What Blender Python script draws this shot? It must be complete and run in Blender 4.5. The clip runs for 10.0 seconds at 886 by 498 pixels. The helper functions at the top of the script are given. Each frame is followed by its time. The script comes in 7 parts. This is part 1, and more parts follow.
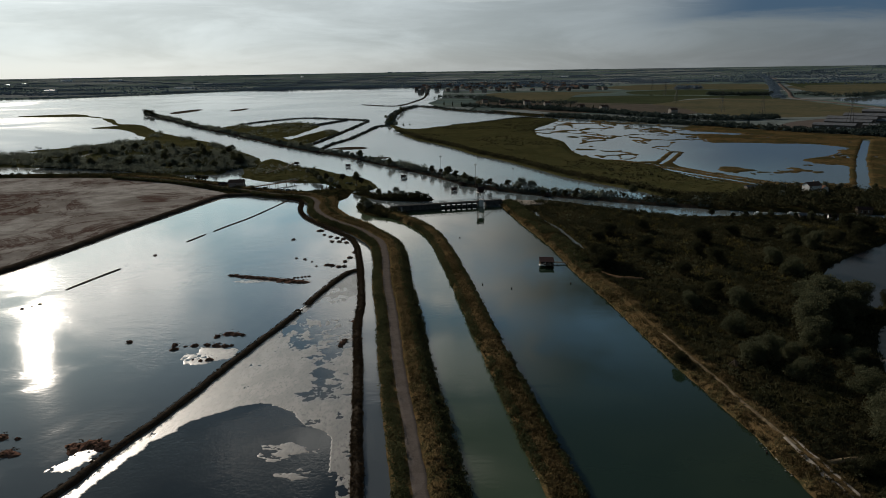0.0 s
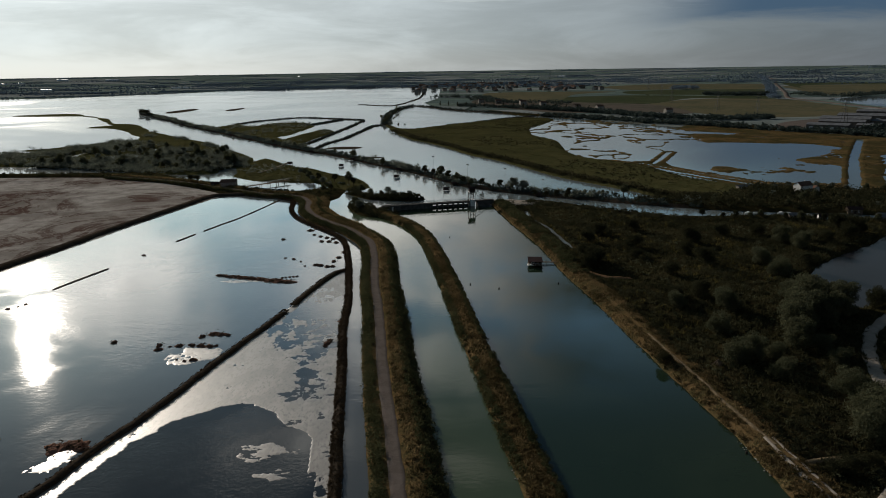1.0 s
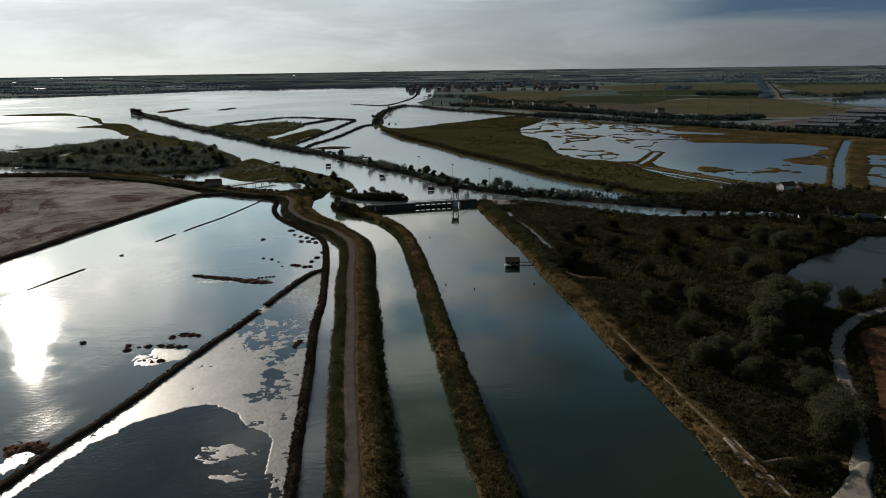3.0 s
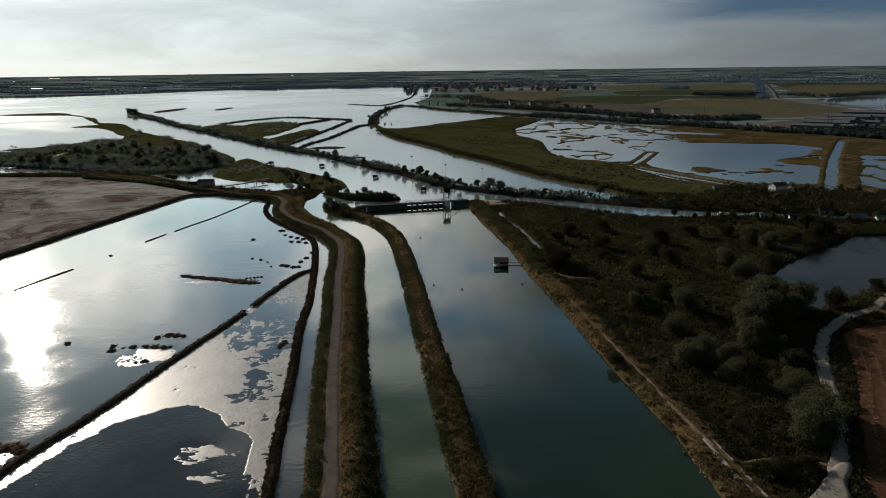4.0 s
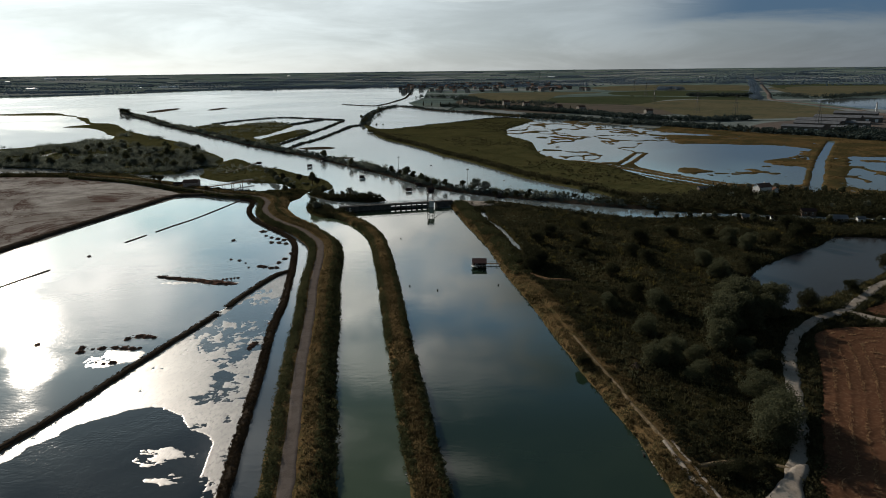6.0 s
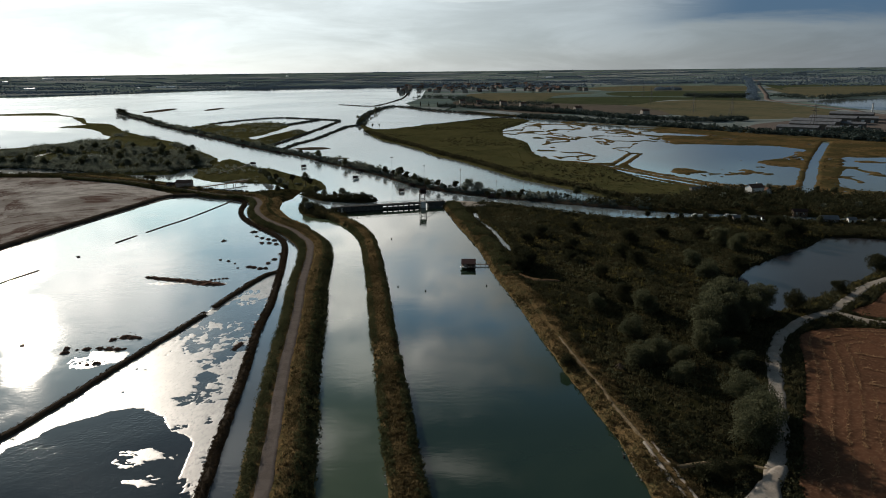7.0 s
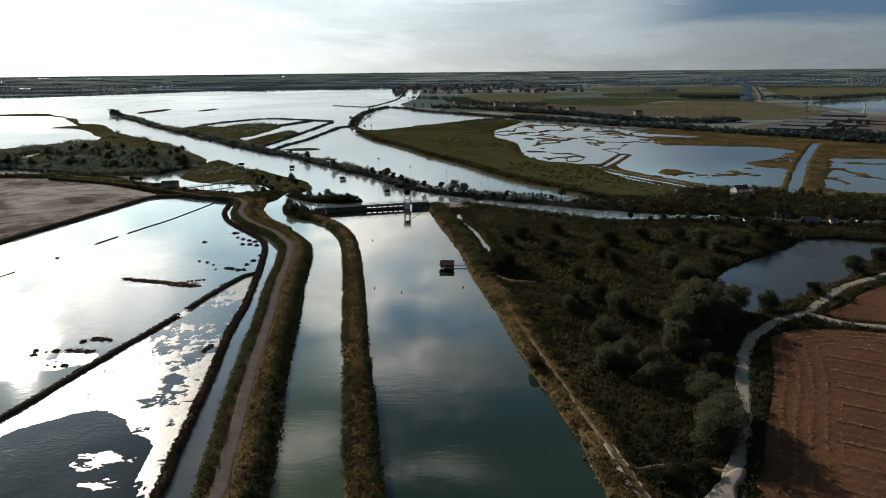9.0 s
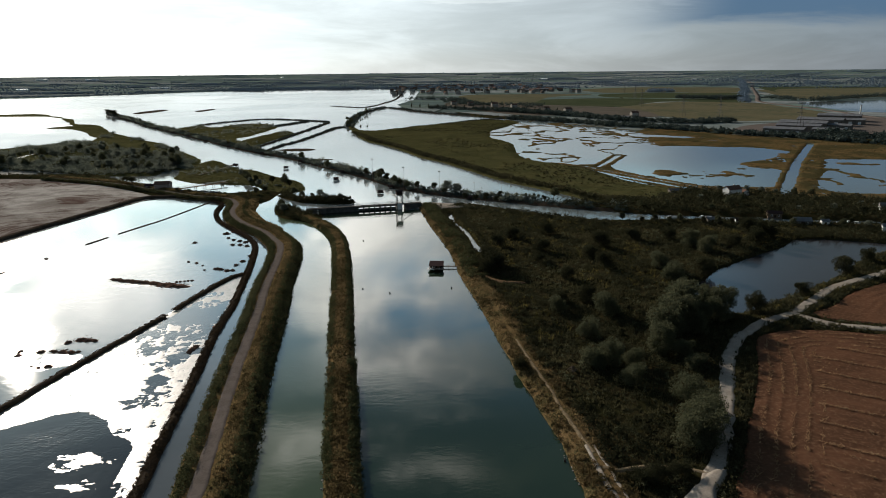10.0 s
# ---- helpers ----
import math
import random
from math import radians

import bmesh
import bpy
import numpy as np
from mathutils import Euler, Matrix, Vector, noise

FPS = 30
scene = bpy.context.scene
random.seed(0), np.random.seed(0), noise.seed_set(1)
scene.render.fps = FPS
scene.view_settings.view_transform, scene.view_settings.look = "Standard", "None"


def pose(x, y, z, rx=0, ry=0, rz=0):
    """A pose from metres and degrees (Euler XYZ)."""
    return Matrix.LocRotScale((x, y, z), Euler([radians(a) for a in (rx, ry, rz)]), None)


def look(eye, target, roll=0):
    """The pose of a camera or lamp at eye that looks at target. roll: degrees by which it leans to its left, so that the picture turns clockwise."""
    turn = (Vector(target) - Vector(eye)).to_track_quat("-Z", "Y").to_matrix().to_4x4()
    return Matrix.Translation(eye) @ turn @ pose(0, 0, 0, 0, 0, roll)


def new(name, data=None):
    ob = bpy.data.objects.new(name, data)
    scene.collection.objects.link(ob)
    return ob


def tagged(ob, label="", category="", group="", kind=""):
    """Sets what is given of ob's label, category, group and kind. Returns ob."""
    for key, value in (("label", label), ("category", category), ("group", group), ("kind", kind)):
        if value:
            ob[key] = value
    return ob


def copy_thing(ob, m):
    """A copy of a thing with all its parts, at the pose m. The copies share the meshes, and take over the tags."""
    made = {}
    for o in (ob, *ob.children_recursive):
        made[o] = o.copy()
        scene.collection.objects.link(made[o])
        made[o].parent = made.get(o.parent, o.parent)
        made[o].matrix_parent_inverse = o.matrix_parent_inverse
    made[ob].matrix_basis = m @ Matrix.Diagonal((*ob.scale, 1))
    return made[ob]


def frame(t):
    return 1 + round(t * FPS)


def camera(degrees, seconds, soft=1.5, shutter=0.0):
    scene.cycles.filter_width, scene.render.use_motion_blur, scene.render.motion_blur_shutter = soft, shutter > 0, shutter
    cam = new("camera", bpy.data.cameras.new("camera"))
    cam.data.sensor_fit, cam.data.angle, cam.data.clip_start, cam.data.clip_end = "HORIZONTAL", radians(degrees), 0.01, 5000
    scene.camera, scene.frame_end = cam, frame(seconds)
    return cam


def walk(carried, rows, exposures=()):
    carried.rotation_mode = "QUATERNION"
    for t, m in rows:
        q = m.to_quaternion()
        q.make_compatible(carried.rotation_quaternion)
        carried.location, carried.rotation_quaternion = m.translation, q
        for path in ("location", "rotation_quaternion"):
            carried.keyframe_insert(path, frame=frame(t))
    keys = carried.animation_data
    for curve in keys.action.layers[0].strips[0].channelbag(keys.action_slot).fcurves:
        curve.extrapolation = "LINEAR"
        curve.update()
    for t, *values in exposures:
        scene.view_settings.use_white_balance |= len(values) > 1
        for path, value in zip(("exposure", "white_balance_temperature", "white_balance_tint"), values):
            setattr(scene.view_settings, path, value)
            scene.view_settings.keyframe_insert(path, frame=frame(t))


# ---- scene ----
cam = camera(65.6, 10.0, 0.9)
# seconds, x, y, z, tilt, yaw, roll
PATH = [
    (0.0, 0.00, 0.00, 65.00, 75.256, 1.024, -0.936),
    (0.5, 1.55, 0.11, 64.97, 75.242, 0.928, -0.918),
    (1.0, 3.12, 0.21, 64.95, 75.230, 0.837, -0.898),
    (1.5, 4.71, 0.31, 64.93, 75.220, 0.753, -0.877),
    (2.0, 6.31, 0.40, 64.93, 75.213, 0.674, -0.855),
    (2.5, 7.92, 0.48, 64.93, 75.207, 0.599, -0.832),
    (3.0, 9.54, 0.56, 64.94, 75.204, 0.530, -0.808),
    (3.5, 11.17, 0.64, 64.95, 75.203, 0.464, -0.784),
    (4.0, 12.81, 0.72, 64.97, 75.204, 0.403, -0.760),
    (4.5, 14.45, 0.79, 64.99, 75.207, 0.344, -0.736),
    (5.0, 16.09, 0.87, 65.00, 75.212, 0.288, -0.713),
    (5.5, 17.74, 0.95, 65.02, 75.218, 0.235, -0.690),
    (6.0, 19.39, 1.03, 65.04, 75.227, 0.184, -0.668),
    (6.5, 21.03, 1.12, 65.05, 75.237, 0.135, -0.647),
    (7.0, 22.67, 1.21, 65.07, 75.249, 0.087, -0.627),
    (7.5, 24.31, 1.31, 65.07, 75.263, 0.040, -0.609),
    (8.0, 25.94, 1.41, 65.07, 75.279, -0.007, -0.593),
    (8.5, 27.57, 1.53, 65.06, 75.296, -0.054, -0.579),
    (9.0, 29.18, 1.65, 65.05, 75.315, -0.101, -0.567),
    (9.5, 30.78, 1.78, 65.02, 75.336, -0.150, -0.558),
    (10.0, 32.37, 1.93, 64.98, 75.358, -0.199, -0.552),
]
walk(cam, [(t, pose(x, y, z, tilt, 0, yaw) @ pose(0, 0, 0, 0, 0, roll)) for t, x, y, z, tilt, yaw, roll in PATH],
     [(0.0, -0.53), (2.5, -0.46), (4.5, -0.33), (7.0, -0.02), (10.0, 0.2)])

# ---- sky, sun and exposure ----
SUN_SIDE, SUN_HEIGHT = 33.5, 19.5
world = bpy.data.worlds.new("world")
scene.world = world
world.use_nodes = True


def node(tree, kind, **inputs):
    n = tree.nodes.new(kind)
    for key, value in inputs.items():
        n.inputs[key.replace("_", " ")].default_value = value
    return n


def maths(tree, op, a, b=0.0, c=0.0):
    n = tree.nodes.new("ShaderNodeMath")
    n.operation = op
    for socket, value in zip(n.inputs, (a, b, c)):
        if isinstance(value, bpy.types.NodeSocket):
            tree.links.new(value, socket)
        else:
            socket.default_value = value
    return n.outputs[0]


def vecmath(tree, op, a, b=(0, 0, 0)):
    n = tree.nodes.new("ShaderNodeVectorMath")
    n.operation = op
    for socket, value in zip(n.inputs, (a, b)):
        if isinstance(value, bpy.types.NodeSocket):
            tree.links.new(value, socket)
        else:
            socket.default_value = value
    return n


def blend(tree, fac, a, b, mode="MIX"):
    n = tree.nodes.new("ShaderNodeMix")
    n.data_type, n.blend_type = "RGBA", mode
    for socket, value in zip((n.inputs[0], n.inputs[6], n.inputs[7]), (fac, a, b)):
        if isinstance(value, bpy.types.NodeSocket):
            tree.links.new(value, socket)
        elif isinstance(value, (int, float)):
            socket.default_value = value
        else:
            socket.default_value = (*value, 1)
    return n.outputs[2]


def steps(tree, value, low, high, out_low=0.0, out_high=1.0):
    n = tree.nodes.new("ShaderNodeMapRange")
    n.interpolation_type = "SMOOTHSTEP"
    tree.links.new(value, n.inputs[0])
    for socket, v in zip(n.inputs[1:5], (low, high, out_low, out_high)):
        socket.default_value = v
    return n.outputs[0]


def grain(tree, vector, scale, detail=4.0, rough=0.55, warp=0.0, offset=(0, 0, 0), stretch=(1, 1, 1)):
    m = tree.nodes.new("ShaderNodeMapping")
    m.inputs["Location"].default_value = offset
    m.inputs["Scale"].default_value = stretch
    tree.links.new(vector, m.inputs["Vector"])
    n = node(tree, "ShaderNodeTexNoise", Scale=scale, Detail=detail, Roughness=rough, Distortion=warp)
    tree.links.new(m.outputs[0], n.inputs["Vector"])
    return n.outputs[0]


def build_sky():
    t = world.node_tree
    t.nodes.clear()
    sky = t.nodes.new("ShaderNodeTexSky")
    sky.sky_type, sky.sun_disc = "NISHITA", False
    sky.sun_elevation, sky.sun_rotation = radians(SUN_HEIGHT), radians(-SUN_SIDE)
    sky.air_density, sky.dust_density, sky.ozone_density = 1.0, 0.3, 1.0
    way = t.nodes.new("ShaderNodeTexCoord").outputs["Generated"]
    split = t.nodes.new("ShaderNodeSeparateXYZ")
    t.links.new(way, split.inputs[0])
    up = maths(t, "MAXIMUM", split.outputs[2], 0.0)
    s = (-math.sin(radians(SUN_SIDE)) * math.cos(radians(SUN_HEIGHT)), math.cos(radians(SUN_SIDE)) * math.cos(radians(SUN_HEIGHT)), math.sin(radians(SUN_HEIGHT)))
    near = vecmath(t, "DOT_PRODUCT", way, s).outputs["Value"]
    glow = steps(t, near, 0.73, 1.0)
    # cumulus: named masses with ragged edges, and broken cloud over the rest of the sky
    squat = vecmath(t, "MULTIPLY", way, (1, 1, 2.0)).outputs[0]
    big = grain(t, squat, 4.5, 5, 0.55, 0.5, CLOUD_SHIFT)
    fine = grain(t, squat, 13.0, 6, 0.6, 0.6, (0.7, 5.2, 0), (1, 1, 1.4))
    side = maths(t, "MULTIPLY", maths(t, "ARCTAN2", split.outputs[0], split.outputs[1]), 57.3)
    height = maths(t, "MULTIPLY", maths(t, "ARCSINE", up), 57.3)
    mass = maths(t, "MULTIPLY", steps(t, big, 0.50, 0.66), steps(t, near, 0.55, 0.20, 0.0, 0.8))
    for at, high, wide, tall, weight in CLOUDS:
        u = maths(t, "DIVIDE", maths(t, "SUBTRACT", side, at), wide)
        v = maths(t, "DIVIDE", maths(t, "SUBTRACT", height, high), tall)
        d = maths(t, "ADD", maths(t, "MULTIPLY", u, u), maths(t, "MULTIPLY", v, v))
        puff = maths(t, "MULTIPLY", maths(t, "POWER", 2.718, maths(t, "MULTIPLY", d, -0.7)), weight)
        mass = maths(t, "MAXIMUM", mass, puff)
    torn = maths(t, "ADD", maths(t, "MULTIPLY", maths(t, "SUBTRACT", big, 0.5), 1.5), maths(t, "MULTIPLY", maths(t, "SUBTRACT", fine, 0.5), 1.1))
    veil = steps(t, maths(t, "ADD", mass, torn), 0.15, 1.05)
    cumulus = blend(t, glow, CUMULUS_FAR, CUMULUS_NEAR)
    cumulus = blend(t, 1.0, cumulus, steps(t, fine, 0.3, 0.7, 0.75, 1.12), "MULTIPLY")
    # haze and thin streaks low over the plain
    soft = grain(t, vecmath(t, "MULTIPLY", way, (1, 1, 5)).outputs[0], 4.0, 6, 0.6, 0.5, (2.2, 0.4, 1.0))
    streak = grain(t, vecmath(t, "MULTIPLY", way, (1, 1, 14)).outputs[0], 3.2, 6, 0.62, 0.7, (1.2, 0.4, 3.0))
    ragged = maths(t, "ADD", up, maths(t, "MULTIPLY", maths(t, "SUBTRACT", big, 0.5), 0.10))
    low = steps(t, ragged, 0.11, 0.20, 0.97, 0.0)
    haze = blend(t, maths(t, "POWER", maths(t, "MAXIMUM", near, 0.0), 2.9), CLOUD_FAR, CLOUD_NEAR)
    haze = blend(t, 1.0, haze, steps(t, soft, 0.34, 0.66, 0.85, 1.12), "MULTIPLY")
    haze = blend(t, steps(t, up, 0.0, 0.045, 0.55, 0.0), haze, blend(t, 1.0, haze, (1.06, 0.99, 0.93), "MULTIPLY"))
    wisp = maths(t, "MULTIPLY", steps(t, streak, 0.53, 0.64, 0.0, 0.5), steps(t, up, 0.045, 0.075))
    haze = blend(t, wisp, haze, blend(t, 1.0, haze, (1.5, 1.45, 1.4), "MULTIPLY"))
    gap = maths(t, "ADD", up, maths(t, "MULTIPLY", maths(t, "SUBTRACT", soft, 0.5), 0.06))
    gap = maths(t, "MULTIPLY", steps(t, gap, 0.046, 0.066), steps(t, near, 0.54, 0.68, 1.0, 0.0))
    haze = blend(t, gap, haze, BLUE_GAP)
    shade = blend(t, low, cumulus, haze)
    # a dull cloud bank away from the sun
    bank = maths(t, "MULTIPLY", steps(t, near, 0.48, 0.78, 0.92, 0.0), steps(t, up, 0.5, 0.85, 1.0, 0.2))
    cover = maths(t, "MAXIMUM", maths(t, "MAXIMUM", veil, bank), low)
    ring = steps(t, near, 0.975, 1.0, 0.0, 2.6)
    shade = blend(t, 1.0, shade, blend(t, ring, (0, 0, 0), (1.0, 0.96, 0.9)), "ADD")
    deep = blend(t, 1.0, blend(t, 1.0, sky.outputs[0], (0.80, 1.0, 1.01), "MULTIPLY"), steps(t, up, 0.32, 0.50, 1.0, 0.30), "MULTIPLY")
    sky_bg = node(t, "ShaderNodeBackground", Strength=SKY_STRENGTH)
    t.links.new(deep, sky_bg.inputs[0])
    cloud_bg = node(t, "ShaderNodeBackground", Strength=CLOUD_STRENGTH)
    t.links.new(shade, cloud_bg.inputs[0])
    mix = t.nodes.new("ShaderNodeMixShader")
    t.links.new(cover, mix.inputs[0])
    t.links.new(sky_bg.outputs[0], mix.inputs[1])
    t.links.new(cloud_bg.outputs[0], mix.inputs[2])
    out = t.nodes.new("ShaderNodeOutputWorld")
    t.links.new(mix.outputs[0], out.inputs[0])


# bearing and height in degrees, half width and half height, density
CLOUDS = ((-27.5, 15.5, 6.0, 4.2, 1.0), (-21.0, 19.6, 3.0, 1.6, 0.8), (-40.0, 12.0, 8.0, 5.0, 1.0), (3.0, 13.5, 16.0, 4.6, 1.0), (3.0, 23.4, 15.0, 2.8, 0.9), (7.0, 18.2, 16.0, 2.8, 1.0), (-8.0, 18.5, 6.0, 5.0, 0.85), (-1.0, 32.5, 5.0, 1.4, 0.6), (-52.0, 26.0, 10.0, 6.0, 0.9), (-14.0, 30.0, 6.0, 2.5, 0.6))
SKY_STRENGTH, CLOUD_STRENGTH, CLOUD_SHIFT = 0.20, 1.0, (3.1, 1.4, 0)
CLOUD_FAR, CLOUD_NEAR = (0.105, 0.134, 0.180), (1.00, 1.10, 1.13)
BLUE_GAP = (0.060, 0.118, 0.215)
CUMULUS_FAR, CUMULUS_NEAR = (0.095, 0.112, 0.115), (3.9, 3.85, 3.6)
build_sky()
sun = new("sun", bpy.data.lights.new("sun", "SUN"))
sun.data.energy, sun.data.angle, sun.data.color = 4.6, radians(0.6), (1.0, 0.89, 0.76)
sun.matrix_world = look((0, 0, 0), (math.sin(radians(SUN_SIDE)), -math.cos(radians(SUN_SIDE)), -math.tan(radians(SUN_HEIGHT))))


# ---- materials ----
def start_material(name):
    m = bpy.data.materials.new(name)
    m.use_nodes = True
    t = m.node_tree
    return m, t, t.nodes["Principled BSDF"], t.nodes.new("ShaderNodeTexCoord").outputs["Object"]


def rough_relief(t, shader, height, strength, distance):
    b = node(t, "ShaderNodeBump", Strength=strength, Distance=distance)
    t.links.new(height, b.inputs["Height"])
    t.links.new(b.outputs[0], shader.inputs["Normal"])


def earth(name, colours, scale=0.3, fine=4.0, rough=0.95, relief=0.5, depth=0.1, stretch=(1, 1, 1)):
    """Three colours mixed in patches, with fine grain and relief."""
    m, t, shader, at = start_material(name)
    a, b, c = colours
    patch = grain(t, at, scale, 5, 0.6, 0.3, stretch=stretch)
    speck = grain(t, at, fine, 5, 0.7, 0.0, (9, 3, 1), stretch)
    col = blend(t, steps(t, patch, 0.42, 0.58), a, b)
    col = blend(t, steps(t, speck, 0.48, 0.66), col, c)
    t.links.new(col, shader.inputs["Base Color"])
    shader.inputs["Roughness"].default_value = rough
    shader.inputs["Specular IOR Level"].default_value = 0.0
    rough_relief(t, shader, speck, relief, depth)
    return m


def foliage(name, a, b, rough=0.75, patch=0.06, through_light=0.4, single=0.5):
    """Leaves or blades: each island its own shade between two colours, with broad patches; light shines through them."""
    m, t, shader, at = start_material(name)
    g = t.nodes.new("ShaderNodeNewGeometry")
    wide = grain(t, at, patch, 3, 0.6)
    mixed = maths(t, "ADD", maths(t, "MULTIPLY", g.outputs["Random Per Island"], single), maths(t, "MULTIPLY", steps(t, wide, 0.35, 0.65), 1 - single))
    colour = blend(t, mixed, a, b)
    t.links.new(colour, shader.inputs["Base Color"])
    shader.inputs["Roughness"].default_value = rough
    shader.inputs["Specular IOR Level"].default_value = 0.0
    thin = t.nodes.new("ShaderNodeBsdfTranslucent")
    t.links.new(colour, thin.inputs["Color"])
    mix = t.nodes.new("ShaderNodeMixShader")
    mix.inputs[0].default_value = through_light
    t.links.new(shader.outputs[0], mix.inputs[1])
    t.links.new(thin.outputs[0], mix.inputs[2])
    t.links.new(mix.outputs[0], t.nodes["Material Output"].inputs["Surface"])
    return m


def water(name, colour, colour2, rough=0.05, ripple=0.15, scale=0.8, calm=0.012, stretch=(1, 1, 1)):
    m, t, shader, at = start_material(name)
    wide = grain(t, at, calm, 4, 0.6, 0.6, (4, 7, 0))
    wind = steps(t, wide, 0.42, 0.6)
    wave = grain(t, at, scale, 3, 0.55, 0.2, (0, 0, 0), stretch)
    wave2 = grain(t, at, scale * 0.27, 2, 0.5, 0.2, (5, 1, 0), stretch)
    t.links.new(blend(t, wind, colour, colour2), shader.inputs["Base Color"])
    t.links.new(maths(t, "ADD", maths(t, "MULTIPLY", wind, rough), rough * 0.6), shader.inputs["Roughness"])
    shader.inputs["IOR"].default_value = 1.33
    b = node(t, "ShaderNodeBump", Distance=0.1)
    t.links.new(maths(t, "ADD", wave, wave2), b.inputs["Height"])
    t.links.new(maths(t, "ADD", maths(t, "MULTIPLY", wind, ripple), ripple * 0.35), b.inputs["Strength"])
    t.links.new(b.outputs[0], shader.inputs["Normal"])
    return m


def plain(name, colour, rough=0.8, metal=0.0, speck=0.25, scale=3.0):
    m, t, shader, at = start_material(name)
    n = grain(t, at, scale, 4, 0.65)
    dark = tuple(v * (1 - speck) for v in colour)
    t.links.new(blend(t, steps(t, n, 0.35, 0.65), dark, colour), shader.inputs["Base Color"])
    shader.inputs["Roughness"].default_value = rough
    shader.inputs["Metallic"].default_value = metal
    shader.inputs["Specular IOR Level"].default_value = 0.0 if rough > 0.65 else 0.5
    rough_relief(t, shader, n, 0.2, 0.02)
    return m


LAGOON = water("lagoon_water", (0.11, 0.13, 0.13), (0.12, 0.14, 0.14), 0.10, 0.09, 0.5, 0.003)
CANAL = water("canal_water", (0.014, 0.026, 0.015), (0.019, 0.032, 0.018), 0.055, 0.10, 0.9, 0.02, (0.45, 1, 1))
GREEN_CANAL = water("green_canal_water", (0.047, 0.066, 0.036), (0.056, 0.076, 0.042), 0.06, 0.12, 1.1, 0.03, (0.6, 1, 1))
POND = water("pond_water", (0.060, 0.072, 0.080), (0.082, 0.090, 0.094), 0.058, 0.22, 1.1, 0.014, (0.55, 1, 1))
DULL_POND = water("dull_pond_water", (0.022, 0.022, 0.026), (0.030, 0.030, 0.034), 0.10, 0.16, 1.4, 0.02)
DRY_GRASS = earth("dry_grass_soil", ((0.11, 0.072, 0.034), (0.05, 0.044, 0.02), (0.17, 0.115, 0.055)), 0.25, 3.0)
DARK_SOIL = earth("dark_soil", ((0.046, 0.035, 0.026), (0.064, 0.050, 0.037), (0.032, 0.025, 0.018)), 0.3, 3.0)
SCRUB = earth("scrub_ground", ((0.023, 0.022, 0.009), (0.040, 0.031, 0.015), (0.016, 0.016, 0.008)), 0.12, 1.5)
REED = earth("reed_ground", ((0.066, 0.064, 0.027), (0.049, 0.053, 0.022), (0.100, 0.080, 0.037)), 0.05, 1.2)
MARSH = earth("marsh_ground", ((0.115, 0.077, 0.034), (0.060, 0.050, 0.022), (0.036, 0.032, 0.016)), 0.04, 0.5)
def dried_mud():
    """Grey mud with broad pale and dark flats, and thin reddish wrack lines left by the water."""
    m, t, shader, at = start_material("grey_mud")
    wide = grain(t, at, 0.016, 6, 0.62, 0.8)
    mid = grain(t, at, 0.09, 5, 0.65, 0.4, (3, 8, 0), (0.6, 1, 1))
    speck = grain(t, at, 1.1, 4, 0.7, 0.0, (9, 3, 1))
    col = blend(t, steps(t, wide, 0.38, 0.62), (0.19, 0.165, 0.145), (0.40, 0.372, 0.34))
    col = blend(t, steps(t, mid, 0.42, 0.66, 0.0, 0.7), col, (0.165, 0.148, 0.132))
    line = maths(t, "ABSOLUTE", maths(t, "SUBTRACT", grain(t, at, 0.02, 7, 0.68, 1.2, (7, 2, 0)), 0.5))
    line = maths(t, "MULTIPLY", steps(t, line, 0.005, 0.05, 1.0, 0.0), steps(t, wide, 0.42, 0.58, 0.95, 0.15))
    col = blend(t, line, col, (0.085, 0.052, 0.042))
    col = blend(t, steps(t, speck, 0.5, 0.75, 0.0, 0.4), col, (0.12, 0.10, 0.085))
    t.links.new(col, shader.inputs["Base Color"])
    shader.inputs["Roughness"].default_value = 0.85
    shader.inputs["Specular IOR Level"].default_value = 0.0
    rough_relief(t, shader, maths(t, "ADD", mid, speck), 0.5, 0.15)
    return m


MUD = dried_mud()
GRAVEL = earth("gravel", ((0.125, 0.104, 0.092), (0.10, 0.083, 0.072), (0.155, 0.133, 0.12)), 0.5, 6.0, 0.9, 0.2, 0.03)
DUST = earth("white_dust", ((0.31, 0.275, 0.235), (0.26, 0.225, 0.188), (0.205, 0.172, 0.138)), 0.4, 4.0, 0.9, 0.2, 0.03)
GRASS_GOLD = foliage("golden_blades", (0.046, 0.042, 0.020), (0.245, 0.172, 0.084), 0.7, 0.09)
GRASS_GREEN = foliage("green_blades", (0.023, 0.026, 0.014), (0.078, 0.070, 0.036), 0.7, 0.07)
LEAF_DARK = foliage("dark_leaves", (0.022, 0.025, 0.014), (0.068, 0.064, 0.034), 0.6, 0.05, 0.25)
LEAF_HEDGE = foliage("hedge_leaves", (0.032, 0.040, 0.019), (0.105, 0.102, 0.050), 0.6, 0.09, 0.35)
# far trees: distance haze is painted in as a pale blue leaf colour
LEAF_FAR = foliage("haze_blue_woods", (0.105, 0.145, 0.190), (0.180, 0.230, 0.285), 0.9, 0.01, 0.1)
LEAF_WOOD = foliage("olive_grey_leaves", (0.068, 0.082, 0.068), (0.195, 0.208, 0.160), 0.7, 0.10, 0.4, 0.3)
# middle distance leaves, lightened a little to hold some of the air haze
LEAF_MID = foliage("belt_leaves", (0.034, 0.047, 0.042), (0.080, 0.098, 0.085), 0.8, 0.01, 0.2)
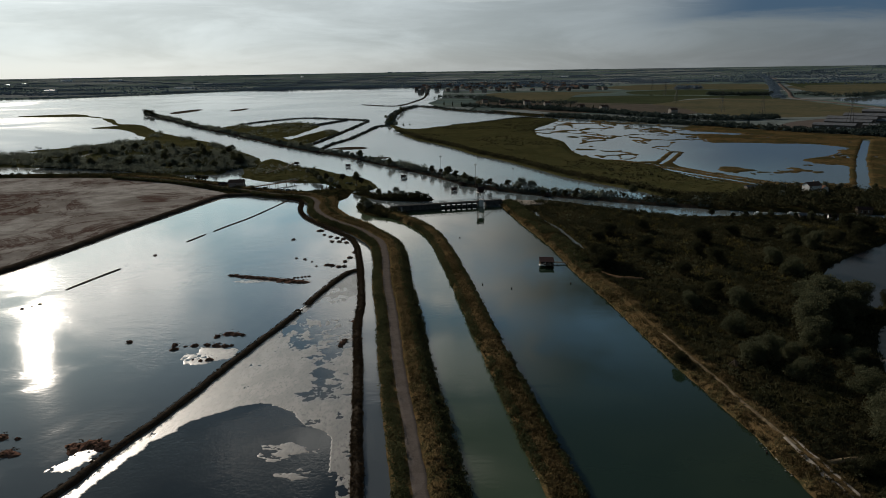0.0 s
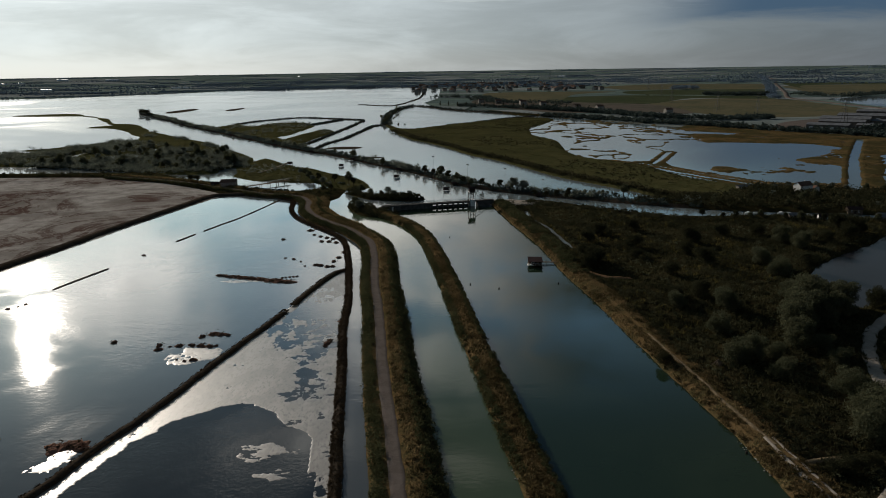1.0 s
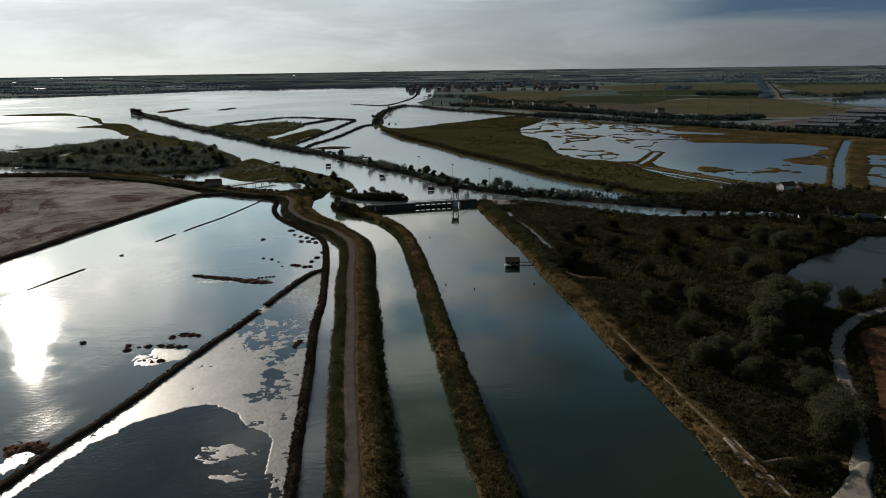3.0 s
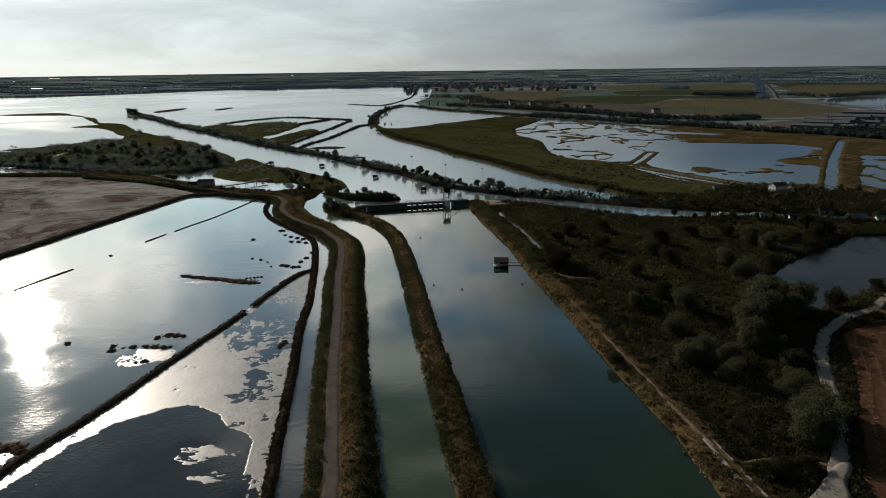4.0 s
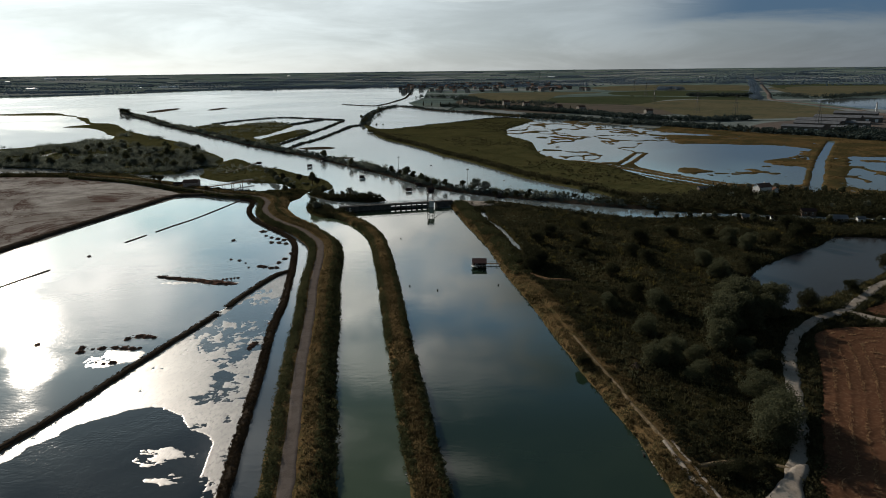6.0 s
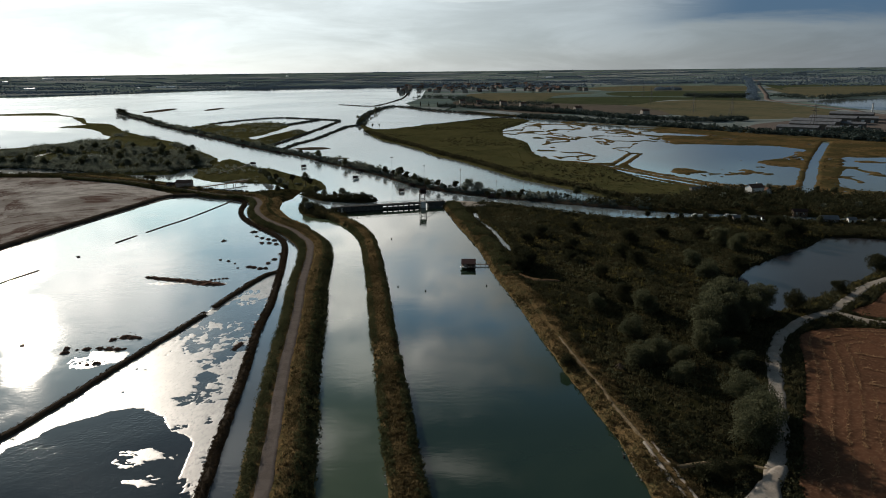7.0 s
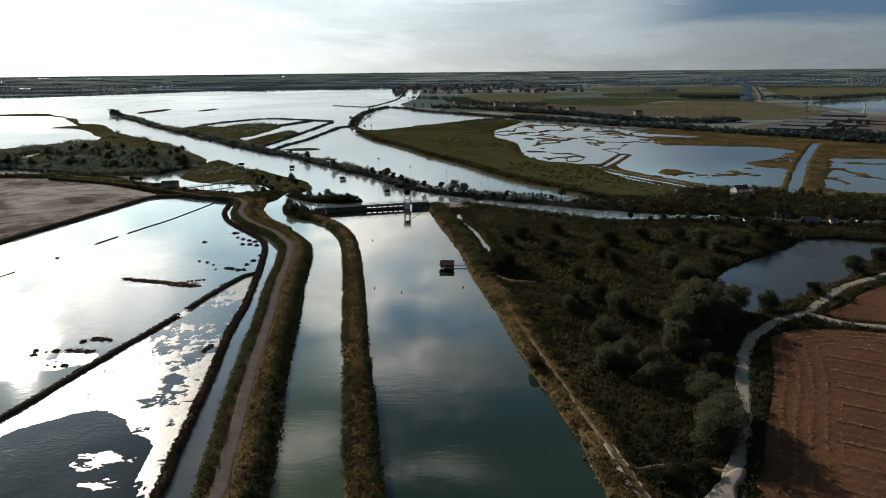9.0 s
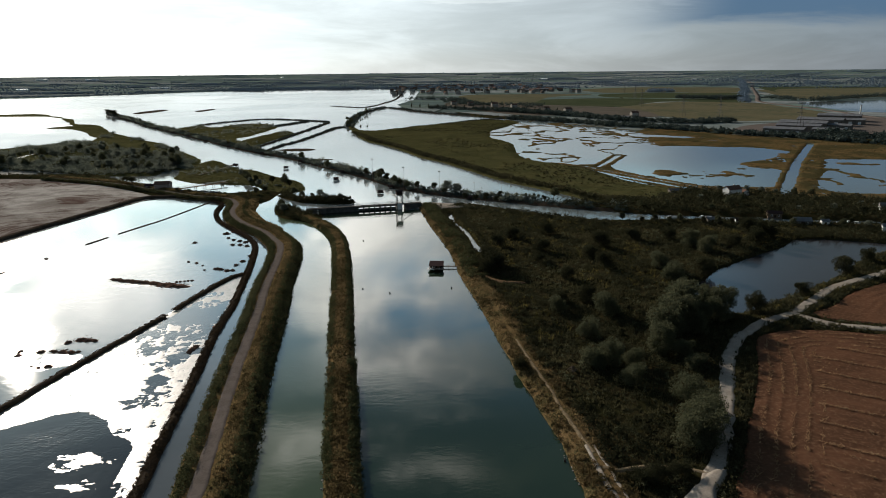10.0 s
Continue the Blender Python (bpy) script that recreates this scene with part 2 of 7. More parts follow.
LEAF_GREY = foliage("grey_green_leaves", (0.044, 0.050, 0.028), (0.132, 0.132, 0.078), 0.6, 0.05)
REED_BLADES = foliage("reed_blades", (0.038, 0.042, 0.015), (0.098, 0.086, 0.031), 0.7, 0.03)
BARK = plain("bark", (0.10, 0.075, 0.055), 0.9)


# ---- shapes ----
RNG = np.random.default_rng(7)


def lattice(ix, iy, seed):
    h = (ix.astype(np.int64) * 374761393 + iy.astype(np.int64) * 668265263 + seed * 974634777) & 0xFFFFFFFF
    h = ((h ^ (h >> 13)) * 1274126177) & 0xFFFFFFFF
    return ((h ^ (h >> 16)) & 0xFFFF) / 65535.0


def rough_field(x, y, size, seed=0, octaves=4, keep=0.5):
    """Smooth noise, about -1 to 1, whose largest features are size metres."""
    x, y = np.asarray(x, float) / size, np.asarray(y, float) / size
    total, gain, most = 0.0, 1.0, 0.0
    for k in range(octaves):
        ix, iy = np.floor(x), np.floor(y)
        fx, fy = x - ix, y - iy
        fx, fy = fx * fx * (3 - 2 * fx), fy * fy * (3 - 2 * fy)
        a, b = lattice(ix, iy, seed + k), lattice(ix + 1, iy, seed + k)
        c, d = lattice(ix, iy + 1, seed + k), lattice(ix + 1, iy + 1, seed + k)
        total = total + gain * ((a + (b - a) * fx) * (1 - fy) + (c + (d - c) * fx) * fy)
        most += gain
        x, y, gain = x * 2.03 + 11.7, y * 2.03 + 5.3, gain * keep
    return 2 * total / most - 1


def curve_through(points, step, closed=False):
    """Evenly spaced points on a smooth curve through the given ones."""
    p = np.array(points, float)
    n = len(p)
    out = []
    for i in range(n if closed else n - 1):
        if closed:
            a, b, c, d = p[(i - 1) % n], p[i], p[(i + 1) % n], p[(i + 2) % n]
        else:
            a, b, c, d = p[max(i - 1, 0)], p[i], p[i + 1], p[min(i + 2, n - 1)]
        m = max(2, int(np.linalg.norm(c - b) / step))
        u = (np.arange(m) / m)[:, None]
        t1, t2 = (c - a) * 0.42, (d - b) * 0.42
        out.append((2 * u**3 - 3 * u**2 + 1) * b + (u**3 - 2 * u**2 + u) * t1 + (3 * u**2 - 2 * u**3) * c + (u**3 - u**2) * t2)
    if not closed:
        out.append(p[-1:])
    return np.concatenate(out)


def inside_by(x, y, outline):
    """Signed distance to a closed outline, positive inside."""
    a, b = outline, np.roll(outline, -1, 0)
    best = np.full(x.shape, 1e18)
    odd = np.zeros(x.shape, bool)
    for (ax, ay), (bx, by) in zip(a, b):
        dx, dy = bx - ax, by - ay
        s = np.clip(((x - ax) * dx + (y - ay) * dy) / (dx * dx + dy * dy + 1e-12), 0, 1)
        best = np.minimum(best, (x - ax - s * dx) ** 2 + (y - ay - s * dy) ** 2)
        if ay != by:
            cross = (ay > y) != (by > y)
            odd ^= cross & (x < (bx - ax) * (y - ay) / (by - ay) + ax)
    return np.where(odd, 1, -1) * np.sqrt(best)


def near_line(x, y, line):
    best = np.full(x.shape, 1e18)
    for (ax, ay), (bx, by) in zip(line[:-1], line[1:]):
        dx, dy = bx - ax, by - ay
        s = np.clip(((x - ax) * dx + (y - ay) * dy) / (dx * dx + dy * dy + 1e-12), 0, 1)
        best = np.minimum(best, (x - ax - s * dx) ** 2 + (y - ay - s * dy) ** 2)
    return np.sqrt(best)


def mesh_object(name, verts, faces, material, smooth=False):
    me = bpy.data.meshes.new(name)
    me.from_pydata(np.asarray(verts).tolist(), [], faces if isinstance(faces, list) else faces.tolist())
    me.materials.append(material)
    if smooth:
        me.polygons.foreach_set("use_smooth", np.ones(len(me.polygons), bool))
    me.update()
    return new(name, me)


def part(name, bm, material, parent, label=""):
    me = bpy.data.meshes.new(name)
    bm.to_mesh(me)
    bm.free()
    me.materials.append(material)
    ob = new(name, me)
    ob.parent = parent
    return tagged(ob, label)


def structure(ob, label, category):
    return tagged(ob, label, category, kind="structure")


def stuff(ob, label, category):
    return tagged(ob, label, category, kind="stuff")


HEIGHTS = {}


def ground_at(name, xy):
    """The height of a piece of land under given places."""
    xs, ys, z = HEIGHTS[name]
    i = np.clip(((xy[:, 0] - xs[0]) / (xs[1] - xs[0])).astype(int), 0, len(xs) - 2)
    j = np.clip(((xy[:, 1] - ys[0]) / (ys[1] - ys[0])).astype(int), 0, len(ys) - 2)
    f, g = (xy[:, 0] - xs[i]) / (xs[1] - xs[0]), (xy[:, 1] - ys[j]) / (ys[1] - ys[0])
    return (z[j, i] * (1 - f) + z[j, i + 1] * f) * (1 - g) + (z[j + 1, i] * (1 - f) + z[j + 1, i + 1] * f) * g


def scatter(name, outline, count, low=0.25, rng=RNG):
    """Random places on a piece of land, above the water, with the heights there."""
    line = np.array(outline, float)
    lo, hi = line.min(0), line.max(0)
    xy = rng.uniform(lo, hi, (count, 2))
    z = ground_at(name, xy)
    ok = z > low
    return xy[ok], z[ok]


def land(name, outline, material, cell, top=0.8, edge=4.0, wobble=1.5, bumps=0.3, bump_size=12.0, seed=1, carve=None):
    """A raised piece of land: a height field that dips under the water along its outline."""
    line = curve_through(outline, cell * 2, True)
    lo, hi = line.min(0) - cell * 2, line.max(0) + cell * 2
    xs, ys = np.arange(lo[0], hi[0], cell), np.arange(lo[1], hi[1], cell)
    x, y = np.meshgrid(xs, ys)
    d = inside_by(x, y, line) + wobble * rough_field(x, y, wobble * 6 + cell * 3, seed)
    rise = np.clip((d + edge * 0.3) / edge, -0.25, 1)
    z = 0.1 + rise * top + np.clip(d / edge, 0, 1) * bumps * rough_field(x, y, bump_size, seed + 9)
    if carve is not None:
        z = carve(x, y, z, d)
    HEIGHTS[name] = (xs, ys, z)
    keep = z > -0.12
    cells = keep[:-1, :-1] | keep[1:, :-1] | keep[:-1, 1:] | keep[1:, 1:]
    index = np.arange(x.size).reshape(x.shape)
    quads = np.stack([index[:-1, :-1][cells], index[:-1, 1:][cells], index[1:, 1:][cells], index[1:, :-1][cells]], 1)
    used, quads = np.unique(quads, return_inverse=True)
    verts = np.stack([x.ravel()[used], y.ravel()[used], np.maximum(z.ravel()[used], -0.3)], 1)
    return mesh_object(name, verts, quads.reshape(-1, 4), material, True)


def sweep(name, line, profile, material, step=1.0, wobble=0.25, lump=0.12, seed=1, taper=True):
    """A bank: a cross-section, as offsets to the right and heights, carried along a line."""
    p = curve_through(line, step)
    way = np.gradient(p, axis=0)
    way /= np.linalg.norm(way, axis=1)[:, None] + 1e-9
    right = np.stack([way[:, 1], -way[:, 0]], 1)
    off, high = np.array(profile, float).T
    mid = (off[0] + off[-1]) / 2
    x = p[:, 0, None] + right[:, 0, None] * off
    y = p[:, 1, None] + right[:, 1, None] * off
    side = np.abs(off - mid) / (np.abs(off - mid).max() + 1e-9)
    push = wobble * (1 + side) * rough_field(x, y, 3.5, seed) + wobble * 1.5 * side * rough_field(x, y, 14.0, seed + 3)
    x = x + right[:, 0, None] * push * side
    y = y + right[:, 1, None] * push * side
    z = high + lump * rough_field(x, y, 2.5, seed + 5) * np.clip(high, 0, 1)
    if taper:
        ends = np.minimum(np.arange(len(p)), np.arange(len(p))[::-1]) / 3.0
        z = np.where(z > 0, z * np.clip(ends, 0, 1)[:, None], z) - 0.25 * (1 - np.clip(ends, 0, 1))[:, None]
    n, m = x.shape
    index = np.arange(n * m).reshape(n, m)
    quads = np.stack([index[:-1, :-1], index[:-1, 1:], index[1:, 1:], index[1:, :-1]], -1).reshape(-1, 4)
    return mesh_object(name, np.stack([x, y, z], -1).reshape(-1, 3), quads, material, True)


def along(line, low, high, count, rng=RNG, step=1.0):
    """Random places beside a line, between two offsets to its right."""
    p = curve_through(line, step)
    way = np.gradient(p, axis=0)
    way /= np.linalg.norm(way, axis=1)[:, None] + 1e-9
    right = np.stack([way[:, 1], -way[:, 0]], 1)
    u = rng.uniform(0, len(p) - 1.001, count)
    i, f = u.astype(int), (u % 1)[:, None]
    off = rng.uniform(low, high, count)
    return p[i] * (1 - f) + p[i + 1] * f + right[i] * off[:, None], off


def blades(name, xy, base, tall, wide, per, lean, material, rng=RNG):
    """Grass: pointed blades in tufts, one mesh."""
    n = len(xy)
    tall = np.broadcast_to(tall, n)
    base = np.broadcast_to(base, n)
    k = n * per
    root = np.repeat(np.c_[xy, base - 0.15], per, 0)
    h = np.repeat(tall, per) * rng.uniform(0.6, 1.15, k)
    root[:, :2] += rng.normal(0, 0.28, (k, 2)) * np.repeat(tall, per)[:, None]
    ang = rng.uniform(0, 2 * np.pi, k)
    side = np.c_[np.cos(ang), np.sin(ang), np.zeros(k)] * (wide * h)[:, None] * 0.5
    tip = root + np.c_[rng.normal(0, lean, (k, 2)) * h[:, None], h]
    verts = np.stack([root - side, root + side, tip], 1).reshape(-1, 3)
    return mesh_object(name, verts, np.arange(3 * k).reshape(-1, 3), material)


def leaves(centre, radius, count, size, rng):
    """Leaf sprays on the outer part of a lumpy ball: quads turned at random."""
    d = rng.normal(0, 1, (count, 3))
    d /= np.linalg.norm(d, axis=1)[:, None]
    r = rng.uniform(0.55, 1.05, count)[:, None]
    c = np.asarray(centre) + d * r * np.asarray(radius)
    a = rng.normal(0, 1, (count, 3))
    a /= np.linalg.norm(a, axis=1)[:, None]
    b = np.cross(a, d + rng.normal(0, 0.6, (count, 3)))
    b /= np.linalg.norm(b, axis=1)[:, None] + 1e-9
    s = (size * rng.uniform(0.6, 1.4, count))[:, None]
    return np.stack([c - a * s, c - b * s * 0.5, c + a * s, c + b * s * 0.5], 1)


def clumps(name, xy, base, radius, per, size, material, squash=0.7, rng=RNG, level=0.0):
    """Low bushes that cannot be told apart: leaf sprays round many centres, one mesh."""
    n = len(xy)
    radius = np.broadcast_to(radius, n)
    base = np.broadcast_to(base, n)
    c = np.repeat(np.c_[xy, base + radius * squash * 0.5], per, 0)
    r = np.repeat(radius, per)
    d = rng.normal(0, 1, (n * per, 3))
    d /= np.linalg.norm(d, axis=1)[:, None]
    d[:, 2] = np.abs(d[:, 2]) * 1.1 - 0.15
    c = c + d * (r * rng.uniform(0.5, 1.05, n * per))[:, None] * np.array([1, 1, squash])
    a = rng.normal(0, 1, (n * per, 3))
    a /= np.linalg.norm(a, axis=1)[:, None]
    a[:, 2] *= 1 - level
    a /= np.linalg.norm(a, axis=1)[:, None]
    b = np.cross(a, d * (1 - level) + np.array([0, 0, level]))
    b /= np.linalg.norm(b, axis=1)[:, None] + 1e-9
    s = (size * rng.uniform(0.6, 1.4, n * per))[:, None]
    quads = np.stack([c - a * s, c - b * s * 0.6, c + a * s, c + b * s * 0.6], 1)
    return mesh_object(name, quads.reshape(-1, 3), np.arange(4 * n * per).reshape(-1, 4), material)


def sheet(name, outline, z, material, step=6.0, smooth=True):
    line = curve_through(outline, step, True) if smooth else np.array(outline, float)
    return mesh_object(name, np.c_[line, np.full(len(line), z)], [list(range(len(line)))], material)


# ---- ground and water ----
def far_height(r):
    return 41.5 * np.clip((r - 2500) / 2450, 0, 1) ** 2


def build_ground():
    radii = np.concatenate([np.linspace(0, 2400, 25), np.linspace(2500, 4950, 50)])
    turns = np.linspace(0, 2 * np.pi, 181)[:-1]
    r, a = np.meshgrid(radii[1:], turns, indexing="ij")
    x, y = 15 + r * np.sin(a), r * np.cos(a)
    verts = np.concatenate([[[15, 0, 0]], np.stack([x, y, far_height(r)], -1).reshape(-1, 3)])
    n, m = r.shape
    index = 1 + np.arange(n * m).reshape(n, m)
    faces = [[0, int(index[0, (j + 1) % m]), int(index[0, j])] for j in range(m)]
    nxt = np.roll(index, -1, 1)
    faces += np.stack([index[:-1], nxt[:-1], nxt[1:], index[1:]], -1).reshape(-1, 4).tolist()
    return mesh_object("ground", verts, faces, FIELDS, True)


def field_material():
    m, t, shader, at = start_material("far_fields")
    turn = t.nodes.new("ShaderNodeMapping")
    turn.inputs["Rotation"].default_value = (0, 0, radians(8))
    t.links.new(at, turn.inputs["Vector"])
    b = node(t, "ShaderNodeTexBrick", Scale=1.0)
    b.inputs["Mortar Size"].default_value = 3.5
    b.inputs["Brick Width"].default_value = 430.0
    b.inputs["Row Height"].default_value = 110.0
    b.inputs["Color1"].default_value = (0, 0, 0, 1)
    b.inputs["Color2"].default_value = (1, 1, 1, 1)
    b.inputs["Mortar"].default_value = (0.5, 0.5, 0.5, 1)
    b.offset, b.squash = 0.37, 0.8
    t.links.new(turn.outputs[0], b.inputs["Vector"])
    ramp = t.nodes.new("ShaderNodeValToRGB")
    e = ramp.color_ramp
    e.interpolation = "CONSTANT"
    # field colours, paled and turned slightly blue to hold some distance haze
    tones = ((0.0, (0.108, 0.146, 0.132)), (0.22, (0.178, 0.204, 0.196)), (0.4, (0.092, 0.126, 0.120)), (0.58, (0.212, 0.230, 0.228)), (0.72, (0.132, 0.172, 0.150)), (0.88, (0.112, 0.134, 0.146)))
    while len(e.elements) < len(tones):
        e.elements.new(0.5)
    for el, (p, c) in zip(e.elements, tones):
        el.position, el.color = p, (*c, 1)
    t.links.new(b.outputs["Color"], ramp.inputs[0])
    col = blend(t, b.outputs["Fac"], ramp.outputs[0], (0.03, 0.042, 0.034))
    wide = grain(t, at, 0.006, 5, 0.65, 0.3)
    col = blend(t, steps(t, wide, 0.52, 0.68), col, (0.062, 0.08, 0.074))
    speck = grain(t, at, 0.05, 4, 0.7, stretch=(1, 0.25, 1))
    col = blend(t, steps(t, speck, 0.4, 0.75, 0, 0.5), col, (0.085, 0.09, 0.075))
    t.links.new(col, shader.inputs["Base Color"])
    shader.inputs["Roughness"].default_value = 0.95
    shader.inputs["Specular IOR Level"].default_value = 0.0
    return m


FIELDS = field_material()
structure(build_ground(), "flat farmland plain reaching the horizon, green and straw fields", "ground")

lagoon = [(-3000, 300), (-3000, 900), (-2400, 1250), (-1700, 1640), (-1219, 1873), (-1076, 1891), (-975, 2003), (-862, 2128), (-755, 2333), (-590, 2430), (-410, 2535), (-203, 2491), (-82, 2320),
          (-29, 2180), (-25, 1548), (-49, 1355), (-31, 1230), (-2, 1130), (57, 1040), (121, 955), (170, 870), (215, 790), (255, 722), (305, 630), (390, 545), (520, 440), (620, 330), (500, 200), (300, 40), (300, -200), (-600, -200), (-3000, -200)]
structure(sheet("water_lagoon", lagoon, 0.05, LAGOON, smooth=False), "wide shallow lagoon water mirroring the bright cloudy sky", "lagoon")
canal = [(-66, 352), (-50, 308), (-30, 285), (-24, 262), (-16, 200), (-5, 120), (2, 60), (10, -60), (22, -205), (122, -205), (90, -30), (70, 95), (52, 160), (42, 240), (30, 325), (-20, 325), (-45, 330)]
structure(sheet("water_canal", canal, 0.09, CANAL, smooth=False), "dull green canal water between grassy dykes", "canal")
small_canal = [(12, -205), (0, -60), (-3, 40), (-4, 90), (-9, 130), (-13, 160), (-17, 200), (-22, 240), (-26, 256), (-36, 272), (-50, 290), (-58, 312), (-60, 345), (-46, 345), (-41, 322), (-32, 316), (-17, 293), (-8.5, 269), (-3.6, 240), (2.2, 200), (6.2, 169), (11.4, 132), (14.6, 110), (16.6, 96.5), (21, 60), (27, 0), (33, -60), (47, -205)]
structure(sheet("water_small_canal", small_canal, 0.1, GREEN_CANAL, smooth=False), "milky green water of the narrow canal between two dykes", "canal")
pond = [(-400, -205), (-260, 20), (-150, 228), (-146, 254), (-139, 293), (-130, 330), (-122, 364), (-91, 363), (-72, 358), (-66, 330), (-50, 292), (-34, 268), (-30, 245), (-22, 195), (-14, 130), (-8, 80), (8, -60), (20, -205)]
structure(sheet("water_pond", pond, 0.09, POND, smooth=False), "still salt pond reflecting pale clouds and blue sky", "pond")
lower_water = [(-32.5, 221), (-42.5, 187), (-49.4, 156), (-55, 130), (-61, 108), (-66, 90), (-80, 40), (-110, -60), (-150, -205), (12, -205), (-1, -60), (-9, 20), (-13, 85), (-20, 129), (-24, 160), (-29, 200)]
lower = [(-32.5, 221), (-42.5, 187), (-49.4, 156), (-55, 130), (-61, 108), (-66, 90), (-73, 65), (-12, 65), (-13, 85), (-20, 129), (-24, 160), (-29, 200)]

# ---- banks and land ----
road_line = [(0.5, 20), (-2.5, 60), (-5.9, 94.8), (-7.3, 104.5), (-8.9, 115.8), (-11.6, 132), (-14.7, 156.1), (-17.7, 180.2), (-20.8, 200.5), (-22.8, 218.6), (-24.6, 235), (-28, 253), (-33, 264), (-39.5, 276), (-49, 288), (-56, 298), (-62, 310), (-66, 322), (-68, 336), (-74, 349), (-84, 357), (-99, 363), (-117, 376), (-140, 392), (-170, 412), (-215, 432)]
road_rear, middle_rear, small_rear, bank_rear = [(21, -200), (8, -60), (0.5, 20)], [(47, -200), (33, -60), (27, 0)], [(11, -200), (-2, -60), (-9.5, 20), (-13, 70)], [(102, -200), (80, -60), (75, -30)]
levee = sweep("levee", road_rear[:-1] + road_line, [(-5.3, -0.4), (-4.5, 0.1), (-3.5, 0.9), (-2.3, 1.4), (-1.4, 1.5), (1.4, 1.5), (2.3, 1.9), (3.6, 2.3), (5.0, 1.9), (6.4, 0.9), (7.6, 0.1), (8.4, -0.4)], DRY_GRASS, seed=3)
structure(levee, "long earth levee with dry golden grass between canal and ditch", "levee")
track = sweep("road_levee", road_rear[:-1] + road_line, [(-1.4, 1.42), (-1.25, 1.56), (-0.6, 1.6), (0, 1.57), (0.6, 1.6), (1.2, 1.56), (1.35, 1.42)], GRAVEL, wobble=0.12, lump=0.02, seed=4, taper=False)
structure(track, "narrow grey gravel track along the top of the levee", "track")
middle_line = [(27, 0), (21, 60), (16.6, 96.5), (14.6, 110), (11.6, 132), (6.4, 169), (2.4, 200), (-3.3, 240), (-8.5, 267), (-16, 287), (-27, 304.5), (-33, 310), (-39, 317)]
middle = sweep("dyke_middle", middle_rear[:-1] + middle_line, [(-3.7, -0.4), (-3.1, 0.1), (-2.4, 0.9), (-1.3, 1.6), (0, 1.75), (1.3, 1.6), (2.4, 1.0), (3.1, 0.2), (3.7, -0.4)], DRY_GRASS, seed=11)
structure(middle, "grassy dyke of dry golden grass separating two canals", "dyke")
small_line = [(-13, 70), (-16.2, 97), (-18.1, 110.8), (-20, 126), (-22.4, 145), (-25.5, 167), (-27.3, 189), (-31.3, 218), (-34.2, 236), (-36.6, 249), (-40, 261.5), (-45.5, 272), (-54, 284), (-65, 300.5), (-71.5, 315), (-75, 328), (-76.5, 338), (-79, 346), (-86, 352)]
structure(sweep("dyke_small", small_rear[:-1] + small_line, [(-1.4, -0.3), (-1.05, 0.1), (-0.6, 0.6), (0, 0.8), (0.6, 0.6), (1.05, 0.1), (1.4, -0.3)], DARK_SOIL, seed=21, wobble=0.3), "low dark earth dyke along the salt pond", "dyke")
diagonal_rear = [(-150, -200), (-110, -60), (-80, 40)]
diagonal_a = [(-80, 40), (-70, 78), (-64.6, 94.5), (-63.2, 98.6), (-61.2, 107.6), (-57.7, 119), (-55, 129.8), (-52.4, 142.5), (-49.4, 155.5), (-45.5, 171), (-43.4, 180.5)]
diagonal_b = [(-42.6, 184.5), (-40, 199), (-37.6, 210), (-35, 217), (-31, 221)]
low_profile = [(-1.3, -0.3), (-1.0, 0.1), (-0.6, 0.6), (0, 0.75), (0.6, 0.6), (1.0, 0.1), (1.3, -0.3)]
for line, s in ((diagonal_rear[:-1] + diagonal_a, 31), (diagonal_b, 32)):
    structure(sweep("dyke_low", line, low_profile, DARK_SOIL, seed=s, wobble=0.3), "low dark mud bank dividing the salt pond", "dyke")
thin = [(-0.8, -0.3), (-0.5, 0.1), (0, 0.42), (0.5, 0.1), (0.8, -0.3)]
for line, s in (([(-106.3, 261), (-104, 270), (-102.5, 276)], 41), ([(-101.5, 279), (-98, 292), (-94, 305), (-90, 325), (-86, 348), (-84, 353)], 42), ([(-121.4, 200.8), (-118.6, 211.8), (-114.5, 226)], 43)):
    structure(sweep("mud_bar", line, thin, DARK_SOIL, step=0.8, seed=s, wobble=0.4), "thin broken bar of dark mud in the pond", "mud bar")

mudflat = [(-900, 430), (-293, 437), (-256, 438), (-216, 431), (-173, 412), (-128, 371), (-123, 362), (-131, 330), (-139, 293), (-146, 254), (-154, 222), (-190, 150), (-260, 60), (-400, -195), (-900, -195)]
structure(land("mudflat", mudflat, MUD, 4.0, 0.5, 5.0, 1.0, 0.12, 30, 51), "broad dry grey mudflat with faint tracks", "mudflat")
for s, line in enumerate(([(-300, 402), (-267, 396), (-244, 391), (-223, 383), (-206, 375)], [(-232, 320), (-227, 334), (-224, 348), (-223, 364), (-210, 377)], [(-330, 425), (-260, 420), (-216, 412), (-190, 395)])):
    structure(sweep("mud_ridge", line, [(-0.9, 0.45), (-0.5, 0.68), (-0.1, 0.76), (0.3, 0.68), (0.8, 0.45)], MUD, step=2, wobble=0.5, lump=0.2, seed=55 + s), "low worn ridge crossing the dry mudflat", "mud ridge")
rim = [(-400, -200), (-255, 40), (-188, 150), (-172, 181), (-156, 219), (-148, 252), (-140.5, 292), (-132.5, 329), (-125, 361), (-112, 366), (-92, 365)]
structure(sweep("dyke_rim", rim, [(-4, 0.3), (-2.5, 0.8), (-1, 1.3), (0.5, 1.3), (2, 0.6), (3, -0.3)], DARK_SOIL, seed=52, wobble=0.5), "dark earth rim between mudflat and pond", "dyke")

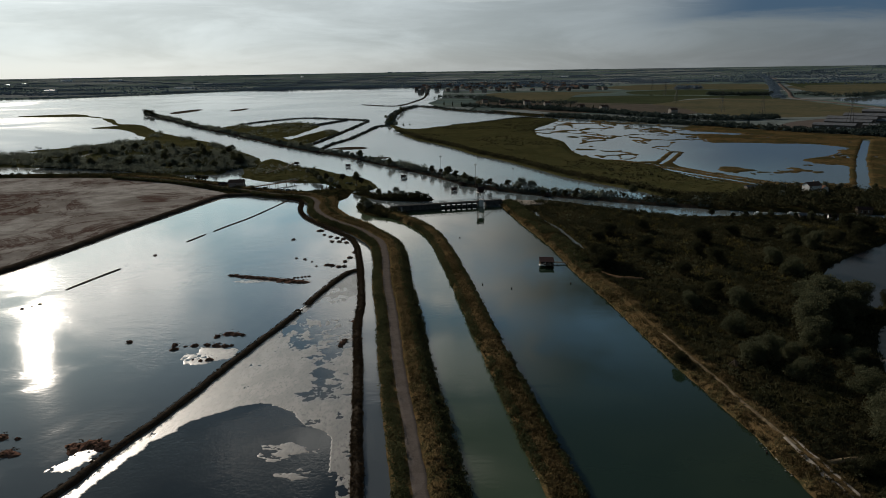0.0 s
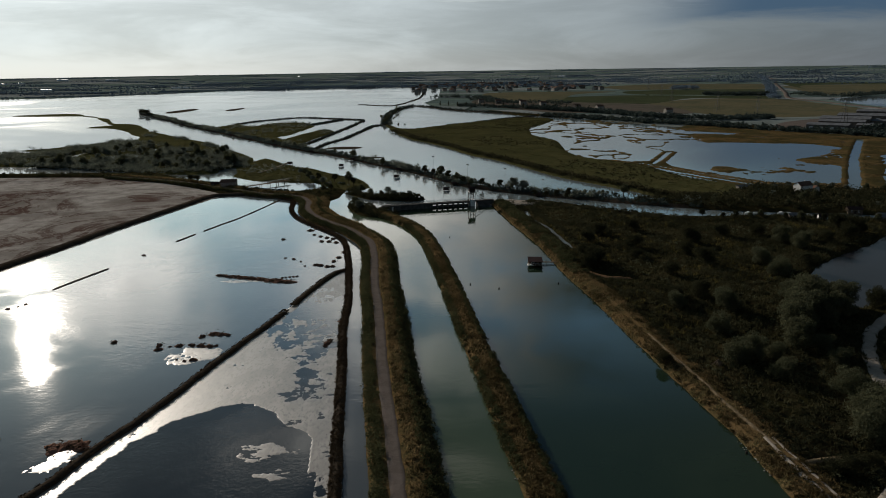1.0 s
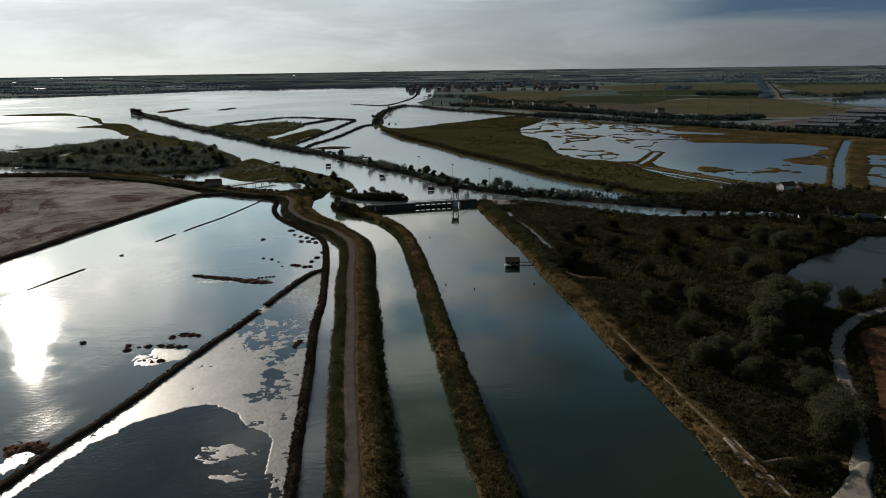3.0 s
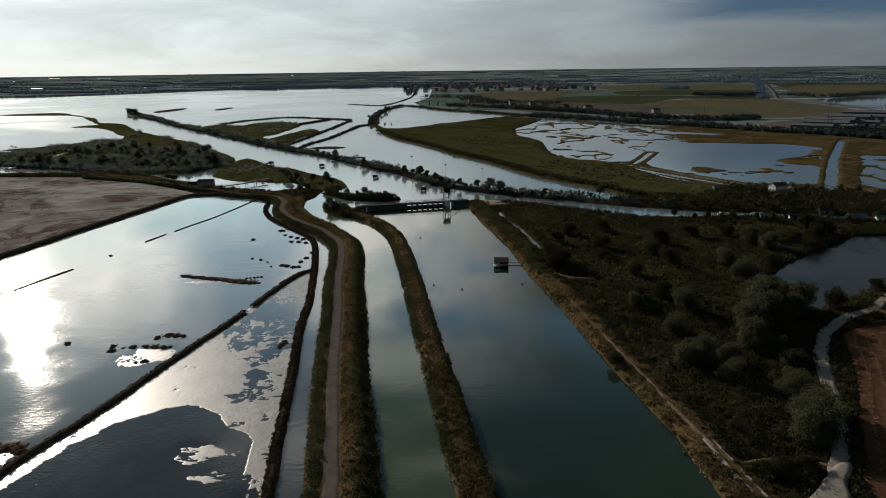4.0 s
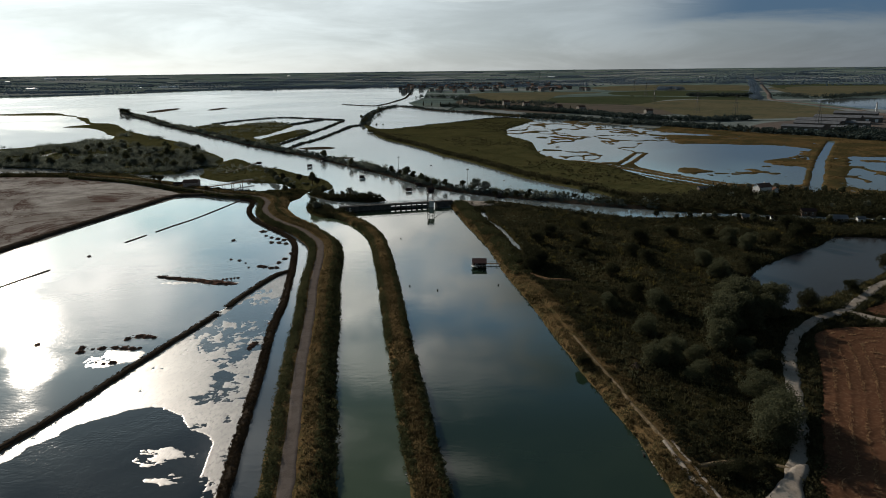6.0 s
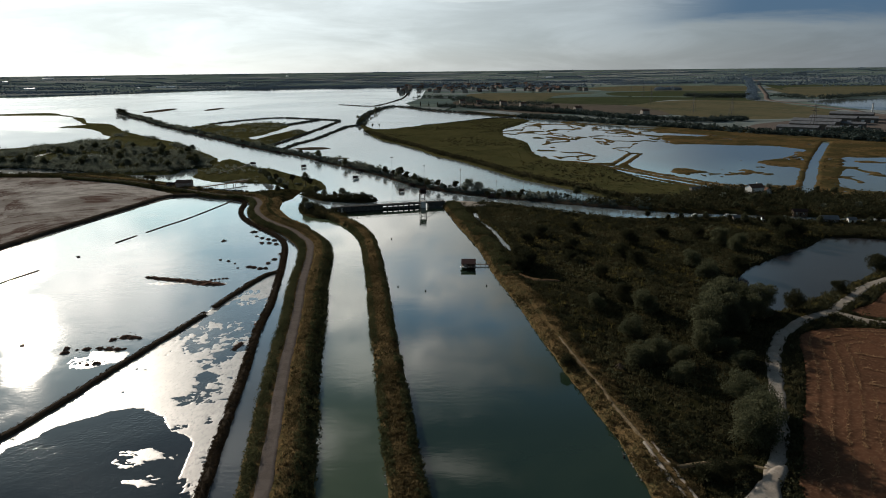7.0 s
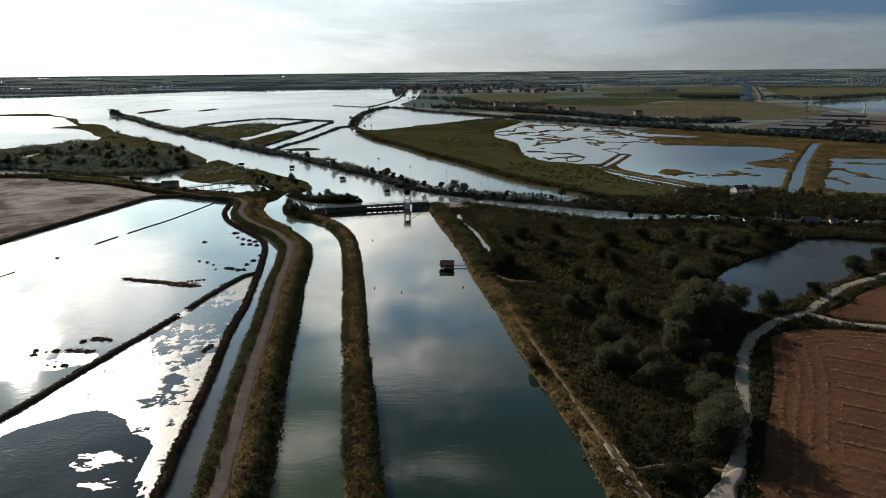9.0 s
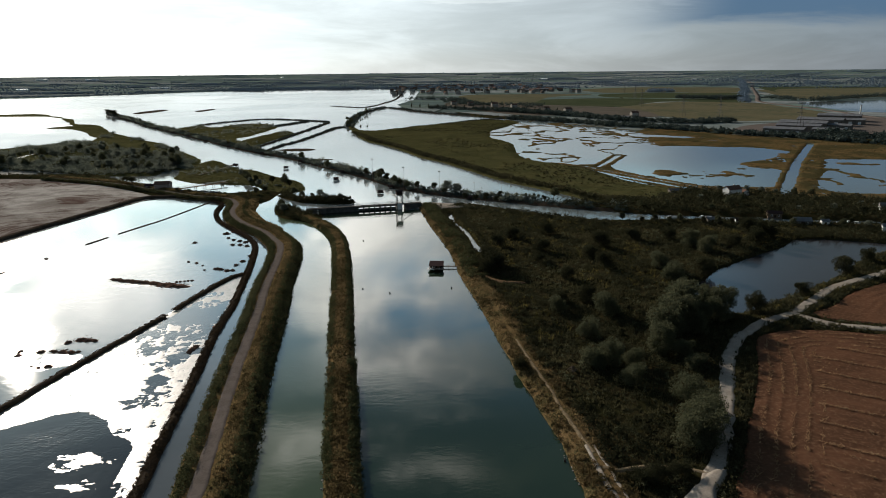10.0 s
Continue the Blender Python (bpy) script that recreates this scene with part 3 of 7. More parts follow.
scrub_bank = [(104, -205), (82, -60), (64, 40), (57, 80), (54.9, 95), (54, 104), (53.1, 114), (51, 126), (49.2, 140), (46.2, 160), (43.3, 185), (39.4, 209), (37.7, 225), (35, 250), (28, 290), (22, 332), (48, 334), (66, 319), (84, 306), (97, 297), (112, 293), (136, 295), (159, 291), (181, 286), (217, 280), (300, 250), (420, 160), (420, -205)]
bank_line = [(75, -30), (64, 40), (57, 80), (54.9, 95), (54, 104), (53.1, 114), (51, 126), (49.2, 140), (46.2, 160), (43.3, 185), (39.4, 209), (37.7, 225), (35, 250), (28, 290), (22, 330)]
pond_right = [(107, 194), (110, 202), (116.2, 209.1), (124, 219), (132.5, 226.7), (147.6, 238.7), (158, 246), (166, 255), (171, 259), (181, 258), (195, 253), (204, 247), (197, 240), (185.2, 236.5), (167.2, 219.5), (148.2, 201.8), (135.7, 193.5), (122.9, 184), (112, 177.6), (109.5, 181), (110.3, 188)]
inlet = [(36.3, 315), (36.6, 302), (40.6, 284), (43.4, 268), (45.2, 248), (47.2, 243), (47.2, 250), (45.4, 264), (43.0, 281), (38.8, 296), (37.8, 313)]
track_line = [(200, 228), (174.9, 211.8), (151.2, 198), (137, 185), (125.8, 174.5), (115.6, 168.5), (105.6, 158.8), (98.5, 148), (94, 138), (88.2, 125.1), (83.6, 114.4), (78.9, 105.1), (73.3, 95.4), (68, 78), (77, 40), (94, -60), (116, -200)]
field = [(102.3, 141.2), (107, 153), (111, 159.5), (120, 162.5), (132, 161.5), (150, 157), (230, 140), (230, -60), (90, -60), (80, 0), (72, 60), (77.9, 94), (82.9, 103.5), (88.2, 114.5), (95.7, 127.8)]
FIELD_EDGE = curve_through(field, 4, True)
field_two = [(131, 173.5), (141, 181), (153, 192), (178, 207), (203, 222), (240, 228), (240, 154), (185, 159), (160, 163), (143, 167)]
FIELD_TWO = curve_through(field_two, 4, True)
SMOOTH_POND, SMOOTH_INLET, SMOOTH_TRACK = curve_through(pond_right, 3, True), curve_through(inlet, 3, True), curve_through(track_line, 3)


def carve_scrub(x, y, z, d):
    p = inside_by(x, y, SMOOTH_POND) + 0.8 * rough_field(x, y, 7, 77)
    i = inside_by(x, y, SMOOTH_INLET) + 0.3 * rough_field(x, y, 5, 78)
    z = z + 0.5 * np.clip(d / 8, 0, 1) * np.clip(rough_field(x, y, 5, 79), 0, 1)
    bank = np.exp(-((d - 3.5) / 2.5) ** 2)
    z = z + 0.7 * bank
    z = np.where(p > -2.5, np.minimum(z, 0.1 - 0.35 * (p + 0.3)), z)
    z = np.where(i > -1.6, np.minimum(z, -0.1 - 0.7 * i), z)
    for fenced in (FIELD_EDGE, FIELD_TWO):
        z = np.where(inside_by(x, y, fenced) > -0.8, np.minimum(z, 0.75), z)
    z = np.where(near_line(x, y, np.array(bank_rear[:-1] + bank_line, float)) < 5.5, np.minimum(z, -0.25), z)
    near = near_line(x, y, SMOOTH_TRACK)
    flat = np.clip((near - 2.2) / 3, 0, 1)
    z = z * flat + 1.05 * (1 - flat)
    return z


structure(land("scrubland", scrub_bank, SCRUB, 1.5, 0.8, 3.5, 0.8, 0.45, 9, 61, carve_scrub), "dark overgrown scrubland of brambles and reeds beside the canal", "scrubland")
structure(sheet("water_scrub_pond", [(152 + 1.05 * (x - 152), 218 + 1.05 * (y - 218)) for x, y in pond_right], 0.08, DULL_POND, 4), "dull dark pond among the scrub", "pond")
BANK = [(-0.6, -0.35), (0.0, 0.1), (0.8, 0.75), (2.0, 1.35), (3.6, 1.75), (5.0, 1.8), (6.5, 1.6), (8.0, 0.9)]
structure(sweep("bank_canal", bank_rear[:-1] + bank_line, BANK, DRY_GRASS, seed=66, wobble=0.3), "sloping canal bank of dry golden grass", "bank")
structure(sweep("track_dust", track_line, [(-1.6, 0.9), (-1.45, 1.1), (-0.8, 1.14), (0, 1.11), (0.8, 1.14), (1.45, 1.1), (1.6, 0.9)], DUST, wobble=0.3, lump=0.02, seed=65, taper=False), "pale dusty farm track beside a ploughed field", "track")

L1 = [(-900, 480), (-900, 545), (-382, 575), (-375, 602), (-356, 613), (-341, 634), (-328, 662), (-309, 680), (-318, 715), (-345, 755), (-372, 800), (-410, 838), (-442, 846), (-440, 862), (-425, 880), (-440, 905), (-488, 980), (-560, 1080), (-660, 1095), (-700, 1120), (-620, 1145), (-560, 1075), (-500, 1012), (-445, 915), (-405, 892), (-345, 792), (-304, 738), (-240, 660), (-201, 607), (-171, 558), (-148, 516), (-144, 482), (-158, 466), (-155, 447), (-188, 449), (-238, 474), (-298, 492), (-420, 500)]
def carve_bank(x, y, z, d):
    """Small pools and creeks among the reeds."""
    for line, half in BANK_POOLS:
        n = near_line(x, y, np.array(line, float)) + 2.5 * rough_field(x, y, 14, 75)
        z = np.where(n < half + 4, np.minimum(z, 0.1 + 0.25 * (n - half)), z)
    return z


BANK_POOLS = (([(-302, 545), (-306, 577), (-298, 586)], 3.0), ([(-268, 540), (-262, 555), (-250, 548)], 8.0), ([(-218, 516), (-213, 534), (-205, 549)], 3.0), ([(-246, 572), (-256, 600)], 3.0), ([(-274, 588), (-270, 596)], 3.0))
structure(land("lagoon_bank", L1, REED, 3.0, 0.8, 6.0, 2.5, 0.4, 25, 71, carve_bank), "wooded and reedy bank along the lagoon channel", "bank")
L2 = [(-134, 434), (-124, 422), (-111, 412), (-96, 409), (-77, 403), (-66, 388), (-52, 376), (-45, 384), (-56, 416), (-74, 436), (-93, 463), (-107, 473), (-125, 501), (-138, 519), (-142, 495), (-146, 480), (-138, 455)]
structure(land("island_path", L2, REED, 2.0, 0.9, 4.0, 1.2, 0.3, 14, 72), "low green island with a footpath and trees", "island")
L3_line = [(-498, 1130), (-406, 993), (-314, 849), (-251, 763), (-198, 686), (-155, 624), (-120, 577), (-91, 545), (-64, 507), (-40, 472), (-20, 443), (-1, 411), (15, 385), (30, 371), (44, 360), (57, 352), (73, 343), (95, 330), (120, 318)]
structure(sweep("dyke_huts", L3_line, [(-7, -0.4), (-5, 0.2), (-3, 0.9), (0, 1.1), (3, 0.9), (5, 0.2), (7, -0.4)], DARK_SOIL, step=3, wobble=0.8, seed=73), "long narrow dyke lined with fishing huts and trees", "dyke")
L4 = [(-277, 803), (-267, 866), (-235, 830), (-223, 872), (-200, 885), (-182, 877), (-163, 830), (-162, 799), (-166, 717), (-172, 690), (-150, 650), (-134, 625), (-122, 590), (-155, 624), (-198, 686), (-249, 756)]
structure(land("island_reeds", L4, REED, 4.0, 0.8, 5.0, 2.0, 0.3, 20, 74), "reedy island between lagoon and channel", "island")
L4b = [(-155, 655), (-136, 630), (-130, 680), (-122, 735), (-138, 773), (-150, 727), (-155, 690)]
structure(land("islet_reeds", L4b, REED, 3.0, 0.7, 4.0, 1.5, 0.2, 12, 75), "small green reed islet in a fish pond", "island")
wide_thin = [(-3, -0.4), (-2, 0.2), (-1, 0.8), (1, 0.8), (2, 0.2), (3, -0.4)]
for s, line in enumerate(([(-267, 866), (-254, 910), (-221, 965), (-195, 971), (-147, 939), (-111, 911)], [(-171, 832), (-158, 873), (-141, 927)], [(-129, 611), (-123, 675), (-116, 783), (-110, 901)],
                          [(-113, 566), (-110, 618), (-100, 666), (-93, 751), (-88, 809), (-76, 831)], [(-76, 831), (-84, 948), (-86, 1070), (-68, 1230), (-36, 1205), (-2, 1121), (57, 1035), (121, 947)],
                          [(-174, 1328), (-103, 1262), (-77, 1433), (-66, 1655), (-80, 2291)], [(-2, 809), (33, 845), (75, 903), (121, 947)])):
    structure(sweep("dyke_far", line, [(o * (1.4 if s > 3 else 1), h) for o, h in wide_thin], DARK_SOIL, step=4, wobble=0.7, seed=80 + s), "thin dark dyke crossing the lagoon water", "dyke")
    xy, off = along(line, -1.6, 1.6, 260, step=5)
    # LEAF_MID rather than LEAF_DARK: haze over the lagoon is in the colour
    stuff(clumps("bushes", xy, 0.4, RNG.uniform(0.5, 1.3, len(xy)), 14, 0.45, LEAF_MID, 0.9), "dark low bushes on the lagoon dyke", "bushes")
for s, (cx, cy, rx, ry) in enumerate(((-88, 588, 14, 8), (-58, 520, 9, 3.5), (-455, 1190, 14, 60), (-372, 1215, 8, 40))):
    o = [(cx + rx * math.cos(k), cy + ry * math.sin(k)) for k in np.linspace(0, 6.28, 9)[:-1]]
    structure(land("islet", o, DARK_SOIL, 1.5 + s, 0.5, 3, 1.5, 0.2, 6, 90 + s), "low dark reed islet in the lagoon", "island")

L6 = [(-74, 831), (-51, 765), (-27, 775), (-2, 809), (33, 845), (74, 893), (101, 908), (130, 882), (110, 813), (87, 755), (81, 679), (95, 623), (92, 545), (98, 503), (127, 460), (143, 399), (160, 376), (163, 365), (149, 349), (132, 334), (112, 340), (97, 368), (68, 417), (39, 490), (20, 526), (-6, 596), (-31, 648), (-47, 697)]
structure(land("reed_bed", L6, REED, 3.0, 1.2, 5.0, 1.5, 0.5, 15, 101), "green reed bed along the lagoon canal", "reed bed")


MARSH_OUT = [(101, 918), (165, 885), (225, 805), (285, 742), (325, 680), (368, 634), (412, 576), (545, 455), (580, 330), (400, 250), (300, 300), (254, 322), (230, 330), (212, 335), (172, 352), (160, 378), (140, 430), (127, 462), (98, 506), (92, 548), (95, 623), (81, 680), (87, 755), (110, 815), (125, 870)]
BIG_POND = curve_through([(187, 592), (170, 540), (158, 500), (146, 462), (158, 424), (181, 386), (205, 380), (226, 381), (250, 420), (254, 447), (240, 470), (277, 504), (306, 540), (294, 568), (237, 590)], 8, True)
CHANNEL = [(352, 595), (334, 566), (278, 473), (238, 401), (214, 358)]
SIDE_DITCH = [(131, 448), (150, 486), (169, 527)]
LONG_DITCH = [(124, 466), (142, 428), (158, 398), (176, 366)]
EAST_POND = curve_through([(312, 497), (347, 490), (420, 470), (520, 410), (500, 330), (400, 325), (300, 345), (241, 349), (248, 392), (274, 432), (292, 466)], 8, True)


def carve_marsh(x, y, z, d):
    bend = x + 14 * rough_field(x, y, 70, 115, 2)
    bars = np.abs(rough_field(bend, y * 0.62, 40, 111, 3, 0.42))
    bars2 = np.abs(rough_field(bend + 40, y * 0.55 + x * 0.2, 28, 112, 3, 0.45))
    broad = rough_field(x * 0.9, y * 0.6, 55, 113, 4, 0.55)
    edge = 0.034 * rough_field(x, y, 9, 116, 4, 0.65)
    wet = 1 / (1 + np.exp((x - 212 - (y - 560) * 0.2 + 18 * rough_field(x, y, 40, 124, 4)) / 4)) * np.clip((y - 474 + 14 * broad) / 8, 0, 1)
    bar = np.maximum(np.clip((0.060 + edge - bars) / 0.03, 0, 1) * (rough_field(x, y, 50, 125, 2) > -0.28), np.clip((0.050 + edge - bars2) / 0.03, 0, 1) * (rough_field(x + 90, y, 45, 126, 2) > -0.1))
    bar = np.maximum(bar, np.clip((broad - 0.34 + 4 * edge) * 8, 0, 1))
    creek = np.clip((0.030 + edge - np.abs(rough_field(x + 15, y * 0.7, 30, 127, 4, 0.5))) / 0.02, 0, 1) * (rough_field(x, y, 60, 128, 2) > -0.25)
    z = np.where(wet > 0.5, -0.28 + 0.72 * bar, 0.5 - 0.75 * creek) + 0.06 * rough_field(x, y, 6, 114)
    p = inside_by(x, y, BIG_POND) + 4.0 * rough_field(x, y, 22, 118, 4)
    lace = rough_field(x, y * 0.8, 16, 117, 5, 0.6)
    isles = np.exp(-(((x - 178) / 13) ** 2 + ((y - 431) / 20) ** 2)) + 0.62 * np.exp(-(((x - 216) / 17) ** 2 + ((y - 432) / 17) ** 2)) + 0.7 * np.exp(-(((x - 285) / 24) ** 2 + ((y - 520) / 22) ** 2)) + 0.55 * np.exp(-(((x - 250) / 14) ** 2 + ((y - 470) / 26) ** 2))
    isles = np.clip(isles - 0.56 + 0.8 * lace + 0.5 * rough_field(x, y, 7, 129, 4, 0.6), 0, 1) * 5
    z = np.where(p > -3, np.maximum(np.minimum(z, 0.16 - 0.10 * p), -0.3) + np.minimum(isles, 0.75), z)
    q = inside_by(x, y, EAST_POND) + 3.0 * rough_field(x, y, 20, 120, 4)
    row = np.abs(rough_field((x + y * 0.4) * 0.55 + 8 * broad, (y - x * 0.35) * 1.25, 30, 121, 3, 0.42))
    row = np.clip((0.10 + 2 * edge - row) / 0.05, 0, 1) * (rough_field(x, y, 38, 119, 3) > -0.22)
    z = np.where(q > -3, np.maximum(np.minimum(z, 0.16 - 0.10 * q), -0.3) + 0.72 * row, z)
    small = inside_by(x, y, curve_through([(225, 700), (250, 690), (275, 668), (268, 655), (240, 668), (222, 685)], 6, True)) + 2 * rough_field(x, y, 12, 122)
    z = np.where(small > -2, np.minimum(z, 0.16 - 0.1 * small), z)
    for line, half in ((CHANNEL, 3.1), (SIDE_DITCH, 1.7), (LONG_DITCH, 2.4), (LONG_DITCH2, 1.3)):
        n = near_line(x, y, np.array(line, float)) + 0.6 * rough_field(x, y, 6, 123)
        z = np.where((n < half + 3.5) & (n >= half), np.maximum(z, 0.1 + 0.45 * np.clip((n - half) / 1.5, 0, 1)), z)
        z = np.where(n < half, -0.3, z)
    return np.minimum(z, 0.1 + 0.6 * np.clip((d + 2) / 4, -1, 1))


LONG_DITCH2 = [(131, 470), (149, 432), (165, 402), (183, 372)]
structure(land("salt_marsh", MARSH_OUT, MARSH, 1.8, 0.6, 4.0, 2.0, 0.1, 15, 110, carve_marsh), "rust-brown salt marsh cut by winding creeks and pools", "salt marsh")

for s, (nm, outline, material, label) in enumerate((
        ("bank_north", [(86, 333), (103, 322.5), (119, 314), (131.5, 309.5), (150, 305), (170, 301), (191, 296), (227, 288), (330, 255), (420, 213), (450, 260), (330, 300), (260, 328), (215, 348), (176, 364), (163, 368), (150, 352), (132, 338), (110, 338)], SCRUB, "dark wooded bank beyond the side canal"),
        ("bank_house", [(-150, 412), (-133, 402), (-118, 390), (-104, 378), (-82, 374), (-66, 382), (-57, 376), (-58, 352), (-66, 344), (-80, 358), (-100, 366), (-125, 374), (-170, 416), (-216, 436), (-300, 443), (-300, 453), (-200, 450), (-170, 430)], SCRUB, "rough green bank around the pumping house"),
        ("levee_shoulder", [(-62, 360), (-60, 345), (-57, 326), (-49.5, 308), (-42, 296), (-35, 286), (-38, 281), (-54, 297), (-63, 316), (-67, 345)], DRY_GRASS, "straw-coloured grassy shoulder of the levee at the bend"),
        ("sluice_spit", [(-48, 370), (-42, 357), (-28, 356), (-16, 352), (-12, 346), (-18, 342), (-30, 345), (-40, 349), (-54, 368)], SCRUB, "overgrown spit at the end of the sluice"),
        ("dyke_tip", [(-47.5, 331), (-43.5, 336), (-36, 326), (-28, 317), (-22, 313), (-26, 306), (-33, 305), (-39, 310), (-44, 319)], SCRUB, "bushy tip of the middle dyke beside the sluice"))):
    structure(land(nm, outline, material, 1.5, 1.2 if s != 2 else 1.8, 4.0, 1.2, 0.3, 9, 170 + s), label, "bank")
apron = [(18, 334), (24, 328), (34, 322), (44, 324), (54, 324), (52, 330), (40, 334), (28, 338)]
structure(land("apron_dust", apron, DUST, 0.8, 1.35, 1.5, 0.8, 0.1, 6, 176), "pale dusty yard at the east end of the sluice", "yard")
# ---- algae, field and bank paths ----
LOWER = curve_through(lower, 3, True)
POOL = curve_through([(-60.5, 92), (-56.2, 108), (-53.3, 113.8), (-50.4, 119.6), (-44, 124.2), (-37.4, 125.5), (-31.8, 121), (-28.9, 117.2), (-24, 114), (-21.5, 110), (-20.5, 103), (-18, 85), (-16, 40), (-60, 40), (-64, 70)], 3, True)
ALGAE = earth("algae_scum", ((0.190, 0.165, 0.135), (0.130, 0.110, 0.088), (0.072, 0.060, 0.047)), 0.16, 1.1, 0.40, 0.12, 0.02, stretch=(1.6, 0.7, 1))
ALGAE.node_tree.nodes["Principled BSDF"].inputs["Specular IOR Level"].default_value = 0.75


def carve_algae(x, y, z, d):
    lacy = rough_field(x * 1.3 + y * 0.35, y * 0.6 - x * 0.3, 9, 131, 7, 0.74)
    fine = rough_field(x, y, 3.0, 135, 5, 0.7)
    pool = inside_by(x, y, POOL) + 1.2 * fine
    hole = np.exp(-(((x + 31 + (y - 142) * 0.25) / 5.5) ** 2 + ((y - 144) / 15) ** 2))
    hole2 = np.exp(-(((x + 27.0) / 5) ** 2 + ((y - 158) / 10) ** 2))
    upper = np.clip((y - 150) / 25, 0, 1) * (1 - np.exp(-np.clip(d, 0, 9) / 2.5))
    tip = np.exp(-(((x + 34) / 6) ** 2 + ((y - 207) / 6) ** 2))
    tip2 = np.exp(-(((x + 31) / 5) ** 2 + ((y - 196) / 3) ** 2))
    torn = np.clip((x + 46 - (y - 130) * 0.12) / 8, 0, 1) * rough_field(x * 0.7 + y * 0.25, y * 1.3 - x * 0.2, 4.0, 136, 6, 0.7)
    cover = 0.56 + 1.3 * lacy + 1.1 * torn + 0.35 * fine - 0.62 * hole - 0.8 * hole2 - 0.85 * upper + 0.5 * tip + 0.35 * tip2
    isles = np.maximum(np.exp(-(((x + 31.5) / 5.5) ** 2 + ((y - 108) / 3.2) ** 2)), np.exp(-(((x + 27) / 3.6) ** 2 + ((y - 100.3) / 1.8) ** 2)))
    lace = rough_field(x * 0.8 + y * 0.3, y * 1.4, 2.6, 137, 5, 0.7)
    inpool = 0.95 * isles - 0.62 + np.sqrt(isles) * (2.4 * lace + 1.2 * fine)
    edge = x + 17.9 + (y - 104) * 0.13
    rim = np.where(np.abs(edge + 1.4) < 2.6, 0.15 + 2.2 * lacy, -1)
    cover = np.where(pool > 0, np.maximum(inpool, np.where(y < 125, rim, -1)), np.minimum(cover, -pool * 1.2 + 0.05))
    return np.where(d > 0.2, 0.1 + 0.022 * np.clip(cover * 5, -5, 1) + 0.004 * fine, -0.3)


GLITTER = water("rippled_water", (0.020, 0.025, 0.029), (0.028, 0.034, 0.037), 0.02, 0.20, 1.7, 0.03)
lower_pond = sheet("water_lower_pond", lower_water, 0.1, GLITTER, smooth=False)
structure(lower_pond, "shallow lower pond of still dark water with floating scum", "pond")
algae = land("algae_mat", lower, ALGAE, 0.23, 0.1, 1.0, 0.2, 0.0, 9, 130, carve_algae)
stuff(algae, "pale beige mat of dried algae floating on the pond", "algae mat")

# white crust drifted against the mud islets
for s, (cx, cy, rx, ry) in enumerate(((-58.0, 150.5, 6.0, 5.5), (-66.5, 106, 4.0, 5.0), (-60, 208.5, 14, 2.2))):
    o = [(cx + rx * math.cos(k), cy + ry * math.sin(k)) for k in np.linspace(0, 6.28, 9)[:-1]]

    def ragged(x, y, z, d, s=s, rx=rx, ry=ry):
        n = rough_field(x, y, 5.0, 141 + s, 6, 0.75)
        return 0.1 + 0.05 * np.clip(np.minimum(d, 2.5) - 1.5 + 5.0 * n, -3, 0.6)

    stuff(land("algae_crust", o, ALGAE, 0.25, 0.04, 1.0, 0.2, 0.0, 6, 140 + s, ragged), "pale crust of algae drifted against mud islets", "algae mat")

FIELD_SOIL = earth("ploughed_soil", ((0.104, 0.051, 0.030), (0.078, 0.040, 0.024), (0.138, 0.077, 0.046)), 0.07, 1.4, 0.95, 0.35, 0.1)


ROW_X, ROW_Y = 0.53, 0.85


def carve_field(x, y, z, d):
    rows = (ROW_X * x + ROW_Y * y + 0.7 * rough_field(x, y, 40, 151, 2)) / 2.7 * 2 * np.pi
    ridge = np.exp(-(np.sin(rows / 2) / 0.3) ** 2) * (0.75 + 0.5 * rough_field(x, y, 6, 153))
    ruts = np.exp(-(np.sin((d - 2) * 1.25 + 0.6 * rough_field(x, y, 20, 156)) / 0.4) ** 2) * np.clip(rough_field(x, y * 0.4, 8, 155) + 0.6, 0, 1)
    windrow = np.exp(-(np.sin(rows / 6) / 0.09) ** 2) * (0.8 + 0.4 * rough_field(x, y, 5, 157))
    z = np.where(d > 11, 1.0 + 0.12 * ridge + 0.15 * windrow, 1.0 + 0.12 * ruts) + 0.10 * rough_field(x, y, 1.6, 154)
    return np.where(d > -0.3, z + 0.1 * np.clip(d, -0.3, 0.5), 0.0)


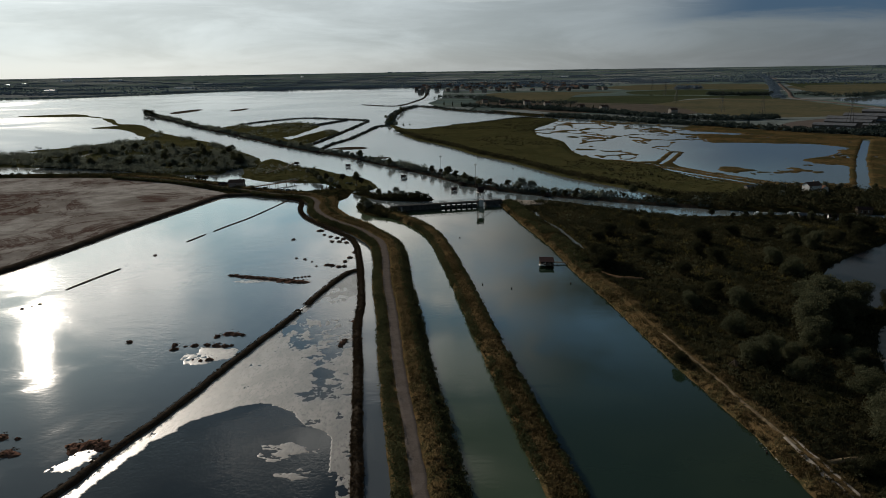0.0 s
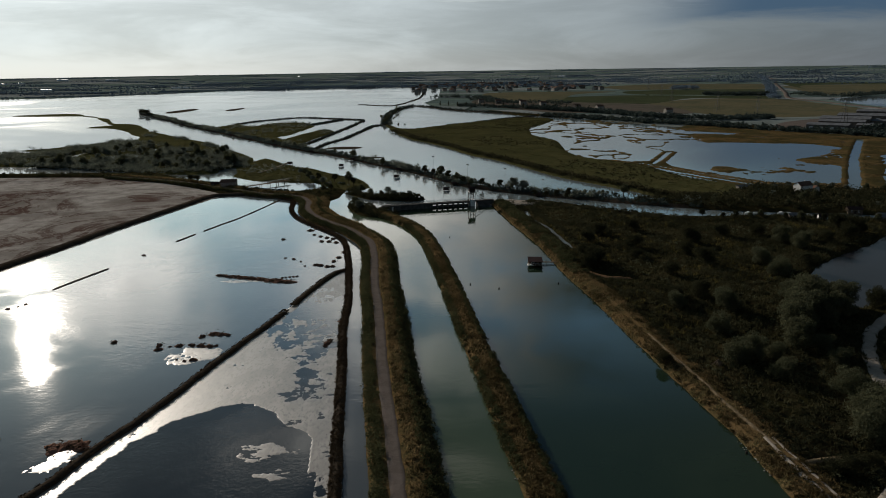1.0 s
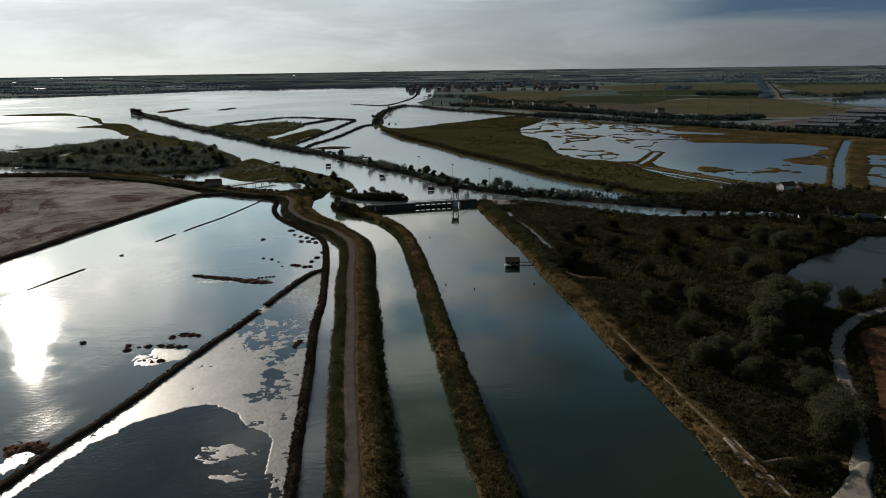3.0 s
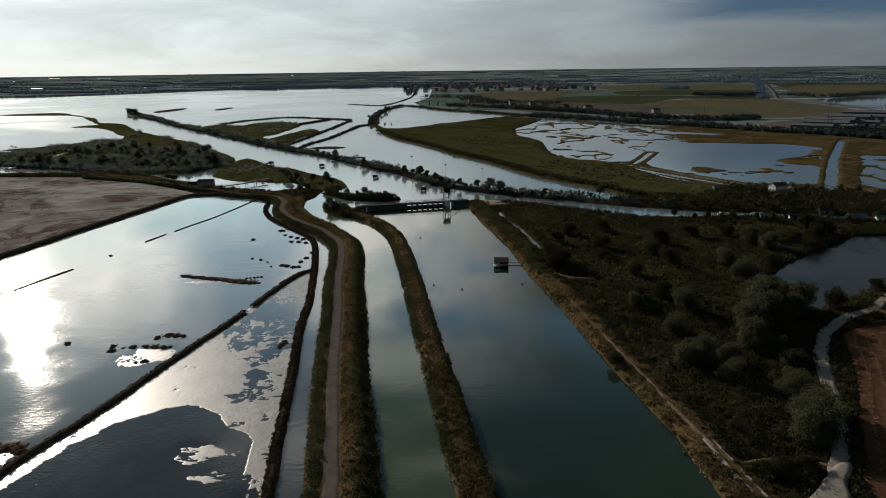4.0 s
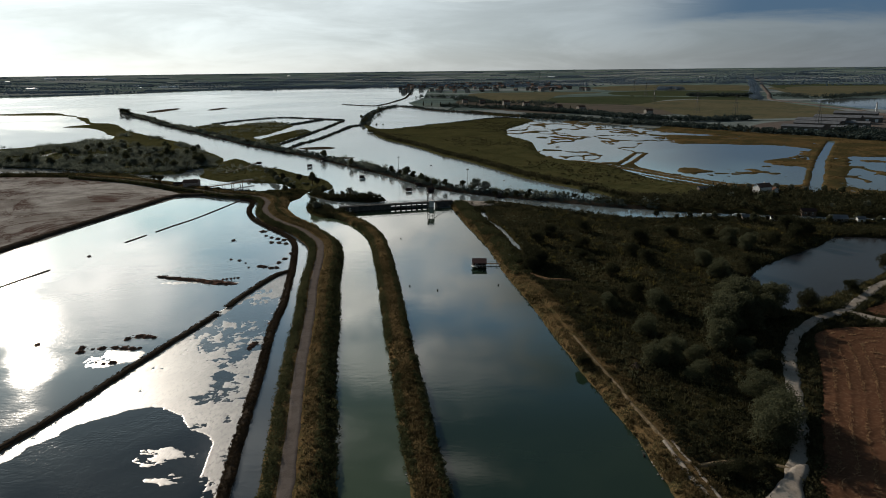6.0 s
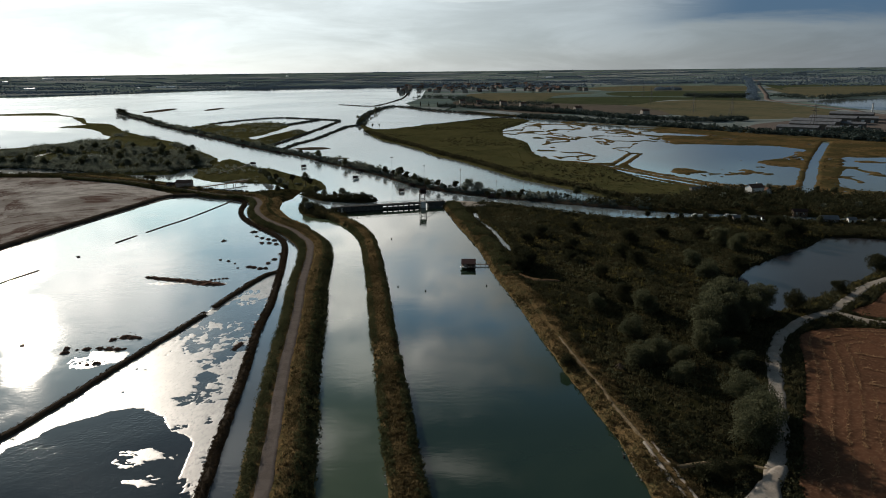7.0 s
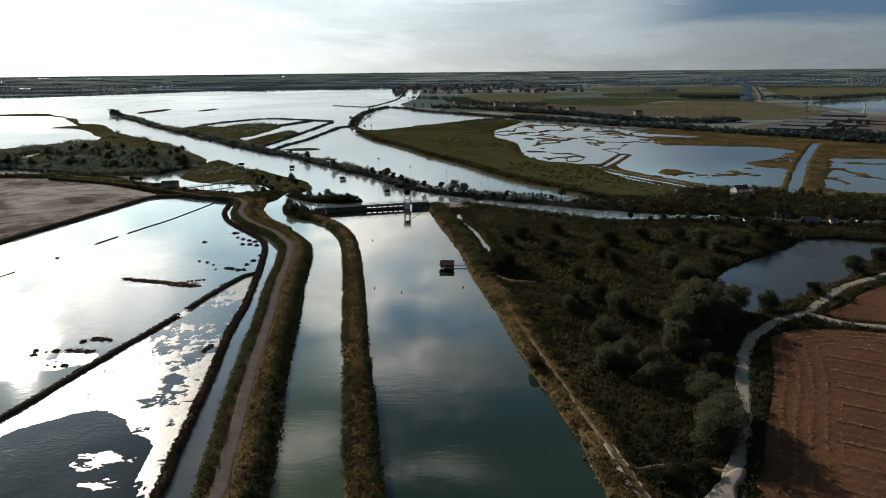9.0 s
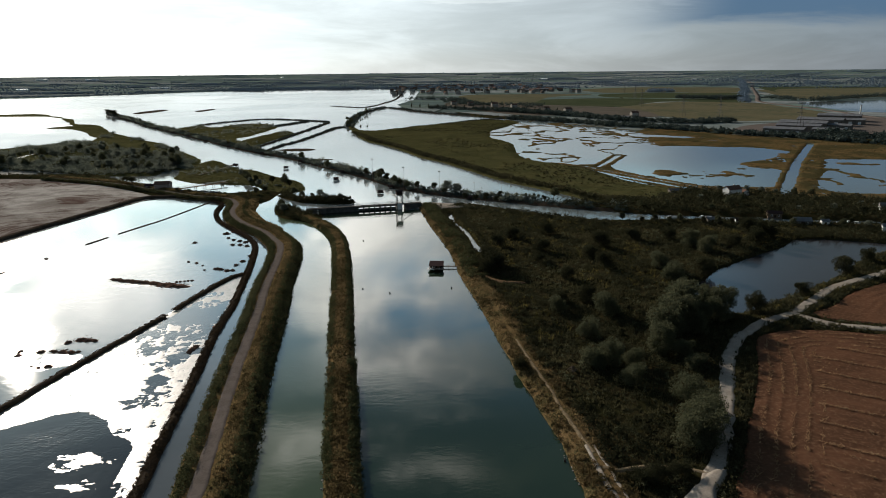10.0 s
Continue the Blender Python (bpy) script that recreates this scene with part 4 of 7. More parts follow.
structure(land("ploughed_field", field, FIELD_SOIL, 0.4, 0.9, 1.0, 0.3, 0.0, 9, 150, carve_field), "ploughed red-brown field with curved harvest rows", "field")
structure(land("stubble_field", field_two, FIELD_SOIL, 0.6, 0.9, 1.0, 0.3, 0.0, 9, 155, carve_field), "red-brown stubble field beside the farm track", "field")
WORN = earth("worn_path", ((0.16, 0.12, 0.075), (0.10, 0.075, 0.045), (0.21, 0.165, 0.11)), 0.35, 3.0)
for s, line in enumerate(([(125.8, 174.5), (132.2, 167), (143.8, 162.8), (170, 157), (230, 146)], [(58.0, 106), (56.7, 113.8), (55.4, 121), (54.3, 131), (52.0, 146), (50.4, 157)], [(76.0, 100.2), (73.5, 101.6), (70, 102.6), (66.6, 102.7), (63.3, 101.8), (60.4, 100.8), (58.6, 101.8)], [(57.2, 108.5), (57.5, 104.8), (58.0, 101), (58.4, 97), (59.2, 90), (61, 70)], [(58.6, 108.5), (58.9, 104.8), (59.5, 101), (60.0, 97), (60.8, 90), (62.6, 70)])):
    w = (1.5, 0.22, 0.40, 0.20, 0.20)[s]
    p = curve_through(line, 1.0)
    top = np.maximum(ground_at("scrubland", p), 0.9) + 0.12
    top = np.where(p[:, 0] < 63.5, np.maximum(top, 1.86), top)
    ob = sweep("path_dust", line, [(-w - 0.25, -0.25), (-w, -0.02), (0, 0.03), (w, -0.02), (w + 0.25, -0.25)], (DUST, WORN, WORN, DUST, DUST)[s], wobble=0.25, lump=0.0, seed=160 + s, taper=False)
    co = np.empty(len(ob.data.vertices) * 3)
    ob.data.vertices.foreach_get("co", co)
    co = co.reshape(-1, 3)
    smooth = np.convolve(np.pad(top, 4, mode="edge"), np.ones(9) / 9, "valid")
    co[:, 2] += np.repeat(smooth, 5)
    ob.data.vertices.foreach_set("co", co.ravel())
    structure(ob, "pale worn dust path on the canal bank", "path")
STRAW_BLADES = foliage("straw_blades", (0.20, 0.125, 0.070), (0.46, 0.30, 0.17), 0.9, 0.05)
xy = RNG.uniform((66, 60), (160, 162), (100000, 2))
d = inside_by(xy[:, 0], xy[:, 1], FIELD_EDGE)
rows = (ROW_X * xy[:, 0] + ROW_Y * xy[:, 1] + 0.7 * rough_field(xy[:, 0], xy[:, 1], 40, 151, 2)) / 2.7 * 2 * np.pi
ruts = (d - 2) * 1.25 + 0.6 * rough_field(xy[:, 0], xy[:, 1], 20, 156)
strong = np.abs(np.sin(rows / 6)) < 0.10
keep = ((d > 11) & ((np.abs(np.sin(rows / 2)) < 0.12) & (rough_field(xy[:, 0], xy[:, 1], 9, 159) > 0.15) | strong)) | ((d > 0.6) & (d < 12) & (np.abs(np.sin(ruts)) < 0.2) & (rough_field(xy[:, 0], xy[:, 1], 7, 158) > -0.1))
stuff(blades("straw", xy[keep], np.where(strong & (d > 11), 1.22, 1.14)[keep], RNG.uniform(0.2, 0.45, keep.sum()), 0.5, 4, 0.9, STRAW_BLADES), "rows of cut straw lying on the ploughed field", "straw")
yard = [(64, 88), (67.5, 92.5), (70.5, 95.8), (73.2, 98), (75, 100.2), (77.3, 101.6), (79.2, 101), (76.5, 97), (74.8, 94.5), (71.5, 87)]
structure(land("track_yard", yard, DUST, 0.5, 1.65, 0.8, 0.5, 0.1, 5, 165), "pale dusty turning place beside the track", "track")
clearing = [(44.5, 213), (47.5, 207.5), (52.5, 203.5), (57, 203), (61, 204), (57, 205.6), (52.5, 206.5), (49, 210), (46, 214.5)]
structure(land("path_clearing", clearing, earth("bare_soil", ((0.20, 0.125, 0.070), (0.15, 0.095, 0.055), (0.11, 0.075, 0.045)), 0.3, 3), 0.7, 1.35, 1.2, 0.5, 0.1, 5, 166), "bare sandy clearing among the scrub", "path")

# ---- grass and bushes that cannot be counted ----
def profile_height(off, profile):
    o, h = np.array(profile, float).T
    return np.interp(off, o, h)


TUSSOCK = foliage("tussock_leaves", (0.034, 0.034, 0.015), (0.135, 0.094, 0.046), 0.8, 0.12)
LEVEE = [(-5.3, -0.4), (-4.5, 0.1), (-3.5, 0.9), (-2.3, 1.4), (-1.4, 1.5), (1.4, 1.5), (2.3, 1.9), (3.6, 2.3), (5.0, 1.9), (6.4, 0.9), (7.6, 0.1), (8.4, -0.4)]
MIDDLE = [(-3.7, -0.4), (-3.1, 0.1), (-2.4, 0.9), (-1.3, 1.6), (0, 1.75), (1.3, 1.6), (2.4, 1.0), (3.1, 0.2), (3.7, -0.4)]
xy, off = along(road_line, 1.8, 5.6, 9000)
stuff(blades("grass", xy, profile_height(off, LEVEE), RNG.uniform(0.35, 0.85, len(xy)), 0.35, 5, 0.35, GRASS_GOLD), "tall dry golden grass on the levee slope", "grass")
# slope away from the sun: its shade is put in as darker green blades
xy, off = along(road_line, 4.6, 8.0, 6000)
stuff(blades("grass", xy, profile_height(off, LEVEE), RNG.uniform(0.4, 0.9, len(xy)), 0.4, 4, 0.35, GRASS_GREEN), "grass on the canal side of the levee, coloured darker for its shade", "grass")
xy, off = along(road_line, 1.9, 7.0, 2600)
keep = rough_field(xy[:, 0], xy[:, 1], 4, 206) > 0.0
stuff(clumps("tussocks", xy[keep], profile_height(off[keep], LEVEE) - 0.1, RNG.uniform(0.35, 0.8, keep.sum()), 20, 0.17, TUSSOCK, 0.9), "brown tussocks among the levee grass", "tussocks")
xy, off = along(road_line, 4.4, 7.8, 3600)
stuff(clumps("bushes", xy, profile_height(off, LEVEE) - 0.1, RNG.uniform(0.4, 1.0, len(xy)), 22, 0.17, LEAF_HEDGE, 1.0), "dark low bushes along the canal edge", "bushes")
xy, off = along(road_line, -4.3, -2.0, 4200)
keep = rough_field(xy[:, 0], xy[:, 1], 9, 201) > -0.75
stuff(clumps("bushes", xy[keep], profile_height(off[keep], LEVEE) - 0.1, RNG.uniform(0.45, 1.0, keep.sum()), 18, 0.17, LEAF_HEDGE, 1.25), "dense dark green hedge between track and ditch", "hedge")
xy, off = along(middle_line, -2.8, 2.6, 2600)
keep = rough_field(xy[:, 0], xy[:, 1], 4, 207) > -0.1
stuff(clumps("tussocks", xy[keep], profile_height(off[keep], MIDDLE) - 0.1, RNG.uniform(0.35, 0.75, keep.sum()), 20, 0.17, TUSSOCK, 0.9), "brown tussocks on the middle dyke", "tussocks")
xy, off = along(middle_line, -2.0, 1.6, 7000)
stuff(blades("grass", xy, profile_height(off, MIDDLE), RNG.uniform(0.35, 0.8, len(xy)), 0.35, 5, 0.35, GRASS_GOLD), "dry golden grass on the middle dyke", "grass")
for lo, hi in ((-3.2, -1.7), (1.4, 3.2)):
    xy, off = along(middle_line, lo, hi, 2400)
    keep = rough_field(xy[:, 0], xy[:, 1], 7, 203) > -0.35
    stuff(clumps("bushes", xy[keep], profile_height(off[keep], MIDDLE) - 0.1, RNG.uniform(0.35, 0.8, keep.sum()), 20, 0.16, LEAF_HEDGE, 1.1), "dark bushes fringing the dyke at the waterline", "bushes")
xy, off = along(small_line, -1.1, 1.0, 4800)
stuff(clumps("bushes", xy, 0.5 - np.abs(off) * 0.25, RNG.uniform(0.25, 0.55, len(xy)), 11, 0.14, foliage("brown_twigs", (0.030, 0.023, 0.015), (0.085, 0.060, 0.038), 0.9, 0.06, 0.2), 0.8), "low brown salt bushes on the small dyke", "bushes")
for line, n in ((diagonal_a, 1800), (diagonal_b, 700), (rim, 1300)):
    xy, off = along(line, -1.0, 1.0, n)
    stuff(clumps("bushes", xy, 0.35, RNG.uniform(0.2, 0.42, len(xy)), 9, 0.13, bpy.data.materials["brown_twigs"], 0.8), "low brown salt bushes on the mud bank", "bushes")

for line, low, high, n, profile, label in ((road_rear, 1.8, 8.0, 3600, LEVEE, "dry golden grass on the levee slope"), (middle_rear, -3.6, 3.4, 2600, MIDDLE, "dry golden grass on the middle dyke"), (bank_rear, 0.2, 8.0, 2600, BANK, "dry golden grass along the canal bank")):
    xy, off = along(line, low, high, n)
    stuff(blades("grass", xy, profile_height(off, profile), RNG.uniform(0.4, 0.9, n), 0.5, 5, 0.4, GRASS_GOLD), label, "grass")
for line, low, high, n in ((road_rear, -4.3, -2.0, 1300), (road_rear, 5.6, 8.0, 700), (middle_rear, -3.3, -1.9, 600), (middle_rear, 1.6, 3.3, 600), (small_rear, -1.4, 1.4, 900)):
    xy, off = along(line, low, high, n)
    stuff(clumps("bushes", xy, 0.6, RNG.uniform(0.45, 1.0, n), 14, 0.25, LEAF_DARK, 0.8), "dark low bushes along the dyke", "bushes")
SCRUB_EDGE = curve_through(scrub_bank, 4, True)
PATHS = [curve_through([(76.0, 100.2), (70, 102.6), (63.3, 101.8), (58.6, 102), (56.7, 113.8), (54.3, 131), (50.4, 157), (46.5, 185)], 3), SMOOTH_TRACK, curve_through([(57.9, 108), (59.2, 97), (61.8, 70)], 3), curve_through([(125.8, 174.5), (143.8, 162.8), (230, 146)], 3)]


def free_of_paths(xy, gap):
    clear = np.ones(len(xy), bool)
    for line in PATHS:
        clear &= near_line(xy[:, 0], xy[:, 1], line) > gap
    clear &= (inside_by(xy[:, 0], xy[:, 1], FIELD_EDGE) < -0.5) & (inside_by(xy[:, 0], xy[:, 1], FIELD_TWO) < -0.5)
    clear &= inside_by(xy[:, 0], xy[:, 1], curve_through(clearing, 3, True)) < 0
    clear &= inside_by(xy[:, 0], xy[:, 1], curve_through(yard, 3, True)) < 0.3
    return clear


def on_scrub(count, lo, hi):
    xy = RNG.uniform(lo, hi, (count, 2))
    d = inside_by(xy[:, 0], xy[:, 1], SCRUB_EDGE)
    z = ground_at("scrubland", xy)
    ok = (d > 0.2) & (z > 0.22) & free_of_paths(xy, 1.2)
    return xy[ok], z[ok], d[ok]


xy, off = along(bank_line, 0.2, 8.0, 4200)
keep = (rough_field(xy[:, 0], xy[:, 1], 5, 208) > 0.0) & free_of_paths(xy, 0.6)
stuff(clumps("tussocks", xy[keep], profile_height(off[keep], BANK) - 0.1, RNG.uniform(0.3, 0.75, keep.sum()), 20, 0.17, TUSSOCK, 0.9), "brown tussocks on the canal bank", "tussocks")
upper_bank = [(39.4, 209), (37.7, 225), (35, 250), (28, 290), (22, 330)]
xy, off = along(upper_bank, 1.6, 8.5, 900)
keep = rough_field(xy[:, 0], xy[:, 1], 9, 209) > -0.25
stuff(clumps("bushes", xy[keep], profile_height(off[keep], BANK) - 0.1, RNG.uniform(0.6, 1.3, keep.sum()), 30, 0.2, LEAF_HEDGE, 0.95), "dark green bushes crowning the upper canal bank", "bushes")
xy, off = along(bank_line, 5.8, 9.0, 1500)
keep = (rough_field(xy[:, 0], xy[:, 1], 8, 210) > -0.1) & free_of_paths(xy, 1.0)
stuff(clumps("bushes", xy[keep], profile_height(off[keep], BANK) - 0.1, RNG.uniform(0.5, 1.1, keep.sum()), 26, 0.18, LEAF_DARK, 0.9), "dark bushes behind the grassy canal bank", "bushes")
xy, off = along(bank_line, 0.2, 8.0, 14000)
clear = free_of_paths(xy, 0.5)
xy, off = xy[clear], off[clear]
stuff(blades("grass", xy, profile_height(off, BANK), RNG.uniform(0.3, 0.7, len(xy)), 0.35, 5, 0.35, GRASS_GOLD), "dry golden grass along the canal bank", "grass")
xy, z, d = on_scrub(95000, (26, 60), (240, 340))
rest = d > 6.0
stuff(blades("grass", xy[rest], z[rest], RNG.uniform(0.4, 1.1, rest.sum()), 0.5, 4, 0.45, GRASS_GREEN), "rank green weeds and reeds covering the scrubland", "grass")
xy = RNG.uniform((70, -195), (300, 60), (9000, 2))
z = ground_at("scrubland", xy)
ok = (inside_by(xy[:, 0], xy[:, 1], SCRUB_EDGE) > 8) & free_of_paths(xy, 2.5) & (z > 0.3)
stuff(clumps("brambles", xy[ok], z[ok] - 0.1, RNG.uniform(0.6, 1.6, ok.sum()), 14, 0.35, LEAF_DARK, 0.7), "tangled dark brambles filling the scrubland", "brambles")
xy, z, d = on_scrub(15000, (28, 70), (240, 345))
thick = (d > 7.5) & (rough_field(xy[:, 0], xy[:, 1], 16, 211, 4) > 0.02)
stuff(clumps("brambles", xy[thick], z[thick] - 0.1, RNG.uniform(0.5, 1.6, thick.sum()), 26, 0.24, LEAF_DARK, 0.7), "tangled dark brambles filling the scrubland", "brambles")
xy, z, d = on_scrub(4200, (28, 70), (240, 345))
tall = (d > 8) & (rough_field(xy[:, 0], xy[:, 1], 22, 214, 4) > 0.08) & free_of_paths(xy, 3.0)
stuff(clumps("thicket", xy[tall], z[tall] - 0.1, RNG.uniform(0.9, 2.0, tall.sum()), 60, 0.20, LEAF_DARK, 1.15), "tall dark thickets standing in the scrubland", "thicket")
xy, z, d = on_scrub(9000, (28, 70), (240, 345))
olive = (d > 7) & (rough_field(xy[:, 0], xy[:, 1], 26, 215, 4) > 0.05)
stuff(blades("grass", xy[olive], z[olive] + 0.2, RNG.uniform(0.5, 1.3, olive.sum()), 0.3, 9, 0.4, foliage("olive_blades", (0.040, 0.040, 0.014), (0.140, 0.112, 0.040), 0.7, 0.05)), "olive yellow reeds in patches over the scrubland", "grass")
inlet_edge = [(35.5, 318), (35.8, 302), (39.4, 284), (42.4, 268), (44.2, 247)]
for low, high in ((0.6, 2.8), (-6.4, -4.2)):
    xy, off = along(inlet_edge, low, high, 260)
    stuff(clumps("reeds", xy, 0.5, RNG.uniform(0.5, 1.0, len(xy)), 24, 0.2, LEAF_DARK, 1.2), "dark reeds lining the narrow inlet", "reeds")
xy, z, d = on_scrub(3800, (30, 80), (240, 330))
pale = (d > 8) & (rough_field(xy[:, 0], xy[:, 1], 11, 213, 3) > 0.0)
stuff(clumps("weeds", xy[pale], z[pale], RNG.uniform(0.4, 1.0, pale.sum()), 26, 0.16, LEAF_GREY, 0.8), "pale grey-green weeds scattered over the scrubland", "weeds")
xy, off = along(track_line, -5.4, -1.9, 1900)
ok = (inside_by(xy[:, 0], xy[:, 1], FIELD_EDGE) < 0.2) & (xy[:, 1] > 60) & free_of_paths(xy, 1.7)
stuff(clumps("bushes", xy[ok], 0.8, RNG.uniform(0.4, 1.0, ok.sum()), 22, 0.18, LEAF_DARK, 0.9), "dark hedge between farm track and ploughed field", "hedge")

xy, z = scatter("reed_bed", L6, 26000)
stuff(clumps("reeds", xy, z - 0.2, RNG.uniform(0.6, 1.3, len(xy)), 6, 0.4, REED_BLADES, 0.35, RNG, 0.75), "green reeds covering the wet meadow", "reeds")
xy, z = scatter("reed_bed", L6, 6000)
keep = rough_field(xy[:, 0], xy[:, 1], 40, 233, 4) > 0.06
stuff(clumps("sedge", xy[keep], z[keep] - 0.1, RNG.uniform(0.6, 1.4, keep.sum()), 10, 0.4, GRASS_GREEN, 0.6), "dark sedge patches in the wet meadow", "sedge")
reed_front = [(-60, 735), (-47, 700), (-31, 652), (-6, 600), (20, 530), (39, 494), (68, 421), (97, 372), (112, 344), (132, 337)]
xy, off = along(reed_front, -5, 0.5, 1800, step=3)
stuff(clumps("reeds", xy, 0.5, RNG.uniform(1.0, 2.0, len(xy)), 14, 0.5, GRASS_GREEN, 1.1), "tall dark reed wall at the canal edge", "reeds")
xy, z = scatter("salt_marsh", MARSH_OUT, 20000, 0.35)
stuff(clumps("marsh_plants", xy, z - 0.15, RNG.uniform(0.4, 0.9, len(xy)), 5, 0.4, foliage("rusty_plants", (0.052, 0.038, 0.017), (0.165, 0.098, 0.037), 0.8, 0.012), 0.4, RNG, 0.6), "rusty salt marsh plants", "marsh plants")
for nm, outline, n in (("lagoon_bank", [(-420, 450), (-130, 450), (-130, 1000), (-420, 1000)], 9000), ("island_path", L2, 2500), ("island_reeds", L4, 3500), ("islet_reeds", L4b, 900)):
    xy, z = scatter(nm, outline, n)
    stuff(clumps("reeds", xy, z - 0.2, RNG.uniform(0.6, 1.4, len(xy)), 7, 0.45, REED_BLADES, 0.4, RNG, 0.7), "rough green reeds and grass on the low bank", "reeds")


# ---- trees and shrubs ----
def tube(points, radii, sides=7):
    """A tapered branch through points, as a bmesh."""
    bm = bmesh.new()
    rings = []
    pts = [Vector(p) for p in points]
    for i, (p, r) in enumerate(zip(pts, radii)):
        way = (pts[min(i + 1, len(pts) - 1)] - pts[max(i - 1, 0)]).normalized()
        a = way.orthogonal().normalized()
        b = way.cross(a)
        rings.append([bm.verts.new(p + (a * math.cos(k) + b * math.sin(k)) * r) for k in np.linspace(0, 2 * np.pi, sides + 1)[:-1]])
    for lo, hi in zip(rings[:-1], rings[1:]):
        for k in range(sides):
            bm.faces.new((lo[k], lo[(k + 1) % sides], hi[(k + 1) % sides], hi[k]))
    bm.faces.new(rings[-1])
    return bm


def join(bms):
    out = bmesh.new()
    for b in bms:
        me = bpy.data.meshes.new("piece")
        b.to_mesh(me)
        b.free()
        out.from_mesh(me)
        bpy.data.meshes.remove(me)
    return out


def make_tree(name, tall, spread, seed, material, label, category, lumps=9, sprays=70, size=0.42, low=0.3, slim=1.0):
    rng = np.random.default_rng(seed)
    root = tagged(new(name), label, category)
    trunk_top = tall * (0.45 if slim < 1.4 else 0.8)
    pts = [(0, 0, -0.4), (0.06 * tall * 0.2, 0, tall * 0.2), (rng.normal(0, 0.04) * tall, rng.normal(0, 0.04) * tall, trunk_top)]
    pieces = [tube(pts, (0.035 * tall, 0.028 * tall, 0.015 * tall))]
    quads = []
    for k in range(lumps):
        a = 2 * np.pi * k / lumps + rng.uniform(-0.5, 0.5)
        out = spread * rng.uniform(0.25, 0.62) if k else 0.0
        h = tall * (rng.uniform(low + 0.12, 0.82) if k else 0.8)
        c = np.array([math.cos(a) * out, math.sin(a) * out, h])
        r = spread * rng.uniform(0.30, 0.48)
        quads.append(leaves(c, (r, r, r * 0.8 * slim), sprays, size, rng))
        mid = (c[0] * 0.4, c[1] * 0.4, trunk_top * 0.5 + h * 0.3)
        pieces.append(tube([(0, 0, trunk_top * 0.55), mid, tuple(c)], (0.014 * tall, 0.01 * tall, 0.004 * tall), 5))
    part("trunk", join(pieces), BARK, root)
    q = np.concatenate(quads)
    crown = mesh_object("crown", q.reshape(-1, 3), np.arange(4 * len(q)).reshape(-1, 4), material)
    crown.parent = root
    return root


def place(x, y, z, scale=1.0, turn=0.0, stretch=1.0):
    return Matrix.Translation((x, y, z)) @ Matrix.Rotation(turn, 4, "Z") @ Matrix.Diagonal((scale, scale, scale * stretch, 1))




def plant(kind, spots, base=0.5, group=""):
    """Plants copies of a tree: places are x, y and scale."""
    for x, y, s in spots:
        proto = kind[int(RNG.integers(len(kind)))]
        m = place(x, y, base, s * RNG.uniform(0.9, 1.1), RNG.uniform(0, 6.28), RNG.uniform(0.85, 1.15))
        if proto.get("used"):
            ob = copy_thing(proto, m)
            del ob["used"]
        else:
            proto["used"] = 1
            proto.matrix_basis = m
            ob = proto
        if group:
            ob["group"] = group


def done(kind):
    for k in kind:
        if k.get("used"):
            del k["used"]


TREES = [make_tree("tree", 8.8, 4.2, 301 + k, (LEAF_DARK, LEAF_WOOD, LEAF_GREY)[k], "dark leafy tree with a rounded uneven crown", "tree", 11, 130, 0.36) for k in range(3)]
PINES = [make_tree("tree", 6.5, 3.4, 321, LEAF_DARK, "dark umbrella pine with a flat broad crown", "pine tree", 8, 60, 0.4, 0.55)]
POPLARS = [make_tree("tree", 13, 2.2, 331, LEAF_DARK, "slim dark poplar in a row", "poplar", 11, 55, 0.5, 0.1, 2.2)]
SHRUBS = [make_tree("shrub", 3.2, 2.4, 341 + k, LEAF_GREY, "grey-green willow shrub in the scrubland", "shrub", 16, 420, 0.095, 0.05) for k in range(3)]
DARK_SHRUBS = [make_tree("shrub", 3.0, 2.2, 351 + k, LEAF_DARK, "dark green shrub in the scrubland", "shrub", 13, 380, 0.10, 0.05) for k in range(2)]

plant(SHRUBS, [(x, y, s * 1.25) for x, y, s in [(64, 178.5, 1.1), (76.5, 176, 1.2), (68.6, 160, 1.2), (88, 160, 1.35), (94, 171, 1.2), (99.9, 169, 1.3), (104.4, 171.5, 1.1), (95, 162, 1.0), (87.6, 146.8, 0.8), (97, 175, 1.2), (91, 165, 1.2), (65.7, 141.4, 0.8), (70, 144, 0.9), (75.2, 144, 0.7), (104, 218, 1.2), (104.6, 206.5, 1.0), (127.7, 239.5, 1.0), (124.5, 248, 1.0), (78.5, 110.5, 1.35), (79.5, 115, 1.2), (82.5, 120, 1.0), (81, 125, 0.9), (76, 108, 0.9), (88, 141, 0.8), (98, 186, 0.9), (83, 150, 1.0), (72.4, 134, 0.8), (108, 177, 1.0), (104.6, 181, 1.0)]], 0.8, "shrubs in the scrubland")
